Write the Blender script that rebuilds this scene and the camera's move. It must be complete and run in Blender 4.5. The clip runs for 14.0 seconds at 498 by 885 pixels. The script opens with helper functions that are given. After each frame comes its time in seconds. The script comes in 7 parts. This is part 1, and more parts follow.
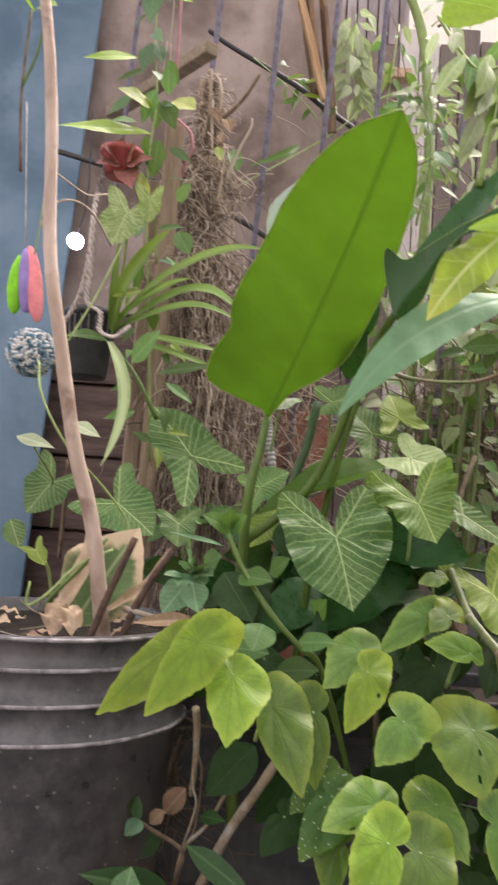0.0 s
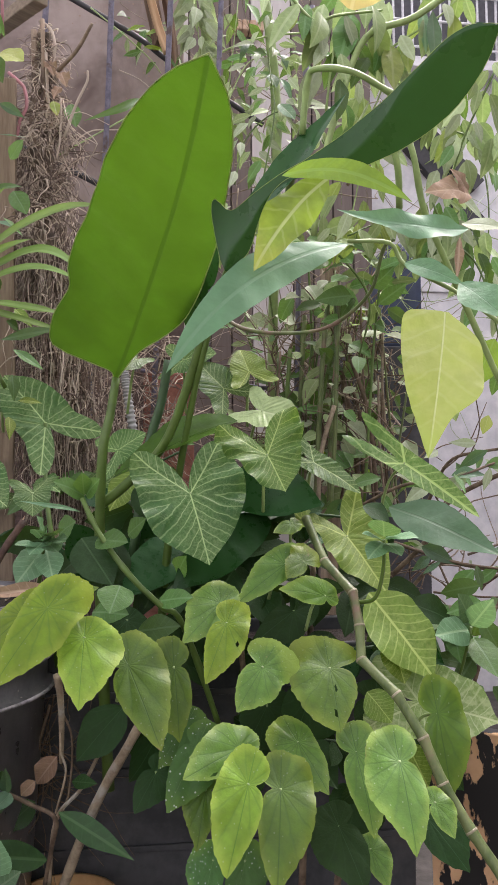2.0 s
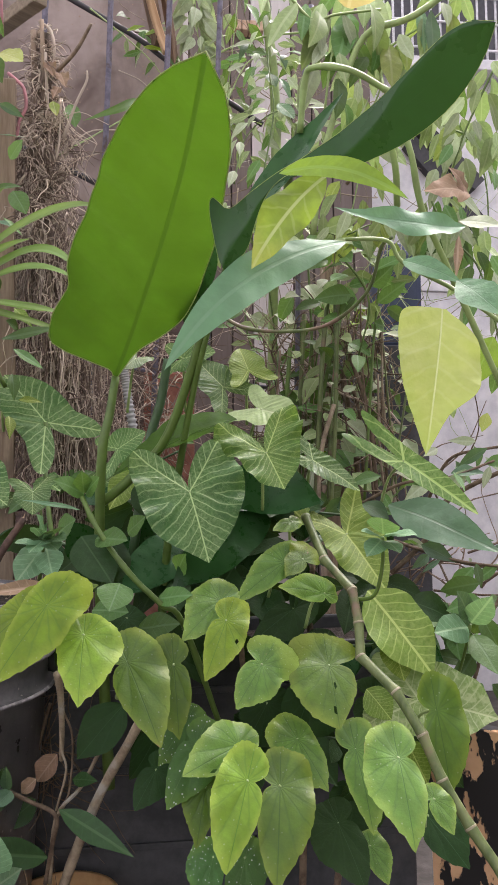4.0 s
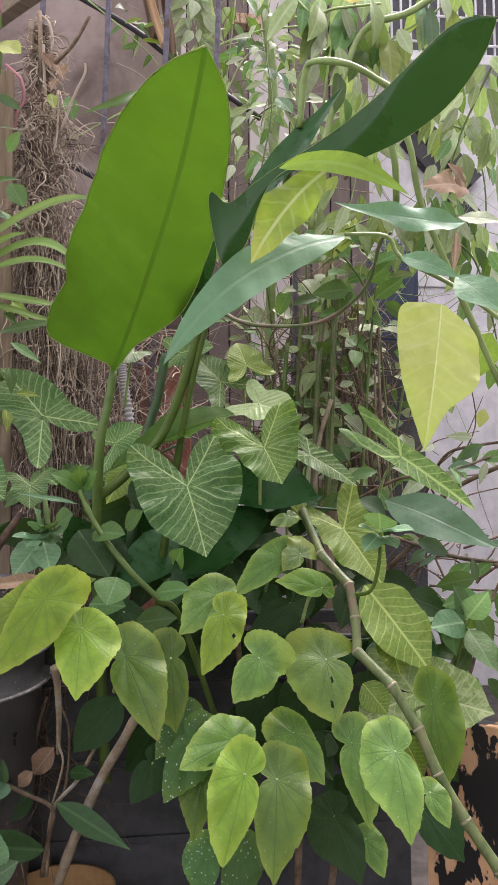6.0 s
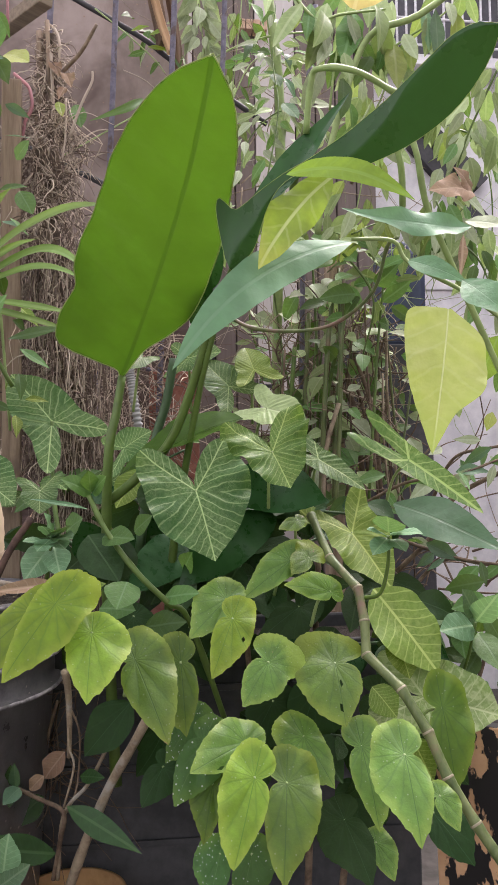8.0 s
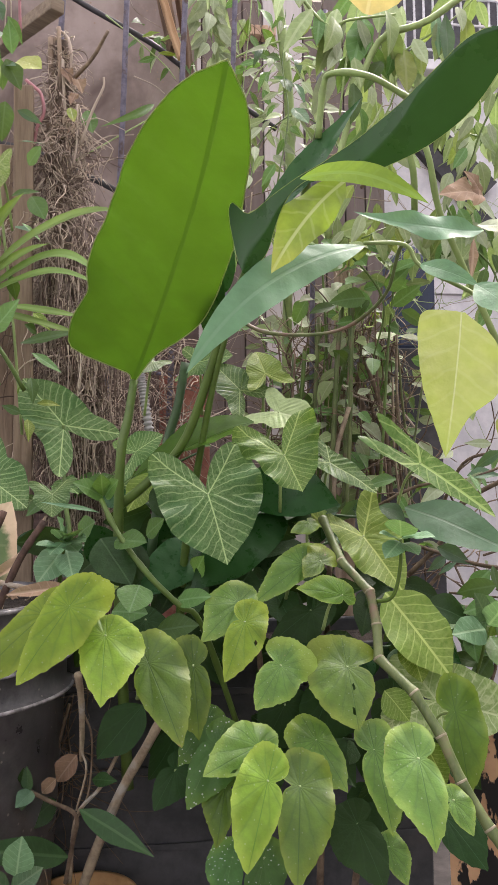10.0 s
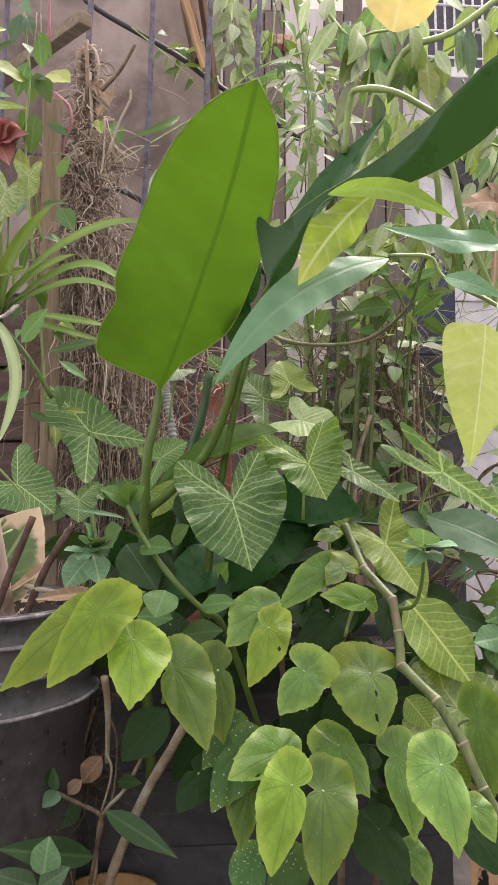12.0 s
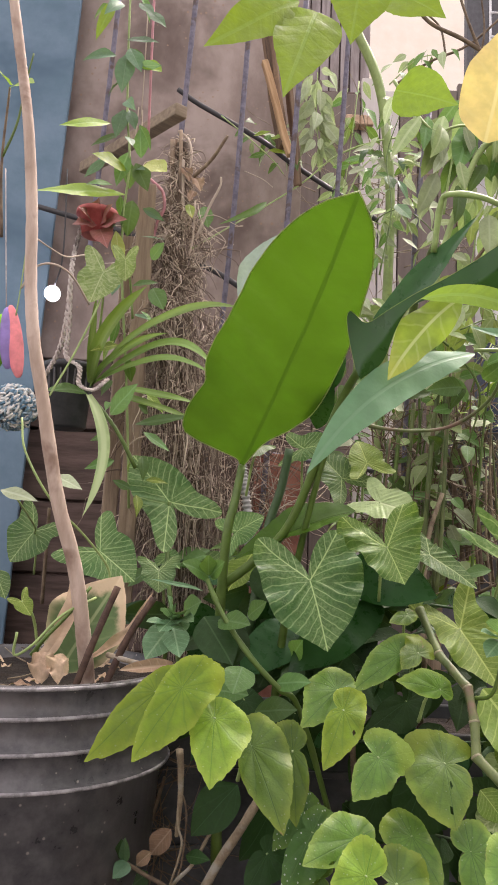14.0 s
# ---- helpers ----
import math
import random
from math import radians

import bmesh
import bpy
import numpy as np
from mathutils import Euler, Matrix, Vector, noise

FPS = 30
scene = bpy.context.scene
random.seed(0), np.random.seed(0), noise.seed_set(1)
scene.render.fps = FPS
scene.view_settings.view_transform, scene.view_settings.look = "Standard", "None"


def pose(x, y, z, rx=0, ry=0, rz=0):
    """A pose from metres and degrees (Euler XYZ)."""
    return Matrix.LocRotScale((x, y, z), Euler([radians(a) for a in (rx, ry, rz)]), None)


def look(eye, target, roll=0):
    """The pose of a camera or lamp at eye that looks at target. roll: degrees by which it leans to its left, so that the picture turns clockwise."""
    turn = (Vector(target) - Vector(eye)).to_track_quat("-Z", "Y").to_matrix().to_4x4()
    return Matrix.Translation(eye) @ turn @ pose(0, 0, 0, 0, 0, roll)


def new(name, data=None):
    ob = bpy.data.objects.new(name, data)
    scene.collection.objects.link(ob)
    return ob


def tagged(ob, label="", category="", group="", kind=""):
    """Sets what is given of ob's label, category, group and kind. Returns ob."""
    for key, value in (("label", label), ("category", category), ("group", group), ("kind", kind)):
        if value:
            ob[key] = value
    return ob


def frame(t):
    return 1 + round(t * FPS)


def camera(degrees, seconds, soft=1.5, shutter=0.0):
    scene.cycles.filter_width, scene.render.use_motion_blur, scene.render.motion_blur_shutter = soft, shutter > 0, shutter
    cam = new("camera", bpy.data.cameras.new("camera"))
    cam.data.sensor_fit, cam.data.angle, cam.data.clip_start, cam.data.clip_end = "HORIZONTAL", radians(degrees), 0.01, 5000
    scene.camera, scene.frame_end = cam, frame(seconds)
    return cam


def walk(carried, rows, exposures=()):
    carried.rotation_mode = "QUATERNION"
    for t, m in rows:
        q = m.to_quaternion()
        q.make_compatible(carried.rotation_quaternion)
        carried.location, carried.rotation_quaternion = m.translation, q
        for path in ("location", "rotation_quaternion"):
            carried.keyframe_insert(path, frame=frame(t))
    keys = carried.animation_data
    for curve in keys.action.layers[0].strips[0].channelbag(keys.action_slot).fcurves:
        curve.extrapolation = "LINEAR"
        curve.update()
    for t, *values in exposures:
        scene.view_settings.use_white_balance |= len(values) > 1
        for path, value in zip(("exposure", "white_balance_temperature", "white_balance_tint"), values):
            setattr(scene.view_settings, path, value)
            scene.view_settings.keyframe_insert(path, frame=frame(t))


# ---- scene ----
cam = camera(34.8, 14.0, soft=1.5, shutter=0.3)
METRES, EYE, TILT, LEAN, TURN = 0.18, 0.64, 6.0, -4.0, 0.0
ROWS = [
    (0.0, 0.0, 0.0, 0.0, 0.0, 0.0, -0.0),
    (0.5, 0.208, 0.0419, -0.0783, -4.71, -2.39, 1.01),
    (1.0, 0.3251, -0.002, -0.0556, -7.47, -2.74, 2.67),
    (1.5, 0.312, 0.0024, -0.0614, -8.23, -2.75, 3.38),
    (2.0, 0.2689, -0.0054, -0.0521, -7.79, -2.8, 3.6),
    (2.5, 0.2773, -0.0147, -0.0499, -7.4, -2.72, 3.73),
    (3.0, 0.2905, -0.0199, -0.0616, -7.36, -2.63, 3.86),
    (5.5, 0.2696, -0.0185, -0.0707, -8.09, -3.08, 3.45),
    (6.0, 0.2676, -0.0207, -0.0673, -7.99, -3.15, 3.48),
    (6.5, 0.2615, -0.0322, -0.0576, -7.81, -3.08, 3.59),
    (7.0, 0.2617, -0.0434, -0.0597, -7.84, -2.97, 3.7),
    (7.5, 0.2629, -0.0359, -0.0629, -7.67, -2.89, 3.78),
    (8.0, 0.2605, -0.0419, -0.0623, -7.46, -2.84, 3.81),
    (10.5, 0.2261, -0.0514, -0.0665, -6.87, -2.38, 3.9),
    (11.0, 0.2274, -0.0666, -0.0593, -6.72, -2.3, 3.93),
    (11.5, 0.1979, -0.0808, -0.048, -6.29, -2.21, 3.81),
    (12.0, 0.1747, -0.1153, -0.0347, -5.73, -2.09, 3.56),
    (12.5, 0.1426, -0.1361, -0.0343, -5.35, -1.86, 2.65),
    (13.0, 0.0999, -0.1945, 0.0594, -4.75, -0.6, 2.23),
    (13.5, -0.0037, -0.2157, 0.1014, -3.25, 1.11, 1.48),
    (14.0, -0.0012, -0.2556, 0.134, -1.77, 2.04, 1.34),
]
walk(cam, [(t, pose(0, 0, EYE, TILT, LEAN, TURN) @ pose(METRES * x, METRES * y, METRES * z, 90 + pitch, roll, yaw)) for t, x, y, z, yaw, pitch, roll in ROWS], exposures=[(0.0, 1.14, 6700, 22), (0.5, 1.20, 6600, 23), (1.2, 0.97, 6250, 22), (3.0, 1.03, 6280, 23), (8.0, 1.03, 6320, 23), (10.5, 1.06, 6450, 23), (12.5, 1.10, 6600, 23), (14.0, 1.03, 6700, 22)])


# ---- light ----
world = bpy.data.worlds.new("world")
scene.world = world
world.use_nodes = True
sky = world.node_tree.nodes.new("ShaderNodeTexSky")
sky.sky_type, sky.sun_disc = "NISHITA", False
sky.sun_elevation, sky.sun_rotation = radians(58), radians(34)
sky.dust_density, sky.air_density = 4.0, 1.0
world.node_tree.nodes["Background"].inputs["Strength"].default_value = 0.15
haze = world.node_tree.nodes.new("ShaderNodeHueSaturation")
haze.inputs["Saturation"].default_value, haze.inputs["Value"].default_value = 0.14, 2.0
world.node_tree.links.new(sky.outputs[0], haze.inputs["Color"])
warm = world.node_tree.nodes.new("ShaderNodeMix")
warm.data_type, warm.blend_type = "RGBA", "MULTIPLY"
warm.inputs[0].default_value = 1.0
warm.inputs[7].default_value = (1.0, 0.97, 0.92, 1.0)
world.node_tree.links.new(haze.outputs[0], warm.inputs[6])
world.node_tree.links.new(warm.outputs[2], world.node_tree.nodes["Background"].inputs["Color"])
sun_data = bpy.data.lights.new("sun", "SUN")
sun_data.energy, sun_data.angle, sun_data.color = 2.35, radians(32), (1.0, 0.93, 0.82)
sun = new("sun", sun_data)
sun.matrix_world = look((0.2 + 0.9, 1.0 + 1.35, 0.6 + 2.6), (0.2, 1.0, 0.6))


# ---- materials ----
class Nodes:
    """A small builder for node materials."""

    def __init__(self, name, rough=0.6, metal=0.0, spec=0.5):
        self.mat = bpy.data.materials.new(name)
        self.mat.use_nodes = True
        self.tree = self.mat.node_tree
        self.bsdf = self.tree.nodes["Principled BSDF"]
        self.bsdf.inputs["Roughness"].default_value = rough
        self.bsdf.inputs["Metallic"].default_value = metal
        self.bsdf.inputs["Specular IOR Level"].default_value = spec

    def put(self, socket, value):
        if isinstance(value, bpy.types.NodeSocket):
            self.tree.links.new(value, socket)
        elif isinstance(value, tuple) and len(value) == 3 and socket.type == "RGBA":
            socket.default_value = (*value, 1)
        else:
            socket.default_value = value

    def math(self, op, a, b=0.0, c=0.0):
        n = self.tree.nodes.new("ShaderNodeMath")
        n.operation = op
        for i, v in enumerate((a, b, c)):
            self.put(n.inputs[i], v)
        return n.outputs[0]

    def mix(self, fac, a, b, blend="MIX"):
        n = self.tree.nodes.new("ShaderNodeMix")
        n.data_type, n.blend_type = "RGBA", blend
        for key, v in ((0, fac), (6, a), (7, b)):
            self.put(n.inputs[key], v)
        return n.outputs[2]

    def step(self, x, lo, hi, a=0.0, b=1.0):
        n = self.tree.nodes.new("ShaderNodeMapRange")
        n.interpolation_type = "SMOOTHSTEP"
        for i, v in enumerate((x, lo, hi, a, b)):
            self.put(n.inputs[i], v)
        return n.outputs[0]

    def coords(self, kind="Object"):
        return self.tree.nodes.new("ShaderNodeTexCoord").outputs[kind]

    def stretch(self, vec, scale):
        n = self.tree.nodes.new("ShaderNodeMapping")
        self.put(n.inputs["Vector"], vec)
        n.inputs["Scale"].default_value = scale
        return n.outputs[0]

    def noise(self, vec, scale, detail=4.0, rough=0.55, distort=0.0):
        n = self.tree.nodes.new("ShaderNodeTexNoise")
        self.put(n.inputs["Vector"], vec)
        for key, v in (("Scale", scale), ("Detail", detail), ("Roughness", rough), ("Distortion", distort)):
            n.inputs[key].default_value = v
        return n.outputs[0]

    def cells(self, vec, scale, feature="F1"):
        n = self.tree.nodes.new("ShaderNodeTexVoronoi")
        n.feature = feature
        self.put(n.inputs["Vector"], vec)
        n.inputs["Scale"].default_value = scale
        return n.outputs["Distance"]

    def chance(self):
        return self.tree.nodes.new("ShaderNodeObjectInfo").outputs["Random"]

    def island(self):
        return self.tree.nodes.new("ShaderNodeNewGeometry").outputs["Random Per Island"]

    def bump(self, height, strength=0.3, distance=0.002):
        n = self.tree.nodes.new("ShaderNodeBump")
        n.inputs["Strength"].default_value, n.inputs["Distance"].default_value = strength, distance
        self.put(n.inputs["Height"], height)
        self.put(self.bsdf.inputs["Normal"], n.outputs[0])
        return n.outputs[0]

    def colour(self, value):
        self.put(self.bsdf.inputs["Base Color"], value)
        return self

    def sheer(self, colour, amount):
        """Lets light through a thin leaf."""
        t = self.tree.nodes.new("ShaderNodeBsdfTranslucent")
        self.put(t.inputs["Color"], colour)
        m = self.tree.nodes.new("ShaderNodeMixShader")
        m.inputs[0].default_value = amount
        out = self.tree.nodes["Material Output"]
        self.tree.links.new(self.bsdf.outputs[0], m.inputs[1])
        self.tree.links.new(t.outputs[0], m.inputs[2])
        self.tree.links.new(m.outputs[0], out.inputs["Surface"])


def rough_surface(name, dark, light, scale, rough=0.8, bump=0.4, stain=None, stain_scale=3.0, stretch=(1, 1, 1), metal=0.0, stain_at=(0.52, 0.68), lift=0.004, fleck=None, fleck_scale=110.0):
    """Plaster, wood, rust, soil: two colours of grain, and stains at a larger scale."""
    m = Nodes(name, rough, metal, 0.35)
    at = m.stretch(m.coords(), stretch)
    fine = m.noise(at, scale, 6.0, 0.65)
    c = m.mix(m.step(fine, 0.3, 0.7), dark, light)
    if stain:
        big = m.noise(m.coords(), stain_scale, 5.0, 0.6, 0.4)
        c = m.mix(m.step(big, *stain_at), c, stain)
    if fleck:
        dot = m.step(m.math("ADD", m.cells(m.coords(), fleck_scale), m.math("MULTIPLY", m.noise(m.coords(), 7.0, 3.0), 0.5)), 0.30, 0.40, 0.8, 0.0)
        c = m.mix(dot, c, fleck)
    m.colour(c)
    m.put(m.bsdf.inputs["Roughness"], m.step(fine, 0.2, 0.8, rough - 0.12, min(1.0, rough + 0.1)))
    m.bump(fine, bump, lift)
    return m.mat


def leaf_surface(name, base, vein, rib=0.02, veins="side", count=9.0, strength=0.5, slant=0.7, rough=0.42, tint=None, sheer=0.28, blotch=0.0, spots=0.0, edge=None, old=None, edge_at=(0.55, 0.95), mottle=0.22, glow=(0.25, 0.42, 0.03), dense=0.0, relief=0.5, gloss=0.45, border=None, spread=0.2):
    """A leaf: blade, midrib and side veins by its own axes, with blotches and wear."""
    m = Nodes(name, rough, 0.0, gloss)
    n = m.tree.nodes.new("ShaderNodeSeparateXYZ")
    m.tree.links.new(m.coords("UV"), n.inputs[0])
    x, y = n.outputs[0], n.outputs[1]
    ax = m.math("ABSOLUTE", x)
    wob = m.noise(m.coords("UV"), 3.0, 3.0)
    main = m.step(ax, rib * 0.4, rib, 1.0, 0.0)
    if veins == "side":
        s = m.math("PINGPONG", m.math("MULTIPLY_ADD", m.math("SUBTRACT", y, m.math("MULTIPLY", ax, slant)), count, wob), 0.5)
        lines = m.step(s, 0.03, 0.11, 1.0, 0.0)
    elif veins == "fan":
        ang = m.math("ARCTAN2", ax, y)
        s = m.math("PINGPONG", m.math("MULTIPLY_ADD", ang, count / 3.0, m.math("MULTIPLY", wob, 0.8)), 0.5)
        far = m.math("SQRT", m.math("ADD", m.math("MULTIPLY", x, x), m.math("MULTIPLY", y, y)))
        lines = m.step(m.math("MULTIPLY", s, m.math("ADD", far, 0.05)), 0.001, 0.055, 1.0, 0.0)
    else:  # arrow: a rib into each hind lobe, and veins that leave all three
        lobe = m.math("ABSOLUTE", m.math("ADD", m.math("MULTIPLY", ax, 0.74), m.math("MULTIPLY", y, 0.67)))
        hind = m.math("MULTIPLY", m.step(lobe, rib * 0.4, rib, 1.0, 0.0), m.step(y, -0.02, 0.02, 1.0, 0.0))
        main = m.math("MAXIMUM", m.math("MULTIPLY", main, m.step(y, -0.03, 0.02)), hind)
        front = m.step(m.math("SUBTRACT", y, m.math("MULTIPLY", ax, 0.38)), -0.015, 0.015)
        along = m.math("SUBTRACT", m.math("MULTIPLY", ax, 0.67), m.math("MULTIPLY", y, 0.74))
        way_a = m.math("MULTIPLY_ADD", m.math("MULTIPLY", ax, ax), 0.75, m.math("SUBTRACT", y, m.math("MULTIPLY", ax, slant)))
        way_b = m.math("MULTIPLY_ADD", m.math("MULTIPLY", lobe, lobe), 0.75, m.math("SUBTRACT", along, m.math("MULTIPLY", lobe, slant)))
        way = m.math("ADD", m.math("MULTIPLY", way_a, front), m.math("MULTIPLY", way_b, m.math("SUBTRACT", 1.0, front)))
        s = m.math("PINGPONG", m.math("MULTIPLY_ADD", way, count, m.math("MULTIPLY", m.noise(m.coords("UV"), 4.0, 3.0), 1.0)), 0.5)
        near = m.math("ADD", m.math("MULTIPLY", ax, front), m.math("MULTIPLY", lobe, m.math("SUBTRACT", 1.0, front)))
        lines = m.math("MULTIPLY", m.step(s, 0.02, 0.13, 1.2, 0.0), m.step(near, 0.0, 0.5, 1.0, 0.6))
        web = m.cells(m.coords("UV"), 24.0, "DISTANCE_TO_EDGE")
        lines = m.math("MAXIMUM", lines, m.math("MULTIPLY", m.step(web, 0.01, 0.06, 0.5, 0.0), m.step(m.noise(m.coords("UV"), 5.0, 3.0), 0.4, 0.65)))
        lines = m.math("MAXIMUM", lines, m.math("MULTIPLY", m.step(near, 0.05, 0.42, 0.6, 0.0), m.step(m.noise(m.coords("UV"), 26.0, 4.0, 0.6), 0.30, 0.72)))
    mask = m.math("MAXIMUM", main, m.math("MULTIPLY", lines, strength))
    grain = m.noise(m.coords("UV"), 9.0, 5.0)
    c = m.mix(m.step(grain, 0.35, 0.7), base, tint or tuple(v * 1.25 for v in base))
    cloud = m.noise(m.coords("UV"), 2.6, 3.0, 0.55, 0.6)
    c = m.mix(m.step(cloud, 0.35, 0.68, 0.0, mottle), c, tuple(v * 0.45 for v in base))
    if blotch:
        b = m.noise(m.coords("UV"), 5.0, 4.0, 0.6, 1.2)
        c = m.mix(m.math("MULTIPLY", m.step(m.math("ADD", b, m.math("MULTIPLY", mask, 0.16)), 0.45, 0.66), blotch), c, vein)
    c = m.mix(mask, c, vein)
    if edge:
        far = m.math("ADD", m.math("ABSOLUTE", m.math("SUBTRACT", y, 0.25)), m.math("MULTIPLY", ax, 0.9))
        c = m.mix(m.step(m.math("ADD", far, m.math("MULTIPLY", grain, 0.25)), *edge_at, 0.0, 0.85), c, edge)
    if border:
        near_edge = m.tree.nodes.new("ShaderNodeAttribute")
        near_edge.attribute_name = "rim"
        c = m.mix(m.step(m.math("MULTIPLY_ADD", m.noise(m.coords("UV"), 6.0, 3.0), 0.4, near_edge.outputs["Fac"]), 0.9, 1.3, 0.0, 0.6), c, border)
        c = m.mix(m.step(m.math("MULTIPLY_ADD", m.noise(m.coords(), 45.0, 2.0), 0.5, near_edge.outputs["Fac"]), 1.31, 1.36, 0.0, 0.85), c, (0.26, 0.15, 0.08))
    if spots:
        c = m.mix(m.math("MULTIPLY", m.step(m.cells(m.coords("UV"), 13.0), 0.08 + 0.06 * spots, 0.15 + 0.07 * spots, 1.0, 0.0), spots), c, (0.62, 0.66, 0.55))
    if old:
        w = m.noise(m.coords(), 38.0, 4.0)
        c = m.mix(m.step(m.math("ADD", w, m.math("MULTIPLY", m.math("ABSOLUTE", m.math("SUBTRACT", y, 0.3)), 0.12)), 0.72, 0.77, 0.0, 0.9), c, old)
    hsv = m.tree.nodes.new("ShaderNodeHueSaturation")
    m.put(hsv.inputs["Color"], c)
    m.put(hsv.inputs["Value"], m.step(m.chance(), 0.0, 1.0, 1.0 - 1.1 * spread, 1.0 + spread))
    m.put(hsv.inputs["Hue"], m.step(m.chance(), 0.0, 1.0, 0.492, 0.508))
    m.put(hsv.inputs["Saturation"], m.step(m.chance(), 0.0, 1.0, 1.06, 0.98))
    c = hsv.outputs[0]
    m.colour(c)
    m.put(m.bsdf.inputs["Roughness"], m.step(grain, 0.3, 0.7, rough - 0.06, rough + 0.1))
    m.bump(m.math("MULTIPLY_ADD", mask, -0.25, m.math("MULTIPLY", m.noise(m.coords("UV"), 16.0, 5.0), 0.6)), relief, 0.002)
    lit = m.mix(0.5, c, glow, "MIX")
    if dense:
        lit = m.mix(m.math("MULTIPLY", mask, dense), lit, tuple(v * 0.5 for v in base))
    m.sheer(lit, sheer)
    return m.mat


def plain(name, colour, rough=0.5, metal=0.0, vary=0.15, scale=60.0, bump=0.15):
    m = Nodes(name, rough, metal)
    g = m.noise(m.coords(), scale, 5.0, 0.6)
    m.colour(m.mix(m.step(g, 0.3, 0.7), tuple(v * (1 - vary) for v in colour), tuple(min(1, v * (1 + vary)) for v in colour)))
    m.bump(g, bump, 0.001)
    return m.mat


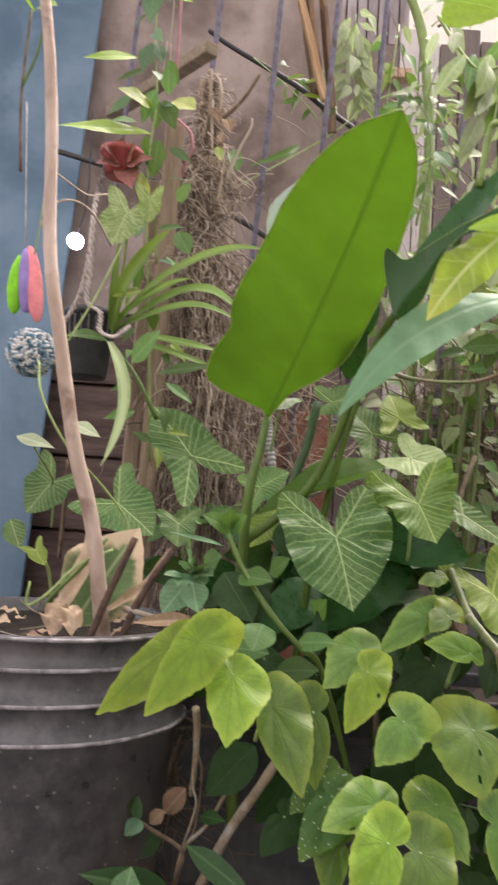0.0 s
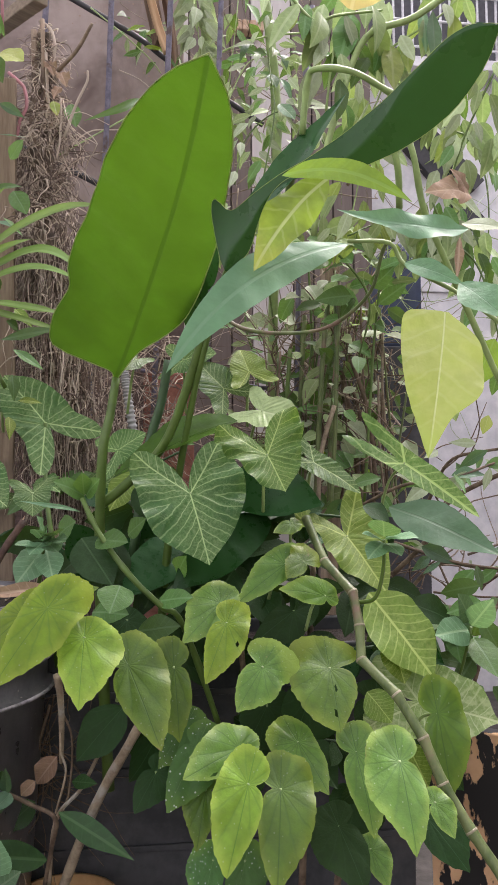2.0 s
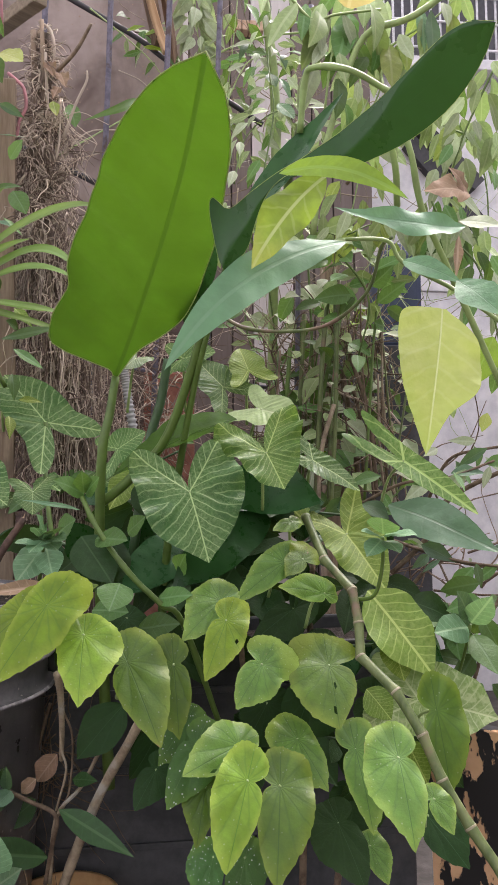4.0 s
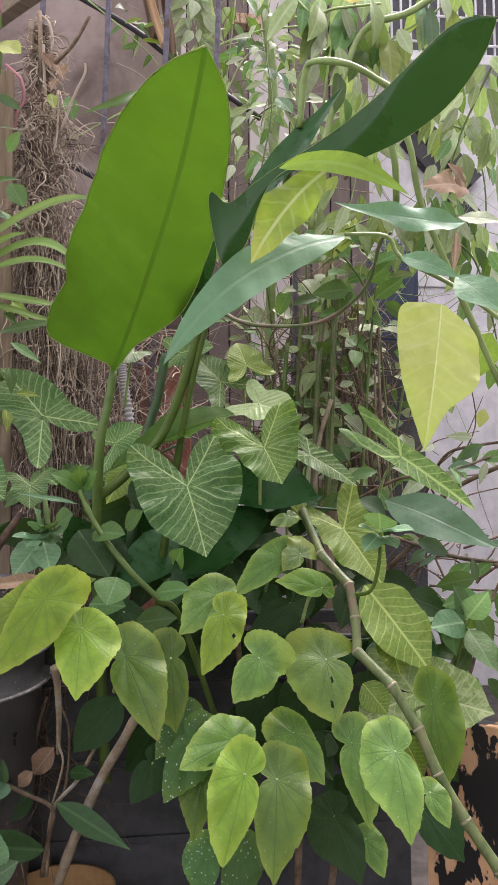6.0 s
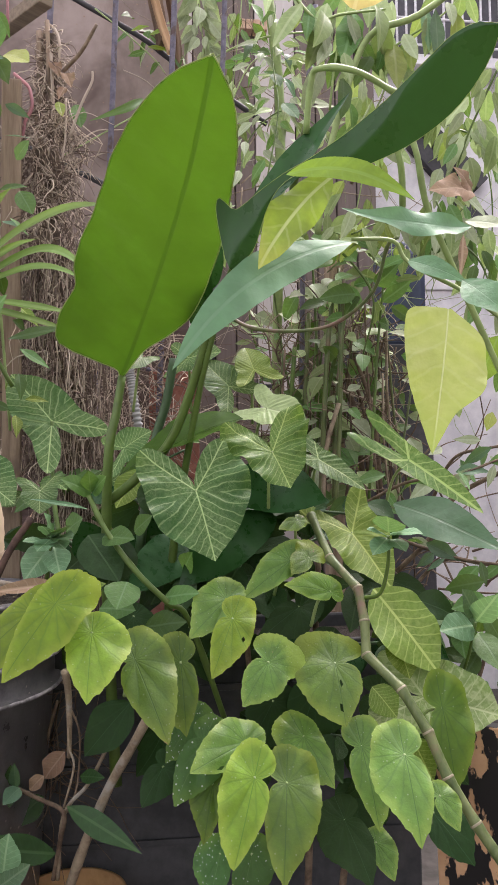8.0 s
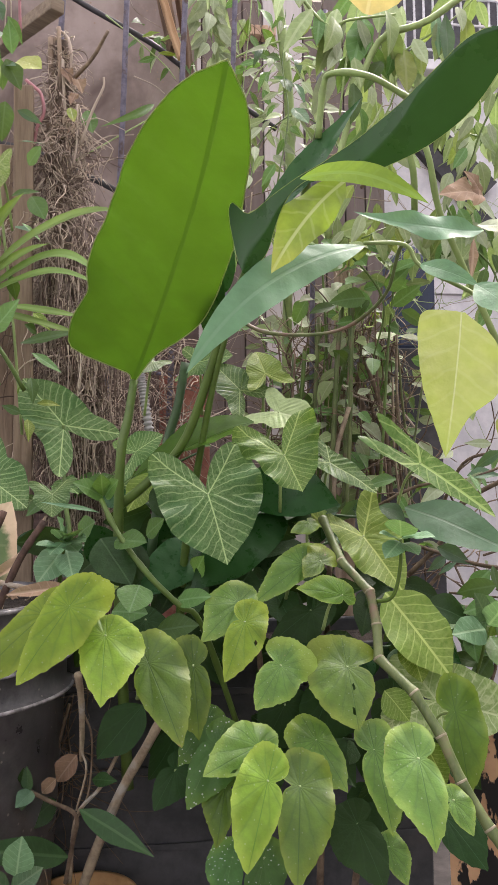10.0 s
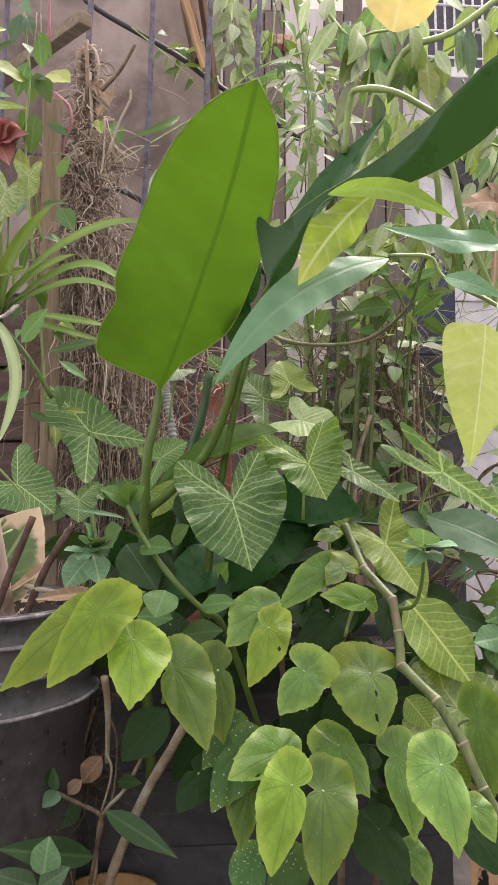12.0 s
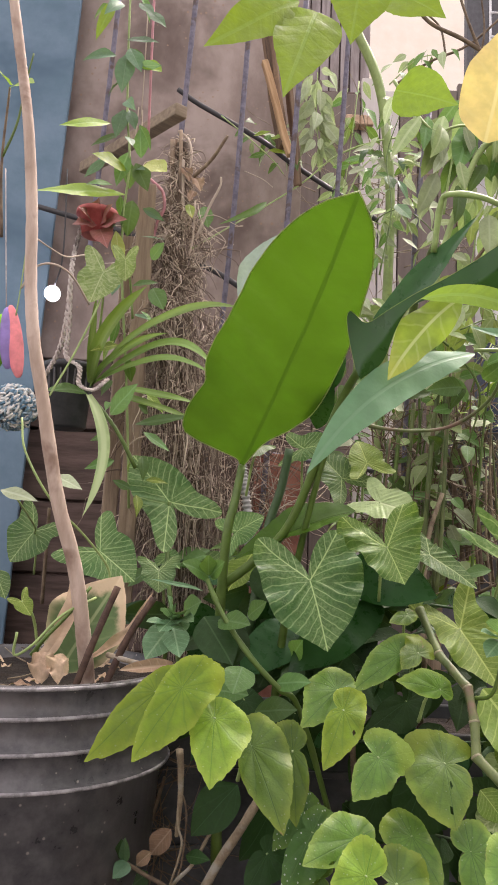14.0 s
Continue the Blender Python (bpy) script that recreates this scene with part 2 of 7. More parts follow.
MAT = {
    "big": leaf_surface("glossy_leaf", (0.042, 0.112, 0.006), (0.034, 0.092, 0.007), rib=0.008, count=11.0, strength=0.10, glow=(0.17, 0.37, 0.02), slant=0.5, rough=0.36, sheer=0.225, mottle=0.6, dense=0.4, relief=0.8, gloss=0.32),
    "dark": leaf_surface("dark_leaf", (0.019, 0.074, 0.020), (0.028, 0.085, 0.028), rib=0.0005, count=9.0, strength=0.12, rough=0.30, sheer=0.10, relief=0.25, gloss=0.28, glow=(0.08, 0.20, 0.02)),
    "begonia": leaf_surface("begonia_leaf", (0.084, 0.178, 0.018), (0.044, 0.115, 0.016), rib=0.008, veins="fan", count=7.0, strength=0.5, rough=0.43, sheer=0.22, old=(0.24, 0.15, 0.08), spots=0.16, edge=(0.20, 0.29, 0.03), edge_at=(0.72, 1.1), mottle=0.5, relief=0.4, border=(0.24, 0.34, 0.05)),
    "begonia_bright": leaf_surface("begonia_bright_leaf", (0.150, 0.262, 0.010), (0.088, 0.185, 0.010), rib=0.008, veins="fan", count=7.0, strength=0.5, rough=0.45, sheer=0.3, old=(0.24, 0.15, 0.08), spots=0.14, edge=(0.30, 0.42, 0.03), edge_at=(0.7, 1.1), mottle=0.4, relief=0.4, border=(0.34, 0.44, 0.05)),
    "begonia_spot": leaf_surface("begonia_spotted_leaf", (0.05, 0.14, 0.028), (0.09, 0.19, 0.05), rib=0.008, veins="fan", count=7.0, strength=0.2, rough=0.48, spots=0.9, edge=(0.12, 0.24, 0.03)),
    # shade inside the bush, put into a darker copy of the begonia green
    "begonia_shade": leaf_surface("begonia_shaded_leaf", (0.018, 0.050, 0.012), (0.035, 0.085, 0.028), rib=0.008, veins="fan", count=7.0, strength=0.3, rough=0.5, sheer=0.12, gloss=0.2),
    "arrow": leaf_surface("arrowhead_leaf", (0.030, 0.105, 0.018), (0.42, 0.57, 0.23), rib=0.014, veins="arrow", count=7.0, strength=0.55, slant=1.3, rough=0.42, blotch=0.10),
    "arrow_lime": leaf_surface("arrowhead_lime_leaf", (0.115, 0.20, 0.018), (0.44, 0.53, 0.14), rib=0.018, veins="arrow", count=10.0, strength=0.5, slant=0.9, rough=0.48, blotch=0.15),
    "pale": leaf_surface("pale_leaf", (0.150, 0.305, 0.170), (0.19, 0.35, 0.21), rib=0.010, count=8.0, strength=0.2, rough=0.50, sheer=0.2, gloss=0.3),
    "frost": leaf_surface("frosted_leaf", (0.34, 0.43, 0.40), (0.42, 0.50, 0.46), rib=0.010, count=8.0, strength=0.15, rough=0.5, sheer=0.2),
    "lime": leaf_surface("lime_leaf", (0.20, 0.31, 0.018), (0.23, 0.36, 0.05), rib=0.02, count=8.0, strength=0.3, sheer=0.35),
    "yellow": leaf_surface("yellow_leaf", (0.44, 0.50, 0.13), (0.64, 0.69, 0.34), rib=0.008, count=6.0, strength=0.16, tint=(0.50, 0.55, 0.17), sheer=0.3, edge=(0.42, 0.52, 0.12), mottle=0.12, relief=0.9),
    "turning": leaf_surface("turning_leaf", (0.27, 0.38, 0.06), (0.52, 0.58, 0.28), rib=0.02, count=6.0, strength=0.25, sheer=0.3, edge=(0.5, 0.5, 0.12), mottle=0.5),
    "gold": leaf_surface("golden_leaf", (0.72, 0.52, 0.21), (0.80, 0.62, 0.30), rib=0.015, count=6.0, strength=0.2, sheer=0.4),
    "small": leaf_surface("small_leaf", (0.080, 0.172, 0.042), (0.13, 0.24, 0.09), rib=0.03, count=7.0, strength=0.4, rough=0.5, spread=0.42),
    # grey-green leaf, lightened so its colour carries the bright haze up high
    "grey": leaf_surface("hazy_grey_leaf", (0.36, 0.42, 0.27), (0.46, 0.52, 0.36), rib=0.03, count=7.0, strength=0.3, rough=0.55, spread=0.25),
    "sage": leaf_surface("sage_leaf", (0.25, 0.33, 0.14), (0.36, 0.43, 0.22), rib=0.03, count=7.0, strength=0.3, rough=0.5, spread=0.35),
    "arrow_pale": leaf_surface("arrowhead_pale_leaf", (0.17, 0.27, 0.075), (0.50, 0.58, 0.30), rib=0.018, veins="arrow", count=9.0, strength=0.5, slant=0.9, rough=0.5, blotch=0.6),
    "turning_far": leaf_surface("turning_shrub_leaf", (0.30, 0.37, 0.10), (0.40, 0.46, 0.18), rib=0.03, count=7.0, strength=0.3, rough=0.5, spread=0.3),
    # leaf green darkened to hold the shade of the low gaps
    "deep_shade": leaf_surface("deep_shaded_leaf", (0.024, 0.060, 0.018), (0.05, 0.10, 0.036), rib=0.02, count=7.0, strength=0.15, rough=0.38, sheer=0.12, gloss=0.25),
    "dull": leaf_surface("dull_leaf", (0.075, 0.155, 0.085), (0.12, 0.20, 0.12), rib=0.012, count=7.0, strength=0.2, rough=0.42, spread=0.35),
    "arrow_mid": leaf_surface("arrowhead_green_leaf", (0.060, 0.145, 0.020), (0.42, 0.55, 0.18), rib=0.020, veins="arrow", count=7.0, strength=0.55, slant=1.3, rough=0.45, blotch=0.12),
    "mint": leaf_surface("mint_leaf", (0.11, 0.22, 0.11), (0.22, 0.34, 0.19), rib=0.03, count=7.0, strength=0.5, rough=0.45, spread=0.42),
    "strap": leaf_surface("strap_leaf", (0.135, 0.235, 0.045), (0.20, 0.31, 0.09), rib=0.03, count=0.5, strength=0.0, rough=0.4),
    "dry": leaf_surface("dry_leaf", (0.30, 0.20, 0.135), (0.44, 0.32, 0.23), rib=0.03, count=6.0, strength=0.4, rough=0.8, sheer=0.15),
    "husk": leaf_surface("dry_husk", (0.60, 0.45, 0.32), (0.52, 0.38, 0.26), rib=0.004, count=5.0, strength=0.15, rough=0.9, sheer=0.12, mottle=0.6),
    "withered": leaf_surface("withered_leaf", (0.085, 0.14, 0.05), (0.24, 0.29, 0.14), rib=0.02, count=5.0, strength=0.25, rough=0.7, sheer=0.1, edge=(0.60, 0.45, 0.31), edge_at=(0.66, 0.76), border=(0.66, 0.49, 0.34)),
    "stalk": plain("green_stalk", (0.085, 0.148, 0.024), 0.45),
    "red": leaf_surface("red_leaf", (0.26, 0.085, 0.08), (0.36, 0.16, 0.15), sheer=0.2, rough=0.6),
    "margin": leaf_surface("leaf_margin", (0.46, 0.56, 0.22), (0.46, 0.56, 0.22), strength=0.0, sheer=0.4),
    "stalk_pale": plain("pale_green_stalk", (0.27, 0.37, 0.13), 0.5),
    "stalk_dark": plain("dark_green_stalk", (0.04, 0.09, 0.03), 0.45),
    "cane": rough_surface("segmented_cane", (0.065, 0.10, 0.03), (0.16, 0.195, 0.075), 60.0, 0.42, 0.2, (0.20, 0.125, 0.095), 16.0, (1, 1, 0.3)),
    "node": rough_surface("cane_node", (0.20, 0.18, 0.11), (0.36, 0.33, 0.23), 90.0, 0.6, 0.3),
    "bark": rough_surface("smooth_bark", (0.40, 0.30, 0.235), (0.58, 0.465, 0.39), 45.0, 0.75, 0.4, (0.24, 0.16, 0.12), 10.0, (1, 1, 0.25)),
    "twig": rough_surface("brown_twig", (0.09, 0.062, 0.04), (0.21, 0.155, 0.105), 70.0, 0.8, 0.5),
    "dark_stick": rough_surface("dark_dead_stick", (0.045, 0.026, 0.020), (0.12, 0.075, 0.055), 70.0, 0.85, 0.6),
    "stick": rough_surface("grey_stick", (0.18, 0.135, 0.09), (0.35, 0.29, 0.20), 60.0, 0.8, 0.5, (0.34, 0.32, 0.27), 25.0),
    "core": rough_surface("root_core", (0.06, 0.045, 0.035), (0.20, 0.15, 0.11), 60.0, 0.95, 1.0),
    "wood": rough_surface("weathered_wood", (0.19, 0.135, 0.09), (0.37, 0.285, 0.205), 14.0, 0.8, 0.5, (0.16, 0.12, 0.09), 6.0, (6, 6, 0.5)),
    "orange_wood": rough_surface("split_wood", (0.34, 0.20, 0.10), (0.56, 0.38, 0.22), 14.0, 0.8, 0.5, None, 6.0, (6, 6, 0.5)),
    "split_dark": rough_surface("split_dark_wood", (0.09, 0.055, 0.035), (0.24, 0.16, 0.105), 14.0, 0.85, 0.6, (0.36, 0.23, 0.13), 9.0, (6, 6, 0.5)),
    "grey_wood": rough_surface("grey_wood", (0.19, 0.145, 0.10), (0.32, 0.255, 0.185), 16.0, 0.85, 0.5, None, 5.0, (0.6, 5, 5)),
    "rebar": rough_surface("painted_bar", (0.105, 0.098, 0.135), (0.20, 0.187, 0.24), 90.0, 0.55, 0.3, (0.10, 0.07, 0.06), 40.0),
    "pipe": plain("black_pipe", (0.03, 0.028, 0.03), 0.5),
    "brown": rough_surface("rusty_sheet", (0.185, 0.137, 0.116), (0.37, 0.300, 0.268), 6.0, 0.62, 0.35, (0.105, 0.072, 0.058), 3.4, (1.2, 1, 0.7), stain_at=(0.46, 0.66), fleck=(0.30, 0.20, 0.14), fleck_scale=60.0),
    "blue": rough_surface("blue_paint", (0.085, 0.155, 0.21), (0.15, 0.225, 0.30), 7.0, 0.6, 0.15, (0.06, 0.115, 0.17), 2.6),
    "white": rough_surface("white_plaster", (0.62, 0.62, 0.64), (0.80, 0.79, 0.80), 18.0, 0.85, 0.25, (0.48, 0.47, 0.46), 3.0, stain_at=(0.55, 0.8)),
    "cream": rough_surface("cream_plaster", (0.84, 0.75, 0.64), (0.90, 0.83, 0.74), 6.0, 0.85, 0.2),
    "grey_wall": rough_surface("grey_plaster", (0.38, 0.365, 0.37), (0.56, 0.545, 0.55), 12.0, 0.85, 0.3, (0.18, 0.17, 0.17), 2.5),
    "soil": rough_surface("soil", (0.014, 0.010, 0.008), (0.050, 0.038, 0.028), 40.0, 0.95, 1.0, lift=0.01),
    "paving": rough_surface("old_concrete", (0.05, 0.045, 0.04), (0.11, 0.10, 0.09), 25.0, 0.9, 0.5, (0.07, 0.065, 0.06), 2.0),
    "black": rough_surface("black_plastic", (0.065, 0.065, 0.070), (0.15, 0.146, 0.15), 30.0, 0.36, 0.12, (0.13, 0.11, 0.095), 7.0, stain_at=(0.55, 0.85), fleck=(0.40, 0.36, 0.32), fleck_scale=75.0),
    "rim_wear": rough_surface("rib_highlight_plastic", (0.10, 0.098, 0.10), (0.42, 0.40, 0.41), 50.0, 0.45, 0.2),
    "terracotta": rough_surface("terracotta", (0.36, 0.20, 0.08), (0.52, 0.32, 0.15), 30.0, 0.8, 0.3),
    "brick": rough_surface("red_brick", (0.26, 0.10, 0.07), (0.40, 0.19, 0.14), 40.0, 0.9, 0.6),
    "blue_plastic": plain("blue_plastic", (0.028, 0.042, 0.085), 0.5, vary=0.3, scale=20.0),
    "conduit": plain("grey_conduit", (0.38, 0.38, 0.37), 0.5),
    "rope": rough_surface("cotton_rope", (0.42, 0.36, 0.32), (0.66, 0.60, 0.57), 120.0, 0.9, 0.8, (0.16, 0.13, 0.12), 60.0),
    "felt_green": plain("green_felt", (0.22, 0.62, 0.03), 0.9, bump=0.4),
    "felt_purple": plain("purple_felt", (0.30, 0.22, 0.52), 0.9, bump=0.4),
    "felt_pink": plain("pink_felt", (0.85, 0.28, 0.30), 0.9, bump=0.4),
    "red_pot": rough_surface("faded_red_plastic", (0.34, 0.06, 0.06), (0.52, 0.15, 0.14), 30.0, 0.6, 0.2),
    "pink_wire": plain("pink_wire", (0.45, 0.20, 0.22), 0.5),
    "grate": plain("white_painted_steel", (0.72, 0.72, 0.74), 0.5),
    "pier": rough_surface("dark_render", (0.05, 0.05, 0.055), (0.10, 0.10, 0.105), 14.0, 0.9, 0.4),
    "shade_in": plain("interior_shade", (0.10, 0.10, 0.11), 0.8),
}
planks = Nodes("fence_plank", 0.8)
grain = planks.noise(planks.stretch(planks.coords(), (5.0, 5.0, 0.4)), 14.0, 5.0)
tone = planks.mix(planks.step(planks.chance(), 0.5, 0.52), planks.mix(grain, (0.10, 0.08, 0.07), (0.22, 0.18, 0.16)), planks.mix(grain, (0.46, 0.43, 0.41), (0.62, 0.59, 0.57)))
planks.colour(tone)
planks.bump(grain, 0.4, 0.003)
MAT["shade_board"] = rough_surface("shade_board", (0.19, 0.16, 0.155), (0.36, 0.32, 0.32), 12.0, 0.85, 0.5, (0.42, 0.39, 0.40), 3.0, (4, 4, 0.5))
MAT["tan_brick"] = rough_surface("tan_brick", (0.40, 0.27, 0.18), (0.58, 0.43, 0.31), 40.0, 0.9, 0.5)
MAT["trough"] = rough_surface("dull_black_plastic", (0.034, 0.038, 0.042), (0.075, 0.078, 0.082), 30.0, 0.5, 0.15, (0.11, 0.10, 0.09), 6.0, stain_at=(0.55, 0.8))
MAT["plank"] = planks.mat
straw = Nodes("dry_root_fibre", 0.9)
straw.colour(straw.mix(straw.step(straw.island(), 0.1, 0.95), (0.13, 0.09, 0.068), (0.66, 0.56, 0.45)))
MAT["fibre"] = straw.mat
MAT["dark_board"] = rough_surface("dark_brown_board", (0.06, 0.04, 0.034), (0.15, 0.105, 0.09), 12.0, 0.85, 0.5, (0.15, 0.11, 0.10), 3.0, (0.5, 4, 4))
yarn = Nodes("blue_grey_yarn", 0.95)
hue = yarn.island()
yarn.colour(yarn.mix(yarn.step(hue, 0.55, 0.6), yarn.mix(yarn.step(hue, 0.1, 0.5), (0.10, 0.19, 0.26), (0.30, 0.40, 0.46)), (0.62, 0.62, 0.60)))
MAT["yarn"] = yarn.mat
white_glow = Nodes("sphere_glow", 0.3)
white_glow.colour((0.9, 0.93, 1.0))
white_glow.put(white_glow.bsdf.inputs["Emission Color"], (0.85, 0.9, 1.0))
white_glow.put(white_glow.bsdf.inputs["Emission Strength"], 30.0)
MAT["glow"] = white_glow.mat
peel = Nodes("peeling_black_paint", 0.5)
flakes = peel.noise(peel.stretch(peel.coords(), (1.0, 1.0, 0.45)), 34.0, 5.0, 0.55)
bare = peel.step(flakes, 0.525, 0.545)
peel.colour(peel.mix(bare, (0.016, 0.015, 0.015), peel.mix(peel.noise(peel.coords(), 50.0), (0.48, 0.27, 0.13), (0.70, 0.46, 0.27))))
peel.put(peel.bsdf.inputs["Roughness"], peel.step(bare, 0.0, 1.0, 0.35, 0.85))
peel.bump(peel.math("SUBTRACT", 1.0, bare), 0.8, 0.002)
MAT["peel"] = peel.mat


# ---- builders ----
def mesh_of(name, verts, faces, mat, uvs=None, smooth=True, rim=None):
    me = bpy.data.meshes.new(name)
    me.from_pydata([tuple(v) for v in verts], [], faces)
    if uvs is not None:
        layer = me.uv_layers.new(name="UVMap")
        idx = np.empty(len(me.loops), dtype=np.int32)
        me.loops.foreach_get("vertex_index", idx)
        layer.data.foreach_set("uv", np.asarray(uvs, dtype=np.float32)[idx].ravel())
    if rim is not None:
        me.attributes.new("rim", "FLOAT", "POINT").data.foreach_set("value", rim)
    if smooth:
        me.polygons.foreach_set("use_smooth", [True] * len(me.polygons))
    me.materials.append(mat if not isinstance(mat, str) else MAT[mat])
    me.update()
    return me


def spot(ob):
    """Where an object stands in the world, by its own chain of parents."""
    m = ob.matrix_basis.copy()
    while ob.parent:
        ob = ob.parent
        m = ob.matrix_basis @ m
    return m


def under(parent, name, me, m=None, label=""):
    """One mesh object under a thing or a part; m is its pose in the world."""
    ob = new(name, me)
    ob.parent = parent
    ob.matrix_basis = spot(parent).inverted() @ (m if m is not None else Matrix())
    if label:
        tagged(ob, label)
    return ob


def thing(name, label, category, at, group="", kind=""):
    ob = new(name)
    ob.matrix_basis = Matrix.Translation(at)
    ob.empty_display_size = 0.02
    return tagged(ob, label, category, group, kind)


def solo(name, me, label, category="", m=None, kind="", group=""):
    ob = new(name, me)
    ob.matrix_basis = m if m is not None else Matrix()
    return tagged(ob, label, category, group, kind)


def spline(pts, n):
    """Points evenly along a smooth line through pts."""
    pts = [np.array(p, float) for p in pts]
    if len(pts) == 2:
        return [pts[0] + (pts[1] - pts[0]) * i / n for i in range(n + 1)]
    ext = [2 * pts[0] - pts[1], *pts, 2 * pts[-1] - pts[-2]]
    out = []
    for k in range(n + 1):
        s = k / n * (len(pts) - 1)
        i = min(int(s), len(pts) - 2)
        f = s - i
        a, b, c, d = ext[i:i + 4]
        out.append(0.5 * (2 * b + (c - a) * f + (2 * a - 5 * b + 4 * c - d) * f * f + (3 * b - a - 3 * c + d) * f ** 3))
    return out


def tube(pts, r0, r1=None, n=None, sides=8, knots=0, rough=0.0, seed=0, smooth=True):
    """Vertices and faces of a tapered rod along a smooth line; knots: swollen nodes along it."""
    r1 = r0 if r1 is None else r1
    n = n or max(2, 5 * (len(pts) - 1))
    line = spline(pts, n) if smooth else [np.array(p, float) for p in pts]
    n = len(line) - 1
    rng = random.Random(seed)
    verts, faces, up = [], [], None
    for i, p in enumerate(line):
        d = line[min(i + 1, n)] - line[max(i - 1, 0)]
        d = d / (np.linalg.norm(d) + 1e-9)
        if up is None:
            up = np.cross(d, (0.31, 0.77, 0.55))
        up = up - d * np.dot(up, d)
        up = up / (np.linalg.norm(up) + 1e-9)
        side = np.cross(d, up)
        r = r0 + (r1 - r0) * i / n
        if knots:
            ph = (i / n * knots) % 1.0
            r *= 1 + 0.28 * math.exp(-((ph - 0.5) / 0.09) ** 2)
        r *= 1 + rough * (rng.random() - 0.5)
        for k in range(sides):
            a = 2 * math.pi * k / sides
            verts.append(p + r * (math.cos(a) * up + math.sin(a) * side))
    for i in range(n):
        for k in range(sides):
            q = (k + 1) % sides
            faces.append((i * sides + k, i * sides + q, (i + 1) * sides + q, (i + 1) * sides + k))
    faces.append(tuple(reversed(range(sides))))
    faces.append(tuple(n * sides + k for k in range(sides)))
    return verts, faces


def joined(pieces):
    verts, faces = [], []
    for v, f in pieces:
        o = len(verts)
        verts.extend(v)
        faces.extend(tuple(i + o for i in q) for q in f)
    return verts, faces


def stem(parent, name, mat, pts, r0, r1=None, knots=0, label="", sides=8, n=None, rough=0.0):
    v, f = tube(pts, r0, r1, n, sides, knots, rough)
    return under(parent, name, mesh_of(name, v, f, mat), None, label)


def box(lo, hi, bevel=0.003):
    """A bevelled block."""
    bm = bmesh.new()
    bmesh.ops.create_cube(bm, size=1.0)
    for v in bm.verts:
        v.co = Vector([(lo[i] + hi[i]) / 2 + v.co[i] * (hi[i] - lo[i]) for i in range(3)])
    if bevel:
        bmesh.ops.bevel(bm, geom=bm.edges[:], offset=bevel, segments=2, profile=0.5, affect="EDGES")
    return bm


def from_bm(name, bm, mat, smooth=False):
    me = bpy.data.meshes.new(name)
    bm.to_mesh(me)
    bm.free()
    me.materials.append(MAT[mat])
    if smooth:
        me.polygons.foreach_set("use_smooth", [True] * len(me.polygons))
    return me


def bar_between(a, b, w, h, bevel=0.002, jag=0.0, seed=1, cuts=0):
    """A squared timber from a to b, as a bmesh and its pose."""
    a, b = Vector(a), Vector(b)
    bm = box((-w / 2, -h / 2, 0), (w / 2, h / 2, (b - a).length), bevel)
    if cuts:
        bmesh.ops.subdivide_edges(bm, edges=[e for e in bm.edges if abs(e.verts[0].co.z - e.verts[1].co.z) > 0.05], cuts=cuts)
        for v in bm.verts:
            q = noise.noise_vector(v.co * 9 + Vector((seed, 0, 0)))
            v.co += Vector((q.x, q.y, q.z * 0.6)) * jag
    return bm, Matrix.Translation(a) @ (b - a).to_track_quat("Z", "Y").to_matrix().to_4x4()


def lathe(profile, sides=48):
    """Vertices and faces of a turned shape from (radius, height) pairs."""
    verts, faces = [], []
    for r, z in profile:
        for k in range(sides):
            a = 2 * math.pi * k / sides
            verts.append((r * math.cos(a), r * math.sin(a), z))
    for i in range(len(profile) - 1):
        for k in range(sides):
            q = (k + 1) % sides
            faces.append((i * sides + k, i * sides + q, (i + 1) * sides + q, (i + 1) * sides + k))
    faces.append(tuple(reversed(range(sides))))
    faces.append(tuple((len(profile) - 1) * sides + k for k in range(sides)))
    return verts, faces


def ease(table, x):
    """A smooth curve through (x, y) pairs."""
    n = len(table)
    for i in range(n - 1):
        (x0, y0), (x1, y1) = table[i], table[i + 1]
        if x <= x1 or i == n - 2:
            f = min(1.0, max(0.0, (x - x0) / (x1 - x0)))
            xa, ya = table[i - 1] if i else (x0, y0)
            xb, yb = table[i + 2] if i + 2 < n else (x1, y1)
            s0 = (y1 - ya) / (x1 - xa) * (x1 - x0)
            s1 = (yb - y0) / (xb - x0) * (x1 - x0)
            return (2 * f ** 3 - 3 * f * f + 1) * y0 + (f ** 3 - 2 * f * f + f) * s0 + (3 * f * f - 2 * f ** 3) * y1 + (f ** 3 - f * f) * s1


# half width along the blade, as a share of the greatest
OVAL = ((0, 0.03), (0.06, 0.35), (0.15, 0.68), (0.28, 0.92), (0.42, 1.0), (0.58, 0.93), (0.74, 0.70), (0.88, 0.36), (0.96, 0.12), (1, 0.0))
LANCE = ((0, 0.05), (0.08, 0.35), (0.2, 0.72), (0.35, 0.97), (0.48, 1.0), (0.64, 0.80), (0.8, 0.46), (0.92, 0.18), (1, 0.0))
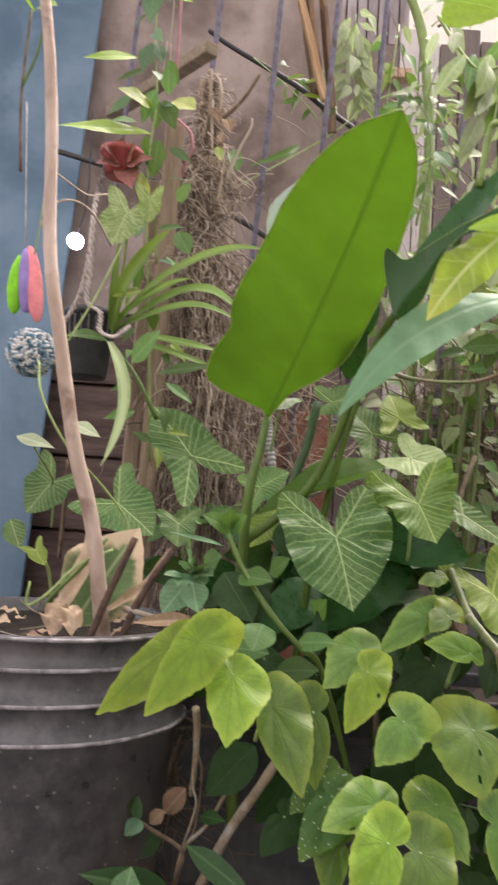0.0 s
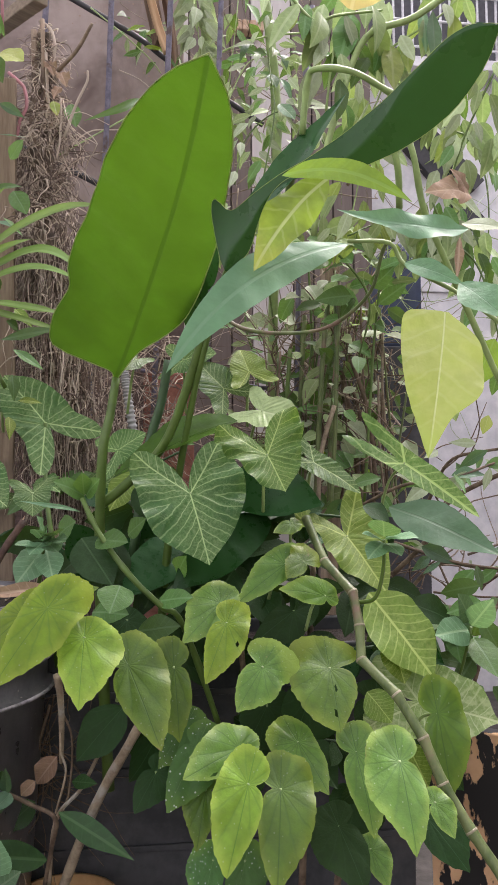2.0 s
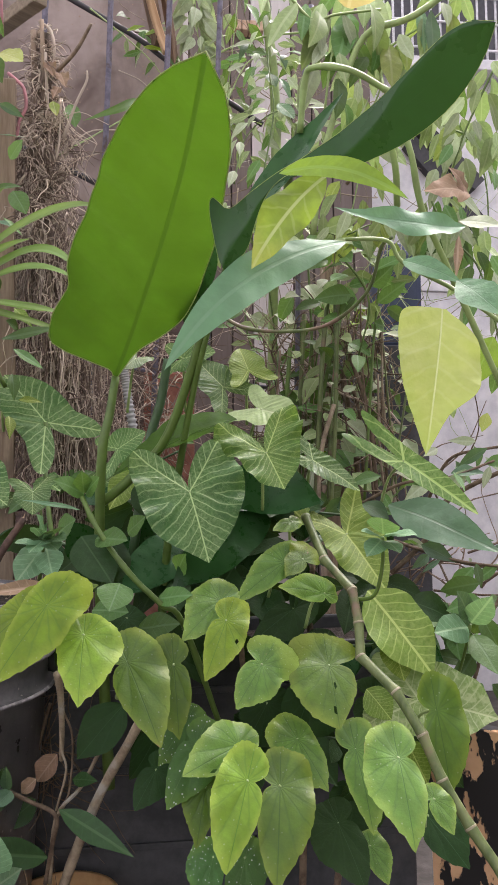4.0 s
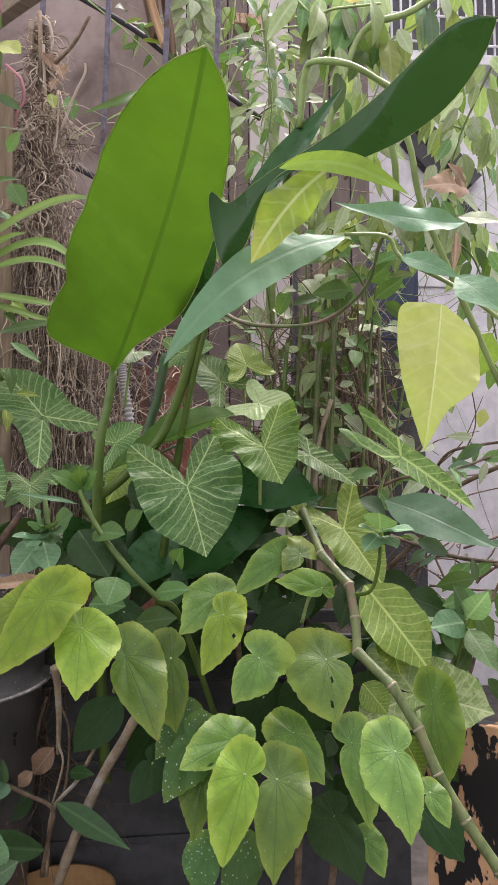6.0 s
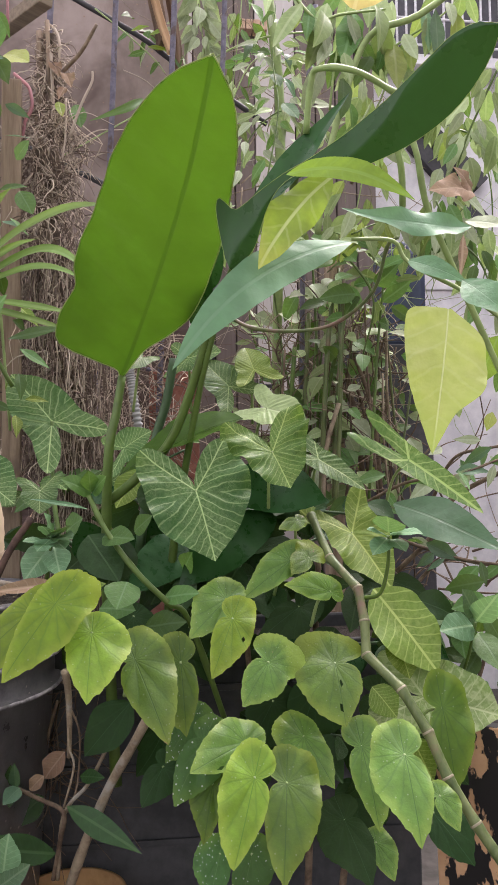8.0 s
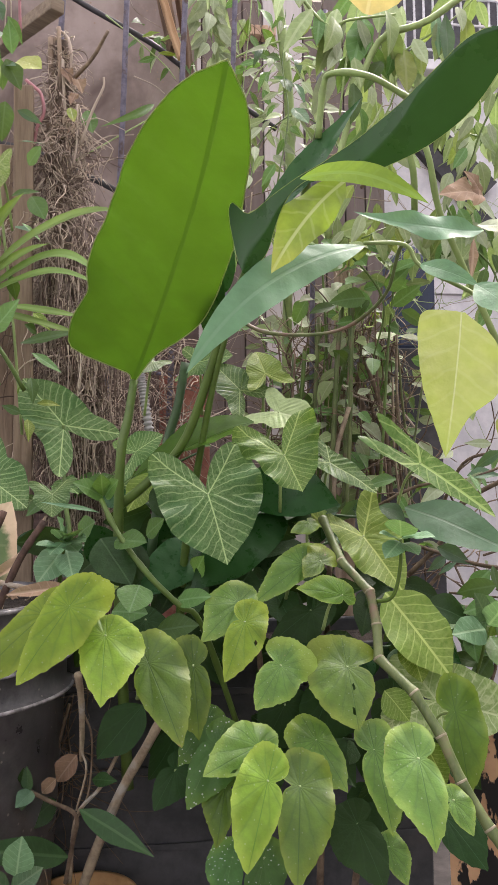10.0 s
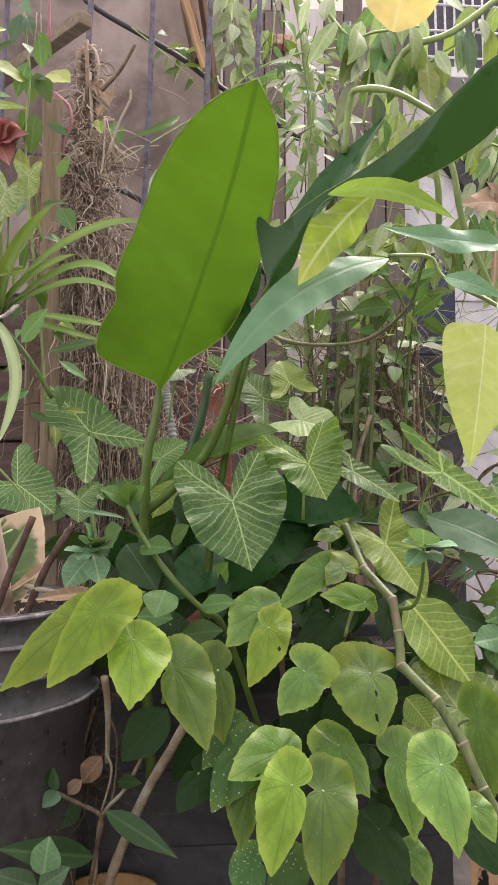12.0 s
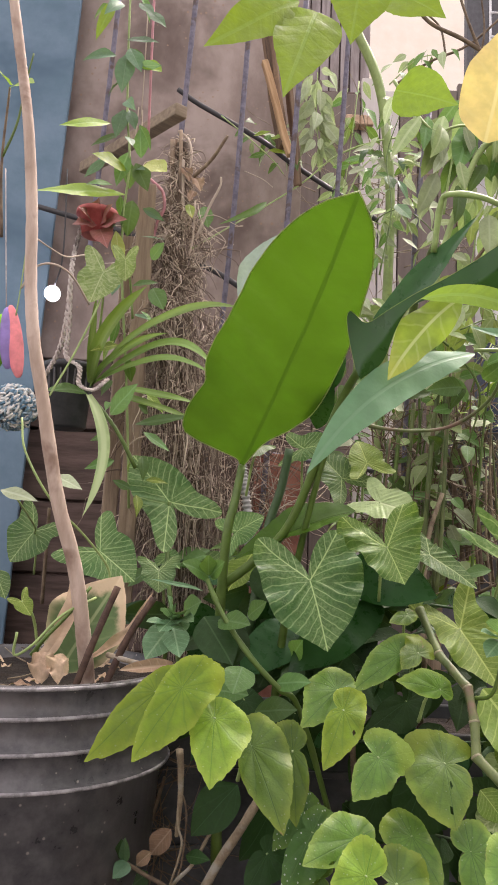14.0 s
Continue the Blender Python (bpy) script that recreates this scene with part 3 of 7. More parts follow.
BLADE = ((0, 0.03), (0.018, 0.09), (0.027, 0.22), (0.034, 0.45), (0.041, 0.70), (0.051, 0.88), (0.066, 0.96), (0.09, 0.985), (0.12, 0.985), (0.155, 0.965), (0.195, 0.925), (0.23, 0.895), (0.262, 0.94), (0.295, 0.99), (0.36, 0.985), (0.46, 0.915), (0.56, 0.85), (0.66, 0.785), (0.75, 0.685), (0.83, 0.56), (0.9, 0.40), (0.95, 0.24), (0.98, 0.11), (1, 0.0))
BLADE_FAR = ((0, 0.03), (0.04, 0.065), (0.08, 0.10), (0.11, 0.14), (0.15, 0.22), (0.2, 0.345), (0.28, 0.50), (0.36, 0.555), (0.46, 0.56), (0.56, 0.55), (0.66, 0.50), (0.75, 0.455), (0.83, 0.40), (0.9, 0.315), (0.95, 0.21), (0.98, 0.11), (1, 0.0))
STRAP = ((0, 0.5), (0.15, 0.9), (0.35, 1.0), (0.6, 0.9), (0.85, 0.5), (1, 0.0))
BROAD = ((0, 0.1), (0.03, 0.38), (0.09, 0.72), (0.19, 0.93), (0.32, 1.0), (0.46, 0.93), (0.6, 0.73), (0.72, 0.5), (0.83, 0.28), (0.92, 0.13), (1, 0.0))
# distance of the edge from the stalk, by the angle from the tip
ARROW = ((0, 1.0), (4, 0.96), (14, 0.87), (34, 0.73), (58, 0.63), (84, 0.53), (102, 0.53), (116, 0.68), (127, 0.86), (134, 0.92), (141, 0.84), (151, 0.60), (165, 0.25), (180, 0.09))
ARROW = tuple((-a, r) for a, r in ARROW[:0:-1]) + ARROW
# an oblique heart: a notch on one side of the stalk and a large hind lobe on the other
EAR = ((-180, 0.435), (-161, 0.455), (-136, 0.502), (-115, 0.52), (-90, 0.53), (-70, 0.585), (-57, 0.63), (-43, 0.675), (-27, 0.755), (-14, 0.855), (-5, 0.945), (0, 1.02), (3, 0.945), (10, 0.835), (20, 0.69), (34, 0.555), (45, 0.455), (56, 0.375), (68, 0.30), (79, 0.225), (89, 0.14), (97, 0.155), (105, 0.25), (114, 0.34), (126, 0.39), (145, 0.415), (163, 0.43), (180, 0.435))
EGG = ((-180, 0.435), (-161, 0.455), (-136, 0.502), (-115, 0.52), (-90, 0.53), (-70, 0.585), (-57, 0.63), (-43, 0.675), (-27, 0.755), (-14, 0.855), (-5, 0.945), (0, 1.02), (3, 0.945), (10, 0.835), (20, 0.69), (34, 0.555), (45, 0.455), (60, 0.40), (80, 0.355), (100, 0.33), (120, 0.335), (140, 0.365), (160, 0.405), (180, 0.435))
HEART = ((0, 1.0), (5, 0.94), (14, 0.88), (30, 0.83), (50, 0.77), (72, 0.73), (95, 0.75), (112, 0.82), (125, 0.88), (135, 0.90), (146, 0.82), (157, 0.58), (168, 0.25), (180, 0.07))
HEART = tuple((-a, r) for a, r in HEART[:0:-1]) + HEART
SPADE = ((0, 0.08), (0.04, 0.2), (0.1, 0.42), (0.2, 0.75), (0.3, 0.93), (0.42, 1.03), (0.52, 1.0), (0.6, 0.88), (0.66, 0.66), (0.71, 0.44), (0.78, 0.3), (0.88, 0.17), (1, 0.0))
SPADE_FAR = ((0, 0.1), (0.015, 0.42), (0.04, 0.76), (0.09, 0.97), (0.18, 1.02), (0.35, 0.95), (0.5, 0.82), (0.62, 0.68), (0.74, 0.5), (0.85, 0.3), (0.94, 0.13), (1, 0.0))
# a long folded blade with a curled lobe at its foot: its near edge, its rib and its far edge
SWEEP = ((0, -0.5), (0.012, -1.5), (0.025, -2.3), (0.04, -2.72), (0.056, -2.85), (0.07, -2.7), (0.082, -2.3), (0.093, -1.95), (0.108, -1.76), (0.13, -1.68), (0.16, -1.62), (0.2, -1.54), (0.29, -1.38), (0.4, -1.14), (0.555, -0.92), (0.714, -0.76), (0.82, -0.80), (0.9, -0.82), (0.958, -0.6), (0.985, -0.32), (1, 0.0))
SWEEP_RIB = ((0, 0.0), (0.07, -0.4), (0.15, -0.62), (0.22, -0.92), (0.3, -0.95), (0.4, -0.5), (0.504, -0.1), (0.634, -0.2), (0.74, -0.6), (0.85, -0.72), (0.94, -0.55), (1, 0.0))
SWEEP_FAR = ((0, 0.12), (0.07, 0.1), (0.11, -0.05), (0.152, -0.35), (0.216, -0.8), (0.27, -1.0), (0.33, -0.98), (0.375, -0.7), (0.43, -0.1), (0.5, 0.35), (0.564, 0.62), (0.634, 0.84), (0.75, 0.95), (0.847, 0.8), (0.92, 0.52), (0.97, 0.24), (1, 0.0))
SHAPES = {"sweep": SWEEP, "oval": OVAL, "lance": LANCE, "blade": BLADE, "strap": STRAP, "broad": BROAD, "arrow": ARROW, "ear": EAR, "egg": EGG, "heart": HEART, "spade": SPADE}


def blade_points(shape, wide, bend, fold, wave, seed, side, cup, fine=1, sway=0.0, lobes=1.0):
    """A leaf of length 1 along y, its face towards z."""
    rng = random.Random(seed)
    ph, ph2 = rng.random() * 6.3, rng.random() * 6.3
    table = SHAPES[shape]
    flat, faces, rim = [], [], []
    if shape in ("arrow", "ear", "egg", "heart"):
        full = {"arrow": 1.30, "ear": 0.90, "egg": 0.92, "heart": 1.55}[shape]
        sides, rings = 132, 9
        flat.append((0.0, 0.0))
        rim.append(0.0)
        for j in range(1, rings + 1):
            for k in range(sides):
                a = -180 + 360 * k / sides
                r = ease(table, a * side) * (1 + 0.02 * math.sin(5 * radians(a) + ph) + (0.007 * ((k % 3) - 1) + 0.010 * math.sin(k * 1.3 + ph) + 0.008 * math.sin(k * 0.37 + ph2) if shape in ("ear", "egg") and j == rings else 0) + 0.03 * math.sin(3 * radians(a) + ph2) * (j / rings))
                back = min(1.0, max(0.0, (abs(a) - 75) / 55))
                r *= j / rings * (1 + (lobes - 1) * back * back * (3 - 2 * back))
                flat.append((r * math.sin(radians(a)) * wide / full, r * math.cos(radians(a))))
                rim.append(j / rings)
        for k in range(sides):
            q = (k + 1) % sides
            faces.append((0, 1 + q, 1 + k))
            for j in range(rings - 1):
                o = 1 + j * sides
                faces.append((o + k, o + q, o + sides + q, o + sides + k))
    else:
        n, m = (20, 8) if fine == 1 else (44, 14)
        if fine == 0:
            n, m = 9, 4
        for i in range(n + 1):
            v = (i / n) ** 1.6 if shape in ("blade", "sweep") else i / n
            for j in range(m + 1):
                u = -1 + 2 * j / m
                rim.append(abs(u))
                far = {"blade": BLADE_FAR, "spade": SPADE_FAR}.get(shape, table)
                h = ease(far if u > 0 else table, v) * (1 + (0.04 * (shape != "blade") * math.sin(v * 11 + ph + (0 if u < 0 else 2.2)) if wave else 0))
                if shape == "sweep":
                    e = ease(SWEEP_RIB, v)
                    h = ease(SWEEP if u < 0 else SWEEP_FAR, v)
                    flat.append(((e + (h - e) * abs(u)) * wide / 2, v))
                else:
                    hind = 0.085 * max(0.0, -u) * h * math.exp(-12 * v) if shape == "blade" else 0.0
                    flat.append((u * h * wide / 2, v - hind))
        for i in range(n):
            for j in range(m):
                o = i * (m + 1) + j
                faces.append((o, o + 1, o + m + 2, o + m + 1))
    pts = []
    for x, y in flat:
        ax = abs(x) / max(wide / 2, 1e-6)
        crease = ease(SWEEP_RIB, y) * wide / 2 if shape == "sweep" else 0.0
        z = fold * abs(x - crease) - bend * y * abs(y) - cup * (x * x + 0.5 * y * y)
        z += wave * wide * ax * ax * math.sin(y * 13 + ph + (0 if x < 0 else 1.7)) * 0.5
        if shape in ("ear", "egg"):
            z += 0.009 * math.cos(8.0 * math.atan2(abs(x) * 1.5, y)) * min(1.0, 2.2 * max(0.0, math.hypot(x, y) - 0.08)) - 0.35 * x * x + 0.02 * math.sin(7 * y + ph) * ax
        elif shape in ("arrow", "heart"):
            z += 0.007 * math.cos(40 * (y - 0.9 * abs(x))) * min(1.0, 6 * abs(x))
        elif fine:
            z += 0.012 * wide * math.cos(45 * (y - 0.5 * abs(x))) * min(1.0, 2 * ax)
        z += 0.008 * math.sin(x * 14 + ph2) * math.sin(y * 9 + ph)
        x += sway * 4 * y * (1 - y)
        pts.append((x, y, z))
    return pts, faces, flat, rim


LEAVES = [0]


def leaf(plant, kind, shape, base, tip, width, face=(0.0, -1.0, 0.55), bend=0.12, fold=0.1, wave=0.04, side=1, cup=0.0, fine=1, name="leaf", label="", holes=(), sway=0.0, margin=0.0, stalk=None, stalk_r=0.0016, stalk_mat="stalk_pale", lobes=1.0):
    """A leaf from where its stalk joins the blade to its tip, that turns its face towards `face`."""
    LEAVES[0] += 1
    base, tip = Vector(base), Vector(tip)
    L = (tip - base).length
    pts, faces, flat, rim = blade_points(shape, width / L, bend, fold, wave, LEAVES[0], side, cup, fine, sway, lobes)
    for hx, hy, hr in holes:
        faces = [f for f in faces if math.hypot(sum(flat[i][0] for i in f) / len(f) - hx, (sum(flat[i][1] for i in f) / len(f) - hy) * 1.6) > hr]
    end = Vector((0, 1, -bend - 0.5 * cup))
    k = L / end.length
    y = (tip - base).normalized()
    z = Vector(face)
    z = (z - y * z.dot(y)).normalized()
    x = y.cross(z)
    m = Matrix((x, y, z)).transposed().to_4x4()
    m = m @ Matrix.Rotation(-math.atan2(end.z, 1.0), 4, "X")
    me = mesh_of(name, [Vector(p) * k for p in pts], faces, kind, flat, rim=rim)
    ob = under(plant, name, me, Matrix.Translation(base) @ m, label)
    if margin:
        n, w = 44, 15
        loop = [Vector(pts[i * w]) * k for i in range(n + 1)] + [Vector(pts[i * w + w - 1]) * k for i in range(n, -1, -1)]
        v, f = tube(loop, margin, margin, 90, 5)
        under(ob, "leaf_margin", mesh_of("leaf_margin", v, f, "margin"), Matrix.Translation(base) @ m)
    if stalk is None and shape in ("arrow", "ear", "egg", "heart"):
        far = 0.05 if shape in ("ear", "egg") else 0.07
        stalk = base + Vector((math.sin(LEAVES[0] * 2.1) * 0.012, far, -0.9 * far))
    if stalk is not None:
        q = Vector(stalk)
        mid = (base + q) / 2 + Vector((0, 0.01, 0.12 * (base - q).length))
        v, f = tube([base, mid, q], stalk_r, stalk_r * 1.3, 8, 6)
        under(ob, "leaf_stalk", mesh_of("leaf_stalk", v, f, stalk_mat))
    return ob


def scatter_leaf(plant, me, at, way, face, size):
    """One more leaf on a shared mesh."""
    y = Vector(way).normalized()
    z = Vector(face)
    z = (z - y * z.dot(y)).normalized()
    m = Matrix((y.cross(z), y, z)).transposed().to_4x4()
    return under(plant, "leaf", me, Matrix.Translation(at) @ m @ Matrix.Scale(size, 4))


def shared_leaf(kind, shape, wide, bend=0.2, fold=0.2, wave=0.05, seed=1):
    pts, faces, flat, rim = blade_points(shape, wide, bend, fold, wave, seed, 1, 0.0, 0)
    return mesh_of("leaf", pts, faces, kind, flat, rim=rim)


SPRAYS = {}


def spray(plant, mats, pts, count, size, hang=0.6, spread=0.03, stalk="stalk", r=0.0015, shape="lance", wide=0.4, seed=1, face=(0, -1, 0.5), first=0.0):
    """A stem with leaves set along it on short stalks."""
    rng = random.Random(seed)
    if r:
        v, f = tube(pts, r, r * 0.6, 6 * (len(pts) - 1), 6)
        under(plant, "stem", mesh_of("stem", v, f, stalk))
    line = spline(pts, 80)
    for i in range(count):
        mat = rng.choice(mats)
        key = (mat, shape, wide, rng.randint(0, 2))
        if key not in SPRAYS:
            SPRAYS[key] = shared_leaf(mat, shape, wide * (0.85 + 0.15 * key[3]), 0.12 + 0.14 * key[3], 0.12 + 0.1 * key[3], 0.06, key[3] + 5)
        k = min(79, int((first + (1 - first) * (i + rng.random()) / count) * 80))
        a = i * 2.4 + rng.uniform(-0.6, 0.6)
        out = Vector((math.cos(a), 0.7 * math.sin(a) - 0.15, rng.uniform(-0.2, 0.5)))
        at = Vector(line[k]) + out * spread * rng.uniform(0.3, 1.0)
        way = out * 0.8 + Vector((rng.gauss(0, 0.25), rng.gauss(0, 0.2), -hang + rng.gauss(0, 0.25)))
        look_to = Vector(face) + Vector((rng.gauss(0, 0.45), rng.gauss(0, 0.3), rng.gauss(0, 0.4)))
        scatter_leaf(plant, SPRAYS[key], at, way, look_to, size * rng.uniform(0.65, 1.15))


def tangle(plant, lo, hi, count, r, mat, seed, up=0.3, reach=0.05):
    """Fine dry twigs and tendrils that cross each other, as one part."""
    rng = random.Random(seed)
    out = []
    for i in range(count):
        q = np.array([rng.uniform(a, b) for a, b in zip(lo, hi)])
        d = np.array((rng.gauss(0, 0.7), rng.gauss(0, 0.4), rng.gauss(0, 0.5) + up))
        pts = [q]
        for k in range(rng.randint(3, 6)):
            d = d + np.array((rng.gauss(0, 0.35), rng.gauss(0, 0.3), rng.gauss(0, 0.35)))
            d = d / np.linalg.norm(d)
            q = q + d * reach * rng.uniform(0.4, 1.2)
            pts.append(q)
        out.append(tube(pts, r * rng.uniform(0.5, 1.4), r * 0.4, 3 * (len(pts) - 1), 5))
    return tagged(under(plant, "brushwood", mesh_of("brushwood", *joined(out), mat)), kind="stuff")


def jointed(plant, pts, r0, r1):
    """A cane of straight joints, with a swollen ring at each node."""
    line = []
    for a, b in zip(pts, pts[1:]):
        a, b = np.array(a), np.array(b)
        line += [a + (b - a) * f for f in (0.0, 0.06, 0.2, 0.5, 0.8, 0.94)]
    line.append(np.array(pts[-1]))
    v, f = tube(line, r0, r1, sides=14, smooth=False)
    swell = (1.14, 1.08, 0.97, 0.95, 0.98, 1.08)
    for i in range(len(line)):
        for k in range(14):
            v[i * 14 + k] = line[i] + (v[i * 14 + k] - line[i]) * swell[i % 6]
    under(plant, "stem", mesh_of("stem", v, f, "cane"))
    for i in range(1, len(pts) - 1):
        p = np.array(pts[i])
        d = (np.array(pts[i + 1]) - np.array(pts[i - 1]))
        d = d / np.linalg.norm(d)
        r = (r0 + (r1 - r0) * i / (len(pts) - 1)) * 1.17
        v, f = tube([p - d * 0.0012, p, p + d * 0.0012], r, r, 3, 14)
        under(plant, "node_ring", mesh_of("node_ring", v, f, "node"))



# ---- setting ----
def timber(name, label, a, b, w, h, mat, jag=0.0, seed=1):
    bm, m = bar_between(a, b, w, h, 0.002, jag, seed, 8 if jag else 0)
    return solo(name, from_bm(name, bm, mat), label, "timber", m)

solo("ground", mesh_of("ground", [(-40, -40, 0), (40, -40, 0), (40, 40, 0), (-40, 40, 0)], [(0, 1, 2, 3)], "paving", smooth=False), "old stained concrete ground of the yard", "ground", kind="structure")
solo("wall_back", from_bm("wall_back", box((-1.6, 1.62, 1.0599), (0.1265, 1.66, 2.3)), "brown"), "dull brown rusty sheet wall behind the plants", "wall", kind="structure")
blue_top, blue_foot = (-0.376, 1.560, 1.858), (-0.418, 1.560, 0.781)
bm = box((-1.0, -0.006, 0), (0, 0.006, 2.3))
for v in bm.verts:
    v.co.x += blue_foot[0] if v.co.x < -0.5 else blue_foot[0] + (blue_top[0] - blue_foot[0]) * (v.co.z - blue_foot[2]) / (blue_top[2] - blue_foot[2])
solo("wall_blue", from_bm("wall_blue", bm, "blue"), "faded blue painted panel wall", "wall", kind="structure", m=Matrix.Translation((0, 1.56, 0)))
base_z = 1.0599
# brown boards; their dark tone also carries shade behind the low plants
skirt = tagged(new("wall_skirt", from_bm("wall_skirt", box((-1.6, 1.645, 0), (0.1265, 1.66, base_z), 0), "dark_board")), "dark brown board skirting under the sheet wall, shade in its tone", "wall", "", "structure")
board_h = base_z / 7
for i in range(7):
    bm = box((-1.6, 1.625 + 0.004 * (i % 2), i * board_h + 0.003), (0.1265, 1.645, (i + 1) * board_h - 0.003), 0.002)
    under(skirt, "board", from_bm("board", bm, "dark_board"))
fence_x0, fence_x1, fence_z = 0.1265, 0.7325, 2.1848
fence = tagged(new("wall_fence", from_bm("wall_fence", box((fence_x0 - 0.2, 2.32, 0), (fence_x1, 2.36, fence_z - 0.03), 0.002), "dark_board")), "tall fence of dark and pale weathered planks", "fence", "", "structure")
plank_w = 0.062
rng = random.Random(3)
for i in range(int((fence_x1 - fence_x0 + 0.2) / plank_w)):
    x = fence_x0 - 0.2 + i * plank_w
    under(fence, "plank", from_bm("plank", box((x + 0.002, 2.3, 0), (x + plank_w - 0.002, 2.32, fence_z + rng.uniform(-0.05, 0.02)), 0.002), "plank"))
# added board panel that stands in for dark shade above the fence
shade_x1 = 0.4015
shade_panel = tagged(new("wall_shade_panel", from_bm("wall_shade_panel", box((fence_x0 - 0.2, 2.40, 0), (shade_x1, 2.44, 3.0), 0.002), "dark_board")), "tall weathered brown board panel, added for dark shade behind the fence", "wall", "", "structure")
rng = random.Random(6)
for i in range(14):
    x = fence_x0 - 0.2 + i * (shade_x1 - fence_x0 + 0.2) / 14
    under(shade_panel, "board", from_bm("board", box((x + 0.002, 2.385 + 0.004 * rng.random(), 0), (x + (shade_x1 - fence_x0 + 0.2) / 14 - 0.003, 2.40, 3.0), 0.002), "shade_board"))
ledge_y = 2.27
for i in range(4):
    a, b = (0.308, 2.270, 2.029), (0.397, 2.270, 2.030)
    w = (b[0] - a[0]) / 4
    solo("brick", from_bm("brick", box((a[0] + i * w + 0.001, 2.26, a[2] - 0.018), (a[0] + (i + 1) * w - 0.001, 2.30, a[2] + 0.014), 0.003), "tan_brick"), "small tan brick in a row on the fence", "brick", group="bricks on the fence")
solo("wall_house", from_bm("wall_house", box((0.7386, 2.45, 0), (2.6, 2.6, 1.2821)), "white"), "white plastered lower house wall", "wall", kind="structure")
solo("wall_upper", from_bm("wall_upper", box((0.7386, 2.44, 1.2821), (2.6, 2.6, 2.0246)), "white"), "pale plastered upper house wall", "wall", kind="structure")
timber("stair_stringer", "dark steel stringer of an outside stair", (0.866, 2.420, 1.867), (1.116, 2.420, 1.622), 0.06, 0.05, "pier")
timber("stair_stringer", "dark steel stringer of an outside stair", (0.891, 2.420, 1.764), (1.122, 2.420, 1.500), 0.035, 0.05, "pier")
solo("wall_yard", from_bm("wall_yard", box((2.6, -4, 0), (2.72, 2.6, 2.6)), "grey_wall"), "grey plastered yard wall", "wall", kind="structure")
solo("wall_behind", from_bm("wall_behind", box((-1.7, -4.1, 0), (2.72, -4.0, 2.0)), "grey_wall"), "grey plastered yard wall", "wall", kind="structure")

solo("wall_far", from_bm("wall_far", box((-0.4, 4.5, 0), (4.2, 4.7, 4.7)), "cream"), "sunny cream plastered wall of a building behind", "wall", kind="structure")

# barred window over the white wall
sill_z = 2.0246
grille = thing("window_grille", "white painted steel window grille above a ledge", "grille", (0.9871, 2.42, sill_z), kind="")
gx0, gx1 = 0.8166, 1.7
under(grille, "ledge", from_bm("ledge", box((gx0 - 0.05, 2.36, sill_z - 0.035), (gx1, 2.46, sill_z)), "white"))
# dark sheet stands in for the unlit room behind the bars
under(grille, "shade_backing", from_bm("shade_backing", box((gx0 - 0.05, 2.52, sill_z), (gx1, 2.56, sill_z + 0.9)), "shade_in"))
upright = mesh_of("upright", *tube([(0, 0, 0), (0, 0, 0.85)], 0.004, sides=6), "grate")
for i in range(26):
    under(grille, "upright_bar", upright, Matrix.Translation((gx0 + i * 0.032, 2.42, sill_z)))
cross = mesh_of("cross", *tube([(0, 0, 0), (gx1 - gx0, 0, 0)], 0.004, sides=6), "grate")
for i in range(6):
    under(grille, "cross_bar", cross, Matrix.Translation((gx0, 2.412, sill_z + 0.06 + i * 0.09)))

# trellis of bars in front of the brown wall
trellis = thing("bar_trellis", "trellis of grey-violet painted steel bars before a brown wall", "trellis", (-0.016, 1.401, 1.209))
stem(trellis, "upright_bar", "rebar", [(-0.248, 1.317, 1.751), (-0.278, 1.377, 1.330), (-0.292, 1.405, 1.136)], 0.0048, 0.0048)
stem(trellis, "upright_bar", "rebar", [(-0.101, 1.276, 1.728), (-0.121, 1.321, 1.419), (-0.141, 1.357, 1.171)], 0.0052, 0.0052)
stem(trellis, "upright_bar", "rebar", [(-0.001, 1.273, 1.732), (-0.018, 1.339, 1.274), (-0.044, 1.395, 0.887), (-0.056, 1.424, 0.692)], 0.0052, 0.0052)
stem(trellis, "upright_bar", "rebar", [(0.100, 1.270, 1.737), (0.081, 1.339, 1.264), (0.063, 1.403, 0.820), (0.055, 1.428, 0.645)], 0.0052, 0.0052)
stem(trellis, "upright_bar", "rebar", [(0.184, 1.286, 1.755), (0.174, 1.341, 1.371), (0.157, 1.415, 0.858)], 0.0047, 0.0047)
stem(trellis, "upright_bar", "rebar", [(0.342, 1.339, 1.502), (0.326, 1.373, 1.269), (0.325, 1.435, 0.836), (0.320, 1.446, 0.762)], 0.0048, 0.0048)
stem(trellis, "cross_bar", "pipe", [(-0.144, 1.461, 1.596), (-0.097, 1.458, 1.563), (0.029, 1.447, 1.488), (0.092, 1.443, 1.440), (0.212, 1.434, 1.359), (0.265, 1.430, 1.322)], 0.0053, 0.0053)
stem(trellis, "cross_bar", "pipe", [(-0.439, 1.513, 1.356), (-0.166, 1.485, 1.277), (-0.123, 1.472, 1.251), (-0.042, 1.464, 1.210), (0.044, 1.458, 1.157), (0.210, 1.444, 1.061)], 0.0058, 0.0058)
stem(trellis, "cross_bar", "rebar", [(-0.074, 1.510, 0.889), (0.117, 1.489, 0.853), (0.275, 1.472, 0.832)], 0.0037, 0.0037)

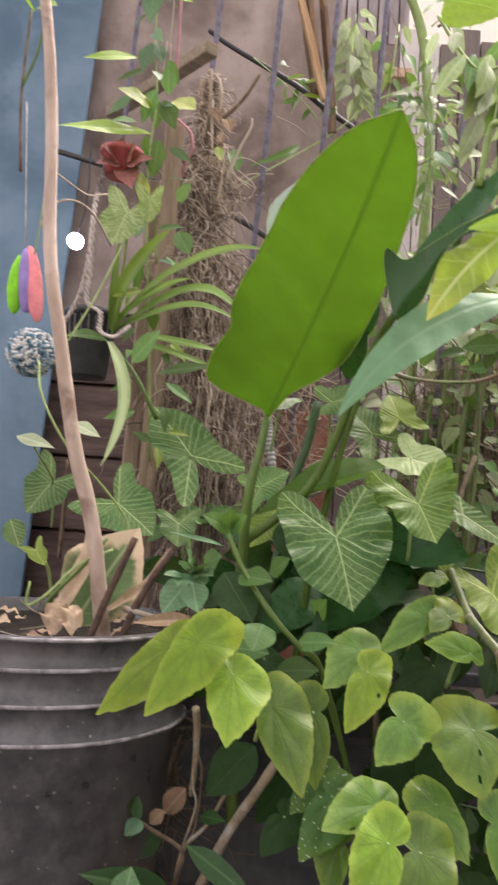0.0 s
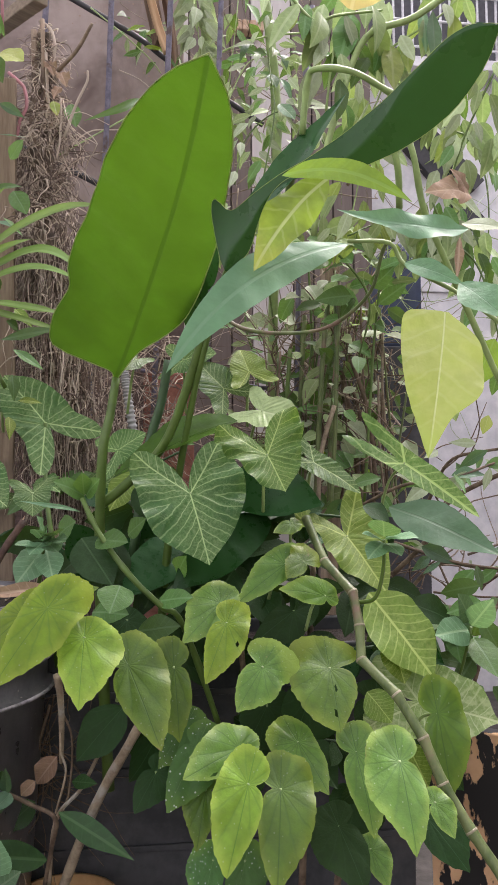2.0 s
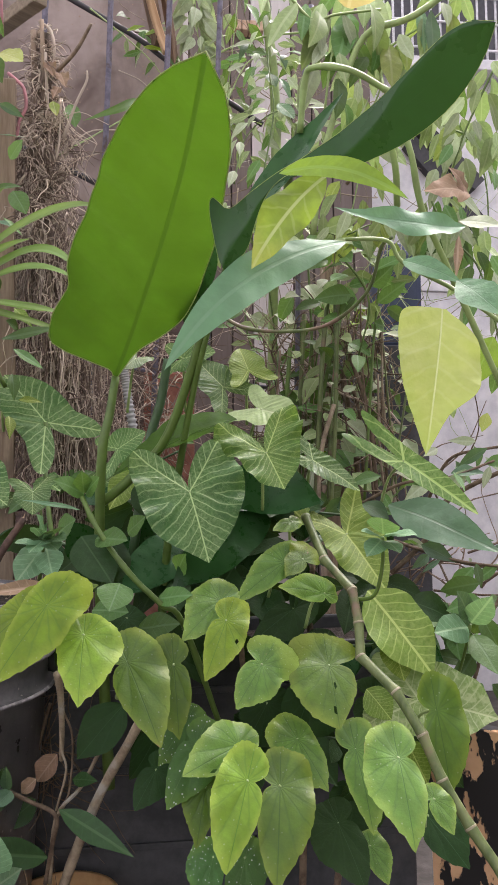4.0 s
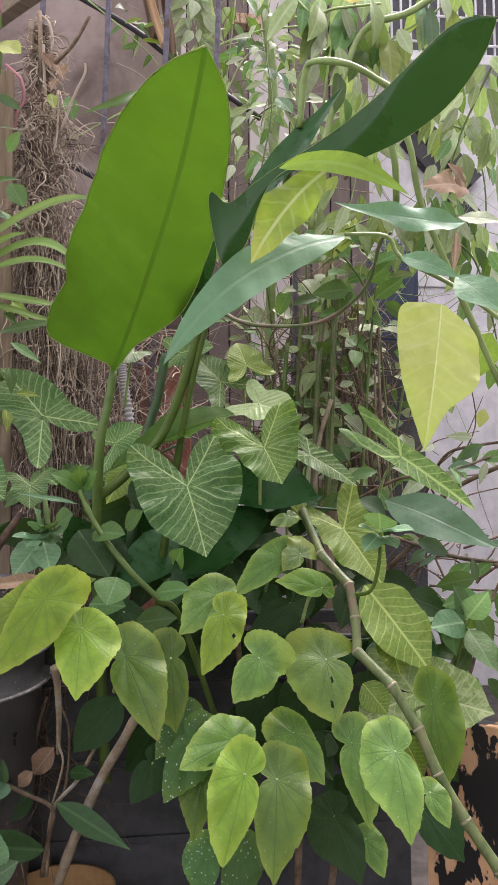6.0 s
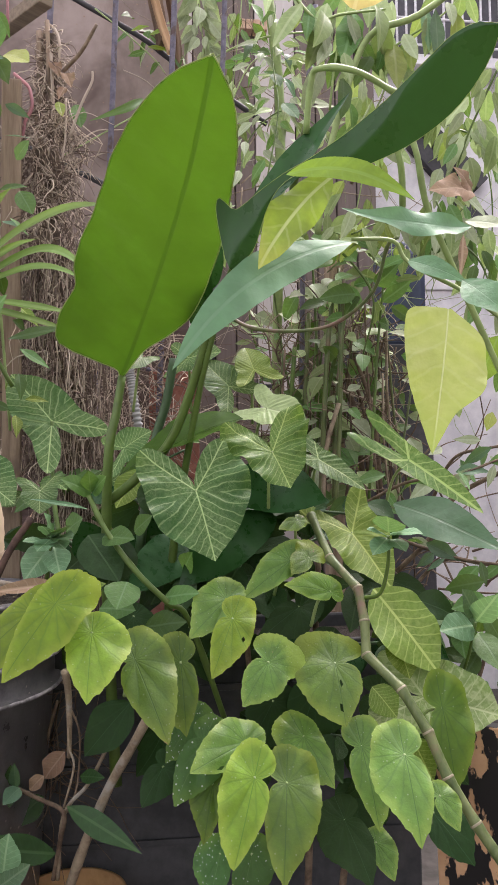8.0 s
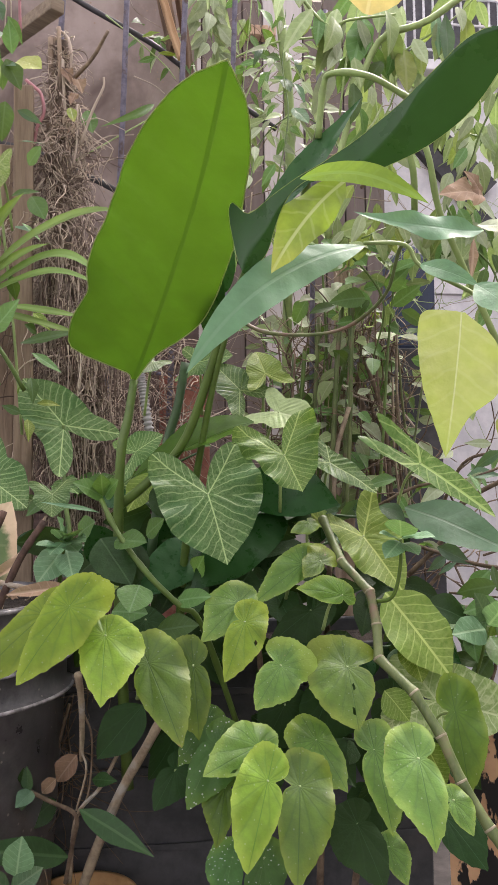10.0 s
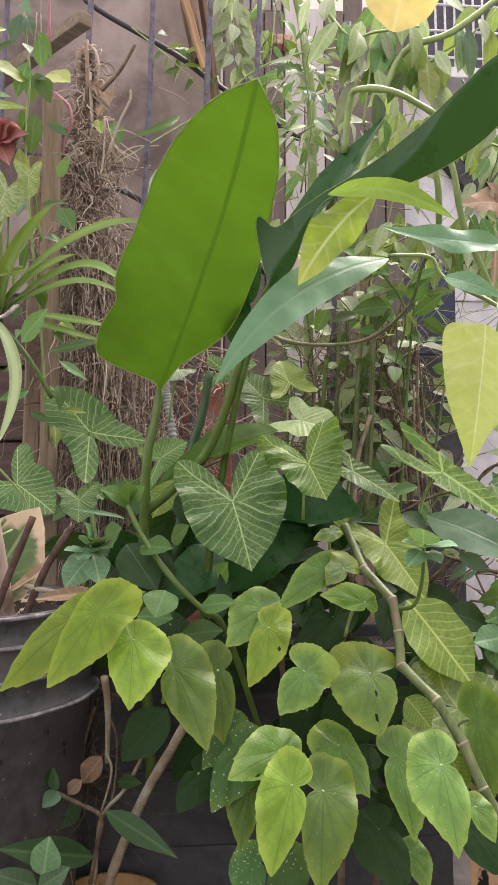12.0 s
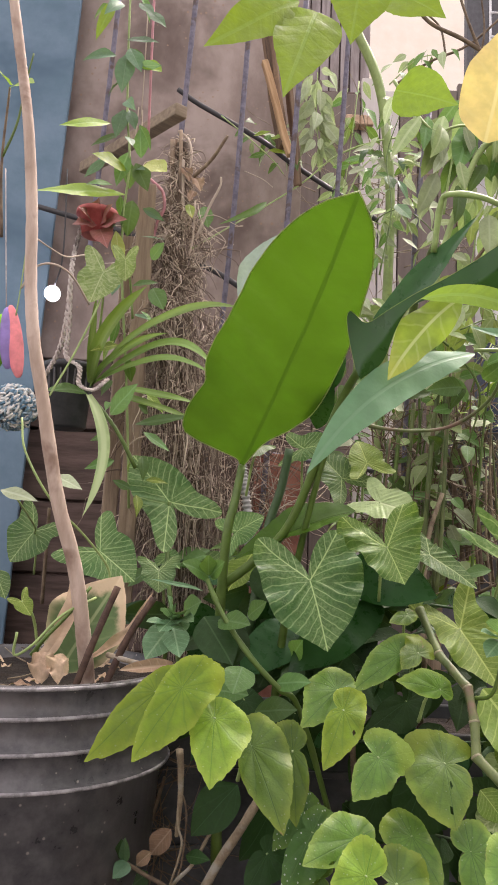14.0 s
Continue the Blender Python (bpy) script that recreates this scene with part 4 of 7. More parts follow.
# timber
timber("wooden_beam", "grey weathered square beam end fixed to the wall", (-0.327, 1.486, 1.425), (-0.113, 1.221, 1.409), 0.024, 0.022, "grey_wood", 0.001)
timber("wooden_post", "pale weathered wooden post against the wall", (-0.1643, 1.2655, 0.0), (-0.158, 1.184, 1.251), 0.028, 0.022, "wood", 0.004, 3)
timber("wooden_post", "split weathered wooden post against the wall", (-0.2104, 1.3272, 0.0), (-0.194, 1.254, 1.191), 0.024, 0.022, "wood", 0.005, 5)
timber("wooden_plank", "splintered brown plank at the end of the sheet wall", (0.069, 1.413, 1.455), (0.009, 1.403, 1.813), 0.05, 0.012, "split_dark", 0.006, 7)
timber("wooden_plank", "split raw orange plank leaning on the wall", (0.085, 1.386, 1.426), (0.025, 1.381, 1.614), 0.016, 0.012, "orange_wood", 0.006, 11)
timber("wooden_plank", "thin dark splintered lath beside the wall", (0.108, 1.432, 1.387), (0.060, 1.396, 1.712), 0.014, 0.012, "split_dark", 0.005, 13)
timber("wooden_post", "short pale wooden post behind the stems", (0.4072, 1.5641, 0.0), (0.415, 1.538, 1.093), 0.03, 0.03, "wood", 0.002, 9)

# ---- bucket and what stands in it ----
pot_c = (-0.254, 1.001, 0.426)
rim_z = 0.5142
PR = 0.19
bucket = thing("black_bucket", "large worn black plastic bucket planter with ribbed rim", "bucket", (pot_c[0], pot_c[1], 0))
z1, z2, z3 = rim_z - 0.034, rim_z - 0.070, rim_z - 0.108
prof = [(PR * 0.80, 0.0), (PR * 0.82, 0.01), (PR * 0.955, z3 - 0.004)]
for zz in (z3, z2, z1):
    prof += [(PR * 0.965, zz - 0.003), (PR * 1.0, zz - 0.002), (PR * 1.0, zz + 0.003), (PR * 0.965, zz + 0.004)]
prof += [(PR * 0.975, rim_z - 0.008), (PR * 1.01, rim_z - 0.006), (PR * 1.01, rim_z), (PR * 0.97, rim_z), (PR * 0.95, rim_z - 0.02), (PR * 0.93, rim_z - 0.05)]
under(bucket, "body", mesh_of("body", *lathe(prof, 64), "black"), Matrix.Translation((pot_c[0], pot_c[1], 0)))
# pale rings: the highlights along the ribs are put into their colour
for zz, rr in ((z1, 1.004), (z2, 1.004), (z3, 1.004), (rim_z - 0.003, 1.014)):
    ringp = [(PR * rr * math.cos(a), PR * rr * math.sin(a), 0) for a in [i * math.pi / 24 for i in range(49)]]
    under(bucket, "rib", mesh_of("rib", *tube(ringp, 0.0024, sides=6, smooth=False), "rim_wear"), Matrix.Translation((pot_c[0], pot_c[1], zz)))
bm = bmesh.new()
bmesh.ops.create_circle(bm, cap_ends=True, segments=40, radius=PR * 0.94)
bmesh.ops.triangulate(bm, faces=bm.faces[:])
bmesh.ops.subdivide_edges(bm, edges=bm.edges[:], cuts=4, use_grid_fill=True)
for v in bm.verts:
    v.co.z += 0.012 * noise.noise(v.co * 25)
under(bucket, "soil", from_bm("soil", bm, "soil"), Matrix.Translation((pot_c[0], pot_c[1], rim_z - 0.018)))

tree = thing("potted_cane", "tall bare pinkish-brown cane growing in a black bucket", "plant", (pot_c[0] + 0.03, pot_c[1], rim_z - 0.03))
stem(tree, "trunk", "bark", [(-0.151, 0.923, 0.462), (-0.164, 0.898, 0.570), (-0.177, 0.888, 0.641), (-0.197, 0.879, 0.705), (-0.211, 0.870, 0.769), (-0.223, 0.861, 0.833), (-0.236, 0.852, 0.898), (-0.245, 0.853, 0.965), (-0.247, 0.844, 1.031), (-0.254, 0.844, 1.101), (-0.261, 0.835, 1.167), (-0.275, 0.835, 1.239), (-0.286, 0.825, 1.305), (-0.305, 0.822, 1.406)], 0.0092, 0.0056, rough=0.09, n=90)
leaf(tree, "lime", "oval", (-0.301, 0.887, 1.233), (-0.315, 0.856, 1.237), 0.0294, bend=.2)
leaf(tree, "lime", "oval", (-0.299, 0.887, 1.230), (-0.262, 0.857, 1.219), 0.0280, bend=.2)
stem(tree, "twig", "stalk", [(-0.307, 0.900, 1.142), (-0.290, 0.893, 1.185), (-0.280, 0.885, 1.241), (-0.273, 0.880, 1.273)], 0.0018, 0.0011)
stem(tree, "twig", "twig", [(-0.303, 0.914, 1.043), (-0.307, 0.901, 1.134), (-0.301, 0.887, 1.230)], 0.0021, 0.0014)

wither = thing("withered_leaf", "large half-dead leaf with dry tan edges", "leaf", (-0.181, 0.885, 0.521))
leaf(wither, "withered", "oval", (-0.1950, 0.9350, 0.5122), (-0.1307, 0.9650, 0.6285), 0.0992, wave=0.15, fold=0.2, name="blade")
leaf(wither, "husk", "strap", (-0.2177, 0.9000, 0.5212), (-0.1893, 0.9450, 0.6333), 0.0192, wave=0.5, fold=0.4, sway=0.14, name="dry_edge")
leaf(wither, "husk", "strap", (-0.1553, 0.9150, 0.5335), (-0.0892, 0.9450, 0.6120), 0.0109, wave=0.9, fold=0.6, sway=0.12, name="dry_edge")
leaf(wither, "husk", "oval", (-0.2014, 0.8720, 0.5433), (-0.1979, 0.8600, 0.5104), 0.0308, wave=0.9, fold=0.3, cup=0.5, name="dry_edge")
leaf(wither, "husk", "oval", (-0.1823, 0.8680, 0.5425), (-0.1795, 0.8580, 0.5107), 0.0265, wave=0.9, fold=0.6, cup=0.5, name="dry_edge")
stem(wither, "leaf_stalk", "stalk", [(-0.217, 0.883, 0.538), (-0.202, 0.880, 0.558), (-0.179, 0.896, 0.586), (-0.160, 0.911, 0.615)], 0.0026, 0.0020)
sticks = thing("dead_stick", "dark dead stick stuck in the bucket", "stick", (-0.158, 0.866, 0.506))
stem(sticks, "stick", "dark_stick", [(-0.168, 0.868, 0.490), (-0.146, 0.868, 0.556), (-0.124, 0.880, 0.618)], 0.0043, 0.0039, rough=.2, n=14)
sticks = thing("dead_stick", "dark dead stick stuck in the bucket", "stick", (-0.126, 0.865, 0.507))
stem(sticks, "stick", "dark_stick", [(-0.138, 0.874, 0.490), (-0.108, 0.876, 0.563), (-0.083, 0.891, 0.606)], 0.0043, 0.0039, rough=.2, n=14)
chip = thing("dry_leaf", "dry rolled tan leaf lying over the rim", "leaf", (-0.081, 0.830, 0.535))
leaf(chip, "dry", "strap", (-0.054, 0.839, 0.538), (-0.107, 0.800, 0.537), 0.0155, fold=.5, wave=.1, name="blade")
stem(chip, "stem", "stick", [(-0.131, 0.881, 0.542), (-0.096, 0.861, 0.537), (-0.058, 0.850, 0.533)], 0.0032, 0.0025)

rng = random.Random(12)
litter = thing("leaf_litter", "dry leaf bits and thin twigs lying on the bucket soil", "litter", (pot_c[0], pot_c[1], rim_z - 0.014))
for i in range(34):
    a, r = rng.random() * 6.283, PR * 0.86 * math.sqrt(rng.random())
    q = Vector((pot_c[0] + r * math.cos(a), pot_c[1] + r * math.sin(a), rim_z - 0.010))
    d = Vector((rng.gauss(0, 1), rng.gauss(0, 1), rng.uniform(0.0, 0.25))).normalized()
    if i % 2:
        stem(litter, "twig", rng.choice(("twig", "stick")), [q, q + d * 0.02, q + d * rng.uniform(0.035, 0.06) + Vector((0, 0, 0.004))], 0.0011, 0.0007, sides=5)
    else:
        leaf(litter, rng.choice(("dry", "husk")), "oval", q, q + d * rng.uniform(0.018, 0.035), rng.uniform(0.009, 0.016), face=(0, -0.3, 1), wave=.5, fold=.4, fine=0, name="dry_bit")

# ---- the large-leaved plant ----
big = thing("large_leaved_plant", "large-leaved foliage plant with one broad glossy upright leaf", "plant", (-0.0002, 0.9527, 0.0))
leaf(big, "big", "blade", (0.012, 0.957, 0.773), (0.096, 0.581, 0.966), 0.2062, fine=2, bend=-.45, fold=.02, wave=.03, margin=0.0007, face=(-.3,-.75,-.55))
stem(big, "leaf_stalk", "stalk", [(0.013, 0.957, 0.773), (0.006, 0.954, 0.727), (-0.002, 0.950, 0.686), (-0.006, 0.966, 0.596), (-0.005, 0.984, 0.483), (0.004, 1.007, 0.275)], 0.0051, 0.0076)
leaf(big, "dark", "sweep", (0.1192, 0.7000, 0.8352), (0.3043, 0.5300, 0.9738), 0.0470, fine=2, bend=-.02, fold=-.5, wave=.02, face=(-0.05, -1, 0.05), margin=0.0003)
leaf(big, "dark", "lance", (0.1323, 0.7600, 0.8911), (0.2364, 0.7100, 1.0113), 0.0348, bend=0.05, fold=0.3, sway=0.05, face=(-0.35, -0.8, 0.5))
leaf(big, "dark", "oval", (0.112, 0.884, 0.861), (0.127, 0.859, 0.906), 0.0215, bend=.2)
stem(big, "leaf_stalk", "stalk", [(0.136, 0.714, 0.862), (0.135, 0.750, 0.861), (0.133, 0.820, 0.864), (0.117, 0.865, 0.825), (0.076, 0.929, 0.704), (0.033, 0.958, 0.653), (-0.008, 0.970, 0.619)], 0.0042, 0.0061)
stem(big, "leaf_stalk", "stalk", [(0.133, 0.850, 0.866), (0.127, 0.853, 0.844), (0.118, 0.866, 0.812), (0.104, 0.902, 0.754), (0.088, 0.951, 0.659), (0.073, 0.980, 0.549), (0.059, 1.006, 0.340)], 0.0012, 0.0063)
stem(big, "leaf_stalk", "stalk_dark", [(0.077, 1.013, 0.805), (0.067, 1.018, 0.748), (0.051, 1.024, 0.690), (0.031, 1.016, 0.547)], 0.0058, 0.0064)
leaf(big, "dark", "oval", (0.150, 0.974, 0.652), (0.251, 0.903, 0.620), 0.0743, bend=.2, face=(0,-1,0.2))
leaf(big, "big", "oval", (0.157, 0.938, 0.720), (0.008, 0.981, 0.653), 0.0750, bend=.2, face=(0.2,-0.6,1), fold=.3)
leaf(big, "dark", "oval", (0.201, 0.990, 0.623), (0.079, 0.941, 0.520), 0.0754, bend=.15)
leaf(big, "deep_shade", "oval", (-0.025, 0.939, 0.584), (0.012, 0.908, 0.532), 0.0540, bend=.15)
leaf(big, "deep_shade", "oval", (0.016, 0.945, 0.580), (-0.005, 0.921, 0.518), 0.0494, bend=.15)
leaf(big, "dark", "oval", (0.095, 1.006, 0.575), (0.020, 0.949, 0.514), 0.0617, bend=.15)
leaf(big, "dark", "oval", (-0.018, 1.022, 0.548), (-0.044, 1.001, 0.599), 0.0492, bend=.15)
leaf(big, "dull", "lance", (0.358, 0.991, 0.616), (0.449, 0.863, 0.561), 0.0628, bend=.15, face=(0.1,-1,0.25))

# ---- begonia ----
beg = thing("begonia", "bushy begonia with drooping wing-shaped leaves", "plant", (0.1344, 0.9144, 0.0))
leaf(beg, "begonia_bright", "egg", (-0.0645, 0.7650, 0.5228), (-0.1219, 0.7210, 0.4672), 0.0488, side=1, bend=0.15, lobes=1.1)
leaf(beg, "begonia_bright", "egg", (-0.0373, 0.7220, 0.5344), (-0.0752, 0.6910, 0.4779), 0.0510, side=1, bend=0.15, lobes=1.25)
leaf(beg, "begonia_bright", "egg", (-0.0057, 0.7280, 0.5071), (-0.0067, 0.6830, 0.4544), 0.0586, side=1, bend=0.2, lobes=0.8)
leaf(beg, "begonia", "ear", (0.0322, 0.7580, 0.4757), (0.0604, 0.7180, 0.4134), 0.0572, side=1, bend=0.2, lobes=1.0)
leaf(beg, "begonia", "ear", (0.0768, 0.8130, 0.4606), (0.0817, 0.7970, 0.3913), 0.0448, side=-1)
leaf(beg, "begonia", "egg", (-0.0334, 0.8220, 0.5299), (0.0044, 0.7970, 0.5432), 0.0198)
leaf(beg, "begonia", "egg", (0.1290, 0.8650, 0.5158), (0.0869, 0.8320, 0.4805), 0.0492, side=-1)
leaf(beg, "begonia_bright", "ear", (0.1320, 0.8350, 0.4991), (0.1078, 0.8000, 0.4478), 0.0429, side=1, lobes=1.05, holes=((-0.26, 0.28, 0.05),))
leaf(beg, "begonia", "ear", (0.1662, 0.8130, 0.4575), (0.1371, 0.7900, 0.4210), 0.0464, side=1, lobes=1.5)
leaf(beg, "begonia", "egg", (0.2051, 0.8950, 0.5533), (0.1477, 0.8720, 0.5144), 0.0397, side=-1)
leaf(beg, "begonia", "ear", (0.2253, 0.8910, 0.5565), (0.2033, 0.8750, 0.5401), 0.0286, side=-1, lobes=1.7)
leaf(beg, "begonia", "ear", (0.216, 0.909, 0.599), (0.192, 0.892, 0.590), 0.0207)
leaf(beg, "begonia", "ear", (0.2407, 0.8510, 0.5228), (0.1884, 0.8250, 0.5337), 0.0366, side=-1, lobes=0.8)
leaf(beg, "begonia_shade", "ear", (0.2180, 0.9150, 0.4979), (0.1673, 0.9040, 0.4626), 0.0462)
leaf(beg, "begonia", "ear", (0.2366, 0.8160, 0.4533), (0.2374, 0.7760, 0.4002), 0.0720, side=-1, bend=0.15, lobes=1.3, holes=((-0.02, 0.34, 0.055), (0.03, 0.74, 0.04)))
leaf(beg, "begonia", "egg", (0.2007, 0.8040, 0.3837), (0.2233, 0.7630, 0.3443), 0.0456, side=-1, bend=0.18, lobes=1.25)
leaf(beg, "begonia", "ear", (0.1713, 0.7380, 0.3628), (0.1600, 0.6930, 0.2923), 0.0552, side=1, bend=0.16)
leaf(beg, "begonia_bright", "ear", (0.1392, 0.7210, 0.3750), (0.1165, 0.6880, 0.3098), 0.0481, side=-1, bend=0.16)
leaf(beg, "begonia", "egg", (0.1358, 0.7610, 0.3943), (0.0807, 0.7280, 0.3791), 0.0467, side=-1, bend=0.15, lobes=0.9, holes=((-0.14, 0.55, 0.04),))
leaf(beg, "begonia_spot", "ear", (0.0989, 0.8060, 0.3834), (0.0680, 0.7830, 0.3301), 0.0463, side=1)
leaf(beg, "begonia_spot", "ear", (0.0903, 0.8570, 0.3918), (0.0626, 0.8430, 0.3537), 0.0396, side=1)
leaf(beg, "begonia_shade", "ear", (0.0598, 0.8950, 0.3308), (0.0366, 0.8810, 0.2938), 0.0403)
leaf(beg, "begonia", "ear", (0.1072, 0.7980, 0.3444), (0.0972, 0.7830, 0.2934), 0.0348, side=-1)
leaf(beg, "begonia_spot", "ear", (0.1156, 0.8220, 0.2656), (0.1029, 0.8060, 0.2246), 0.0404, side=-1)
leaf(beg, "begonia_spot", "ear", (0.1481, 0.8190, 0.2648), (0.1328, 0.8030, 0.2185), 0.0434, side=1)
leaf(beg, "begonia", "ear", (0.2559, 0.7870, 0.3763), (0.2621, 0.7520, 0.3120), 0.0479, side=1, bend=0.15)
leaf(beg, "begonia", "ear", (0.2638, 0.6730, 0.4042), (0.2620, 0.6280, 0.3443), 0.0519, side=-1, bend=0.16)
leaf(beg, "begonia_shade", "ear", (0.2395, 0.7950, 0.3025), (0.2568, 0.7640, 0.2545), 0.0549, side=-1)
leaf(beg, "begonia", "ear", (0.2725, 0.8000, 0.2763), (0.2841, 0.7800, 0.2483), 0.0302)
leaf(beg, "begonia", "ear", (0.316, 0.732, 0.345), (0.327, 0.712, 0.319), 0.0259)
leaf(beg, "begonia", "ear", (0.340, 0.785, 0.412), (0.347, 0.770, 0.328), 0.0494)
leaf(beg, "begonia_shade", "ear", (0.359, 0.873, 0.273), (0.396, 0.852, 0.223), 0.0587)
# inner leaves, coloured for the shade at the heart of the bush
leaf(beg, "begonia_shade", "ear", (0.027, 0.919, 0.492), (0.003, 0.904, 0.464), 0.0506)
leaf(beg, "begonia_shade", "ear", (0.188, 0.926, 0.389), (0.160, 0.913, 0.344), 0.0711)
leaf(beg, "begonia_shade", "ear", (0.240, 0.919, 0.408), (0.211, 0.907, 0.343), 0.0776)
leaf(beg, "begonia_shade", "ear", (0.092, 0.963, 0.470), (0.072, 0.948, 0.421), 0.0735)
leaf(beg, "begonia_shade", "ear", (0.287, 0.900, 0.298), (0.256, 0.887, 0.256), 0.0696)
leaf(beg, "begonia_shade", "ear", (0.306, 0.891, 0.400), (0.294, 0.876, 0.349), 0.0632)
stem(beg, "stem", "stick", [(0.047, 0.852, 0.403), (0.029, 0.866, 0.367), (0.003, 0.893, 0.316), (-0.022, 0.910, 0.257), (-0.043, 0.927, 0.197), (-0.069, 0.956, 0.110)], 0.0047, 0.0058, knots=5)
stem(beg, "stem", "stalk", [(-0.023, 0.916, 0.630), (-0.004, 0.906, 0.592), (0.031, 0.884, 0.546), (0.065, 0.883, 0.512), (0.090, 0.891, 0.488), (0.136, 0.935, 0.357)], 0.0029, 0.0036, knots=4)
stem(beg, "stem", "twig", [(0.159, 0.954, 0.483), (0.166, 0.962, 0.348), (0.152, 0.982, 0.079)], 0.0034, 0.0047)
stem(beg, "stem", "twig", [(0.253, 0.968, 0.547), (0.245, 0.983, 0.338), (0.234, 0.983, 0.072)], 0.0035, 0.0048)
stem(beg, "stem", "twig", [(0.307, 0.943, 0.380), (0.286, 0.954, 0.246), (0.265, 0.968, 0.078)], 0.0034, 0.0047)

# ---- segmented cane ----
cane = thing("segmented_cane", "thick jointed grey-green cane leaning through the leaves", "plant", (0.3628, 0.6896, 0.0))
jointed(cane, [(0.240, 0.946, 0.604), (0.251, 0.897, 0.556), (0.273, 0.856, 0.525), (0.275, 0.838, 0.492), (0.272, 0.821, 0.460), (0.299, 0.789, 0.431), (0.319, 0.769, 0.393), (0.331, 0.750, 0.355), (0.350, 0.730, 0.318), (0.372, 0.709, 0.282), (0.415, 0.709, 0.204)], 0.0051, 0.0054)

# ---- arrowhead vines ----
vine = thing("arrowhead_vine", "arrowhead vine with pale-veined variegated leaves", "plant", (-0.0677, 1.0323, 0.0))
leaf(vine, "arrow", "heart", (0.0978, 0.8930, 0.6344), (0.1166, 0.8620, 0.5577), 0.1292, bend=0.2, fold=0.14, lobes=1.0, wave=0.08)
leaf(vine, "arrow", "arrow", (-0.087, 1.105, 0.732), (-0.146, 1.127, 0.799), 0.1010, bend=.1)
leaf(vine, "arrow_mid", "heart", (0.1791, 0.8500, 0.6755), (0.1951, 0.8300, 0.6354), 0.0781, bend=0.1, fold=0.25, lobes=1.35, wave=0.12, side=1)
leaf(vine, "arrow", "arrow", (-0.170, 1.027, 0.657), (-0.121, 1.000, 0.622), 0.0951, bend=.15)
leaf(vine, "arrow", "arrow", (-0.281, 1.117, 0.681), (-0.308, 1.103, 0.637), 0.0810)
leaf(vine, "arrow", "arrow", (-0.087, 0.988, 0.636), (-0.085, 0.971, 0.609), 0.0538)
leaf(vine, "arrow_lime", "arrow", (-0.230, 0.875, 0.597), (-0.217, 0.867, 0.583), 0.0242)
leaf(vine, "arrow_pale", "arrow", (-0.193, 1.032, 1.046), (-0.207, 1.020, 0.996), 0.0749)
leaf(vine, "arrow_pale", "arrow", (-0.160, 1.010, 1.058), (-0.159, 1.014, 1.027), 0.0352)
leaf(vine, "arrow", "arrow", (0.097, 1.030, 0.809), (0.138, 1.005, 0.813), 0.0586)
leaf(vine, "arrow", "arrow", (0.035, 1.038, 0.809), (0.019, 1.021, 0.792), 0.0366)
leaf(vine, "arrow", "arrow", (0.145, 0.987, 0.766), (0.114, 1.009, 0.801), 0.0646)
leaf(vine, "arrow_lime", "arrow", (0.177, 0.982, 0.787), (0.168, 1.001, 0.817), 0.0574)
leaf(vine, "sage", "arrow", (0.188, 0.944, 0.733), (0.229, 0.910, 0.715), 0.0638)
leaf(vine, "arrow", "arrow", (0.012, 1.069, 0.693), (0.047, 1.053, 0.714), 0.0600)
leaf(vine, "arrow_lime", "oval", (0.033, 1.028, 0.663), (0.003, 1.015, 0.613), 0.0359)
leaf(vine, "arrow_mid", "arrow", (0.3619, 0.9370, 0.6694), (0.4312, 0.8800, 0.6039), 0.0383, face=(0, -1, 0.1), fold=0.3, lobes=1.15)
leaf(vine, "arrow_lime", "oval", (0.2987, 0.8840, 0.5206), (0.3584, 0.8410, 0.4317), 0.0728, wave=0.1, fold=0.2, bend=0.1)
leaf(vine, "arrow_lime", "oval", (0.3187, 0.8700, 0.4716), (0.3282, 0.8500, 0.4260), 0.0390, wave=0.1, fold=0.2)
leaf(vine, "arrow_pale", "heart", (0.3444, 0.8500, 0.4059), (0.4187, 0.8090, 0.3921), 0.0960, wave=0.16, fold=0.2, bend=0.15)
leaf(vine, "arrow_lime", "arrow", (0.292, 0.951, 0.581), (0.325, 0.901, 0.518), 0.0873, wave=.16, fold=.25)
leaf(vine, "arrow_lime", "oval", (0.286, 0.852, 0.419), (0.310, 0.841, 0.388), 0.0365)
leaf(vine, "arrow_lime", "oval", (0.309, 0.791, 0.381), (0.331, 0.791, 0.337), 0.0341)
leaf(vine, "arrow", "arrow", (0.243, 0.911, 0.670), (0.288, 0.878, 0.635), 0.0390)
stem(vine, "stem", "stalk", [(-0.087, 1.105, 0.732), (-0.088, 1.113, 0.675), (-0.078, 1.073, 0.605), (-0.054, 1.037, 0.497)], 0.0033, 0.0037)
stem(vine, "stem", "stalk_pale", [(-0.253, 0.895, 0.811), (-0.242, 0.881, 0.769), (-0.210, 0.888, 0.715), (-0.177, 0.944, 0.675), (-0.150, 0.969, 0.638), (-0.148, 0.972, 0.613)], 0.0013, 0.0017)
stem(vine, "stem", "stalk_pale", [(-0.229, 0.859, 0.565), (-0.231, 0.863, 0.540), (-0.210, 0.861, 0.553), (-0.184, 0.876, 0.584), (-0.155, 0.923, 0.602)], 0.0016, 0.0017)

# ---- lance-leaved shrub ----
lance = thing("lance_leaved_shrub", "lance-leaved shrub with pale blue-green and yellowing leaves", "plant", (0.4521, 0.8717, 0.0))
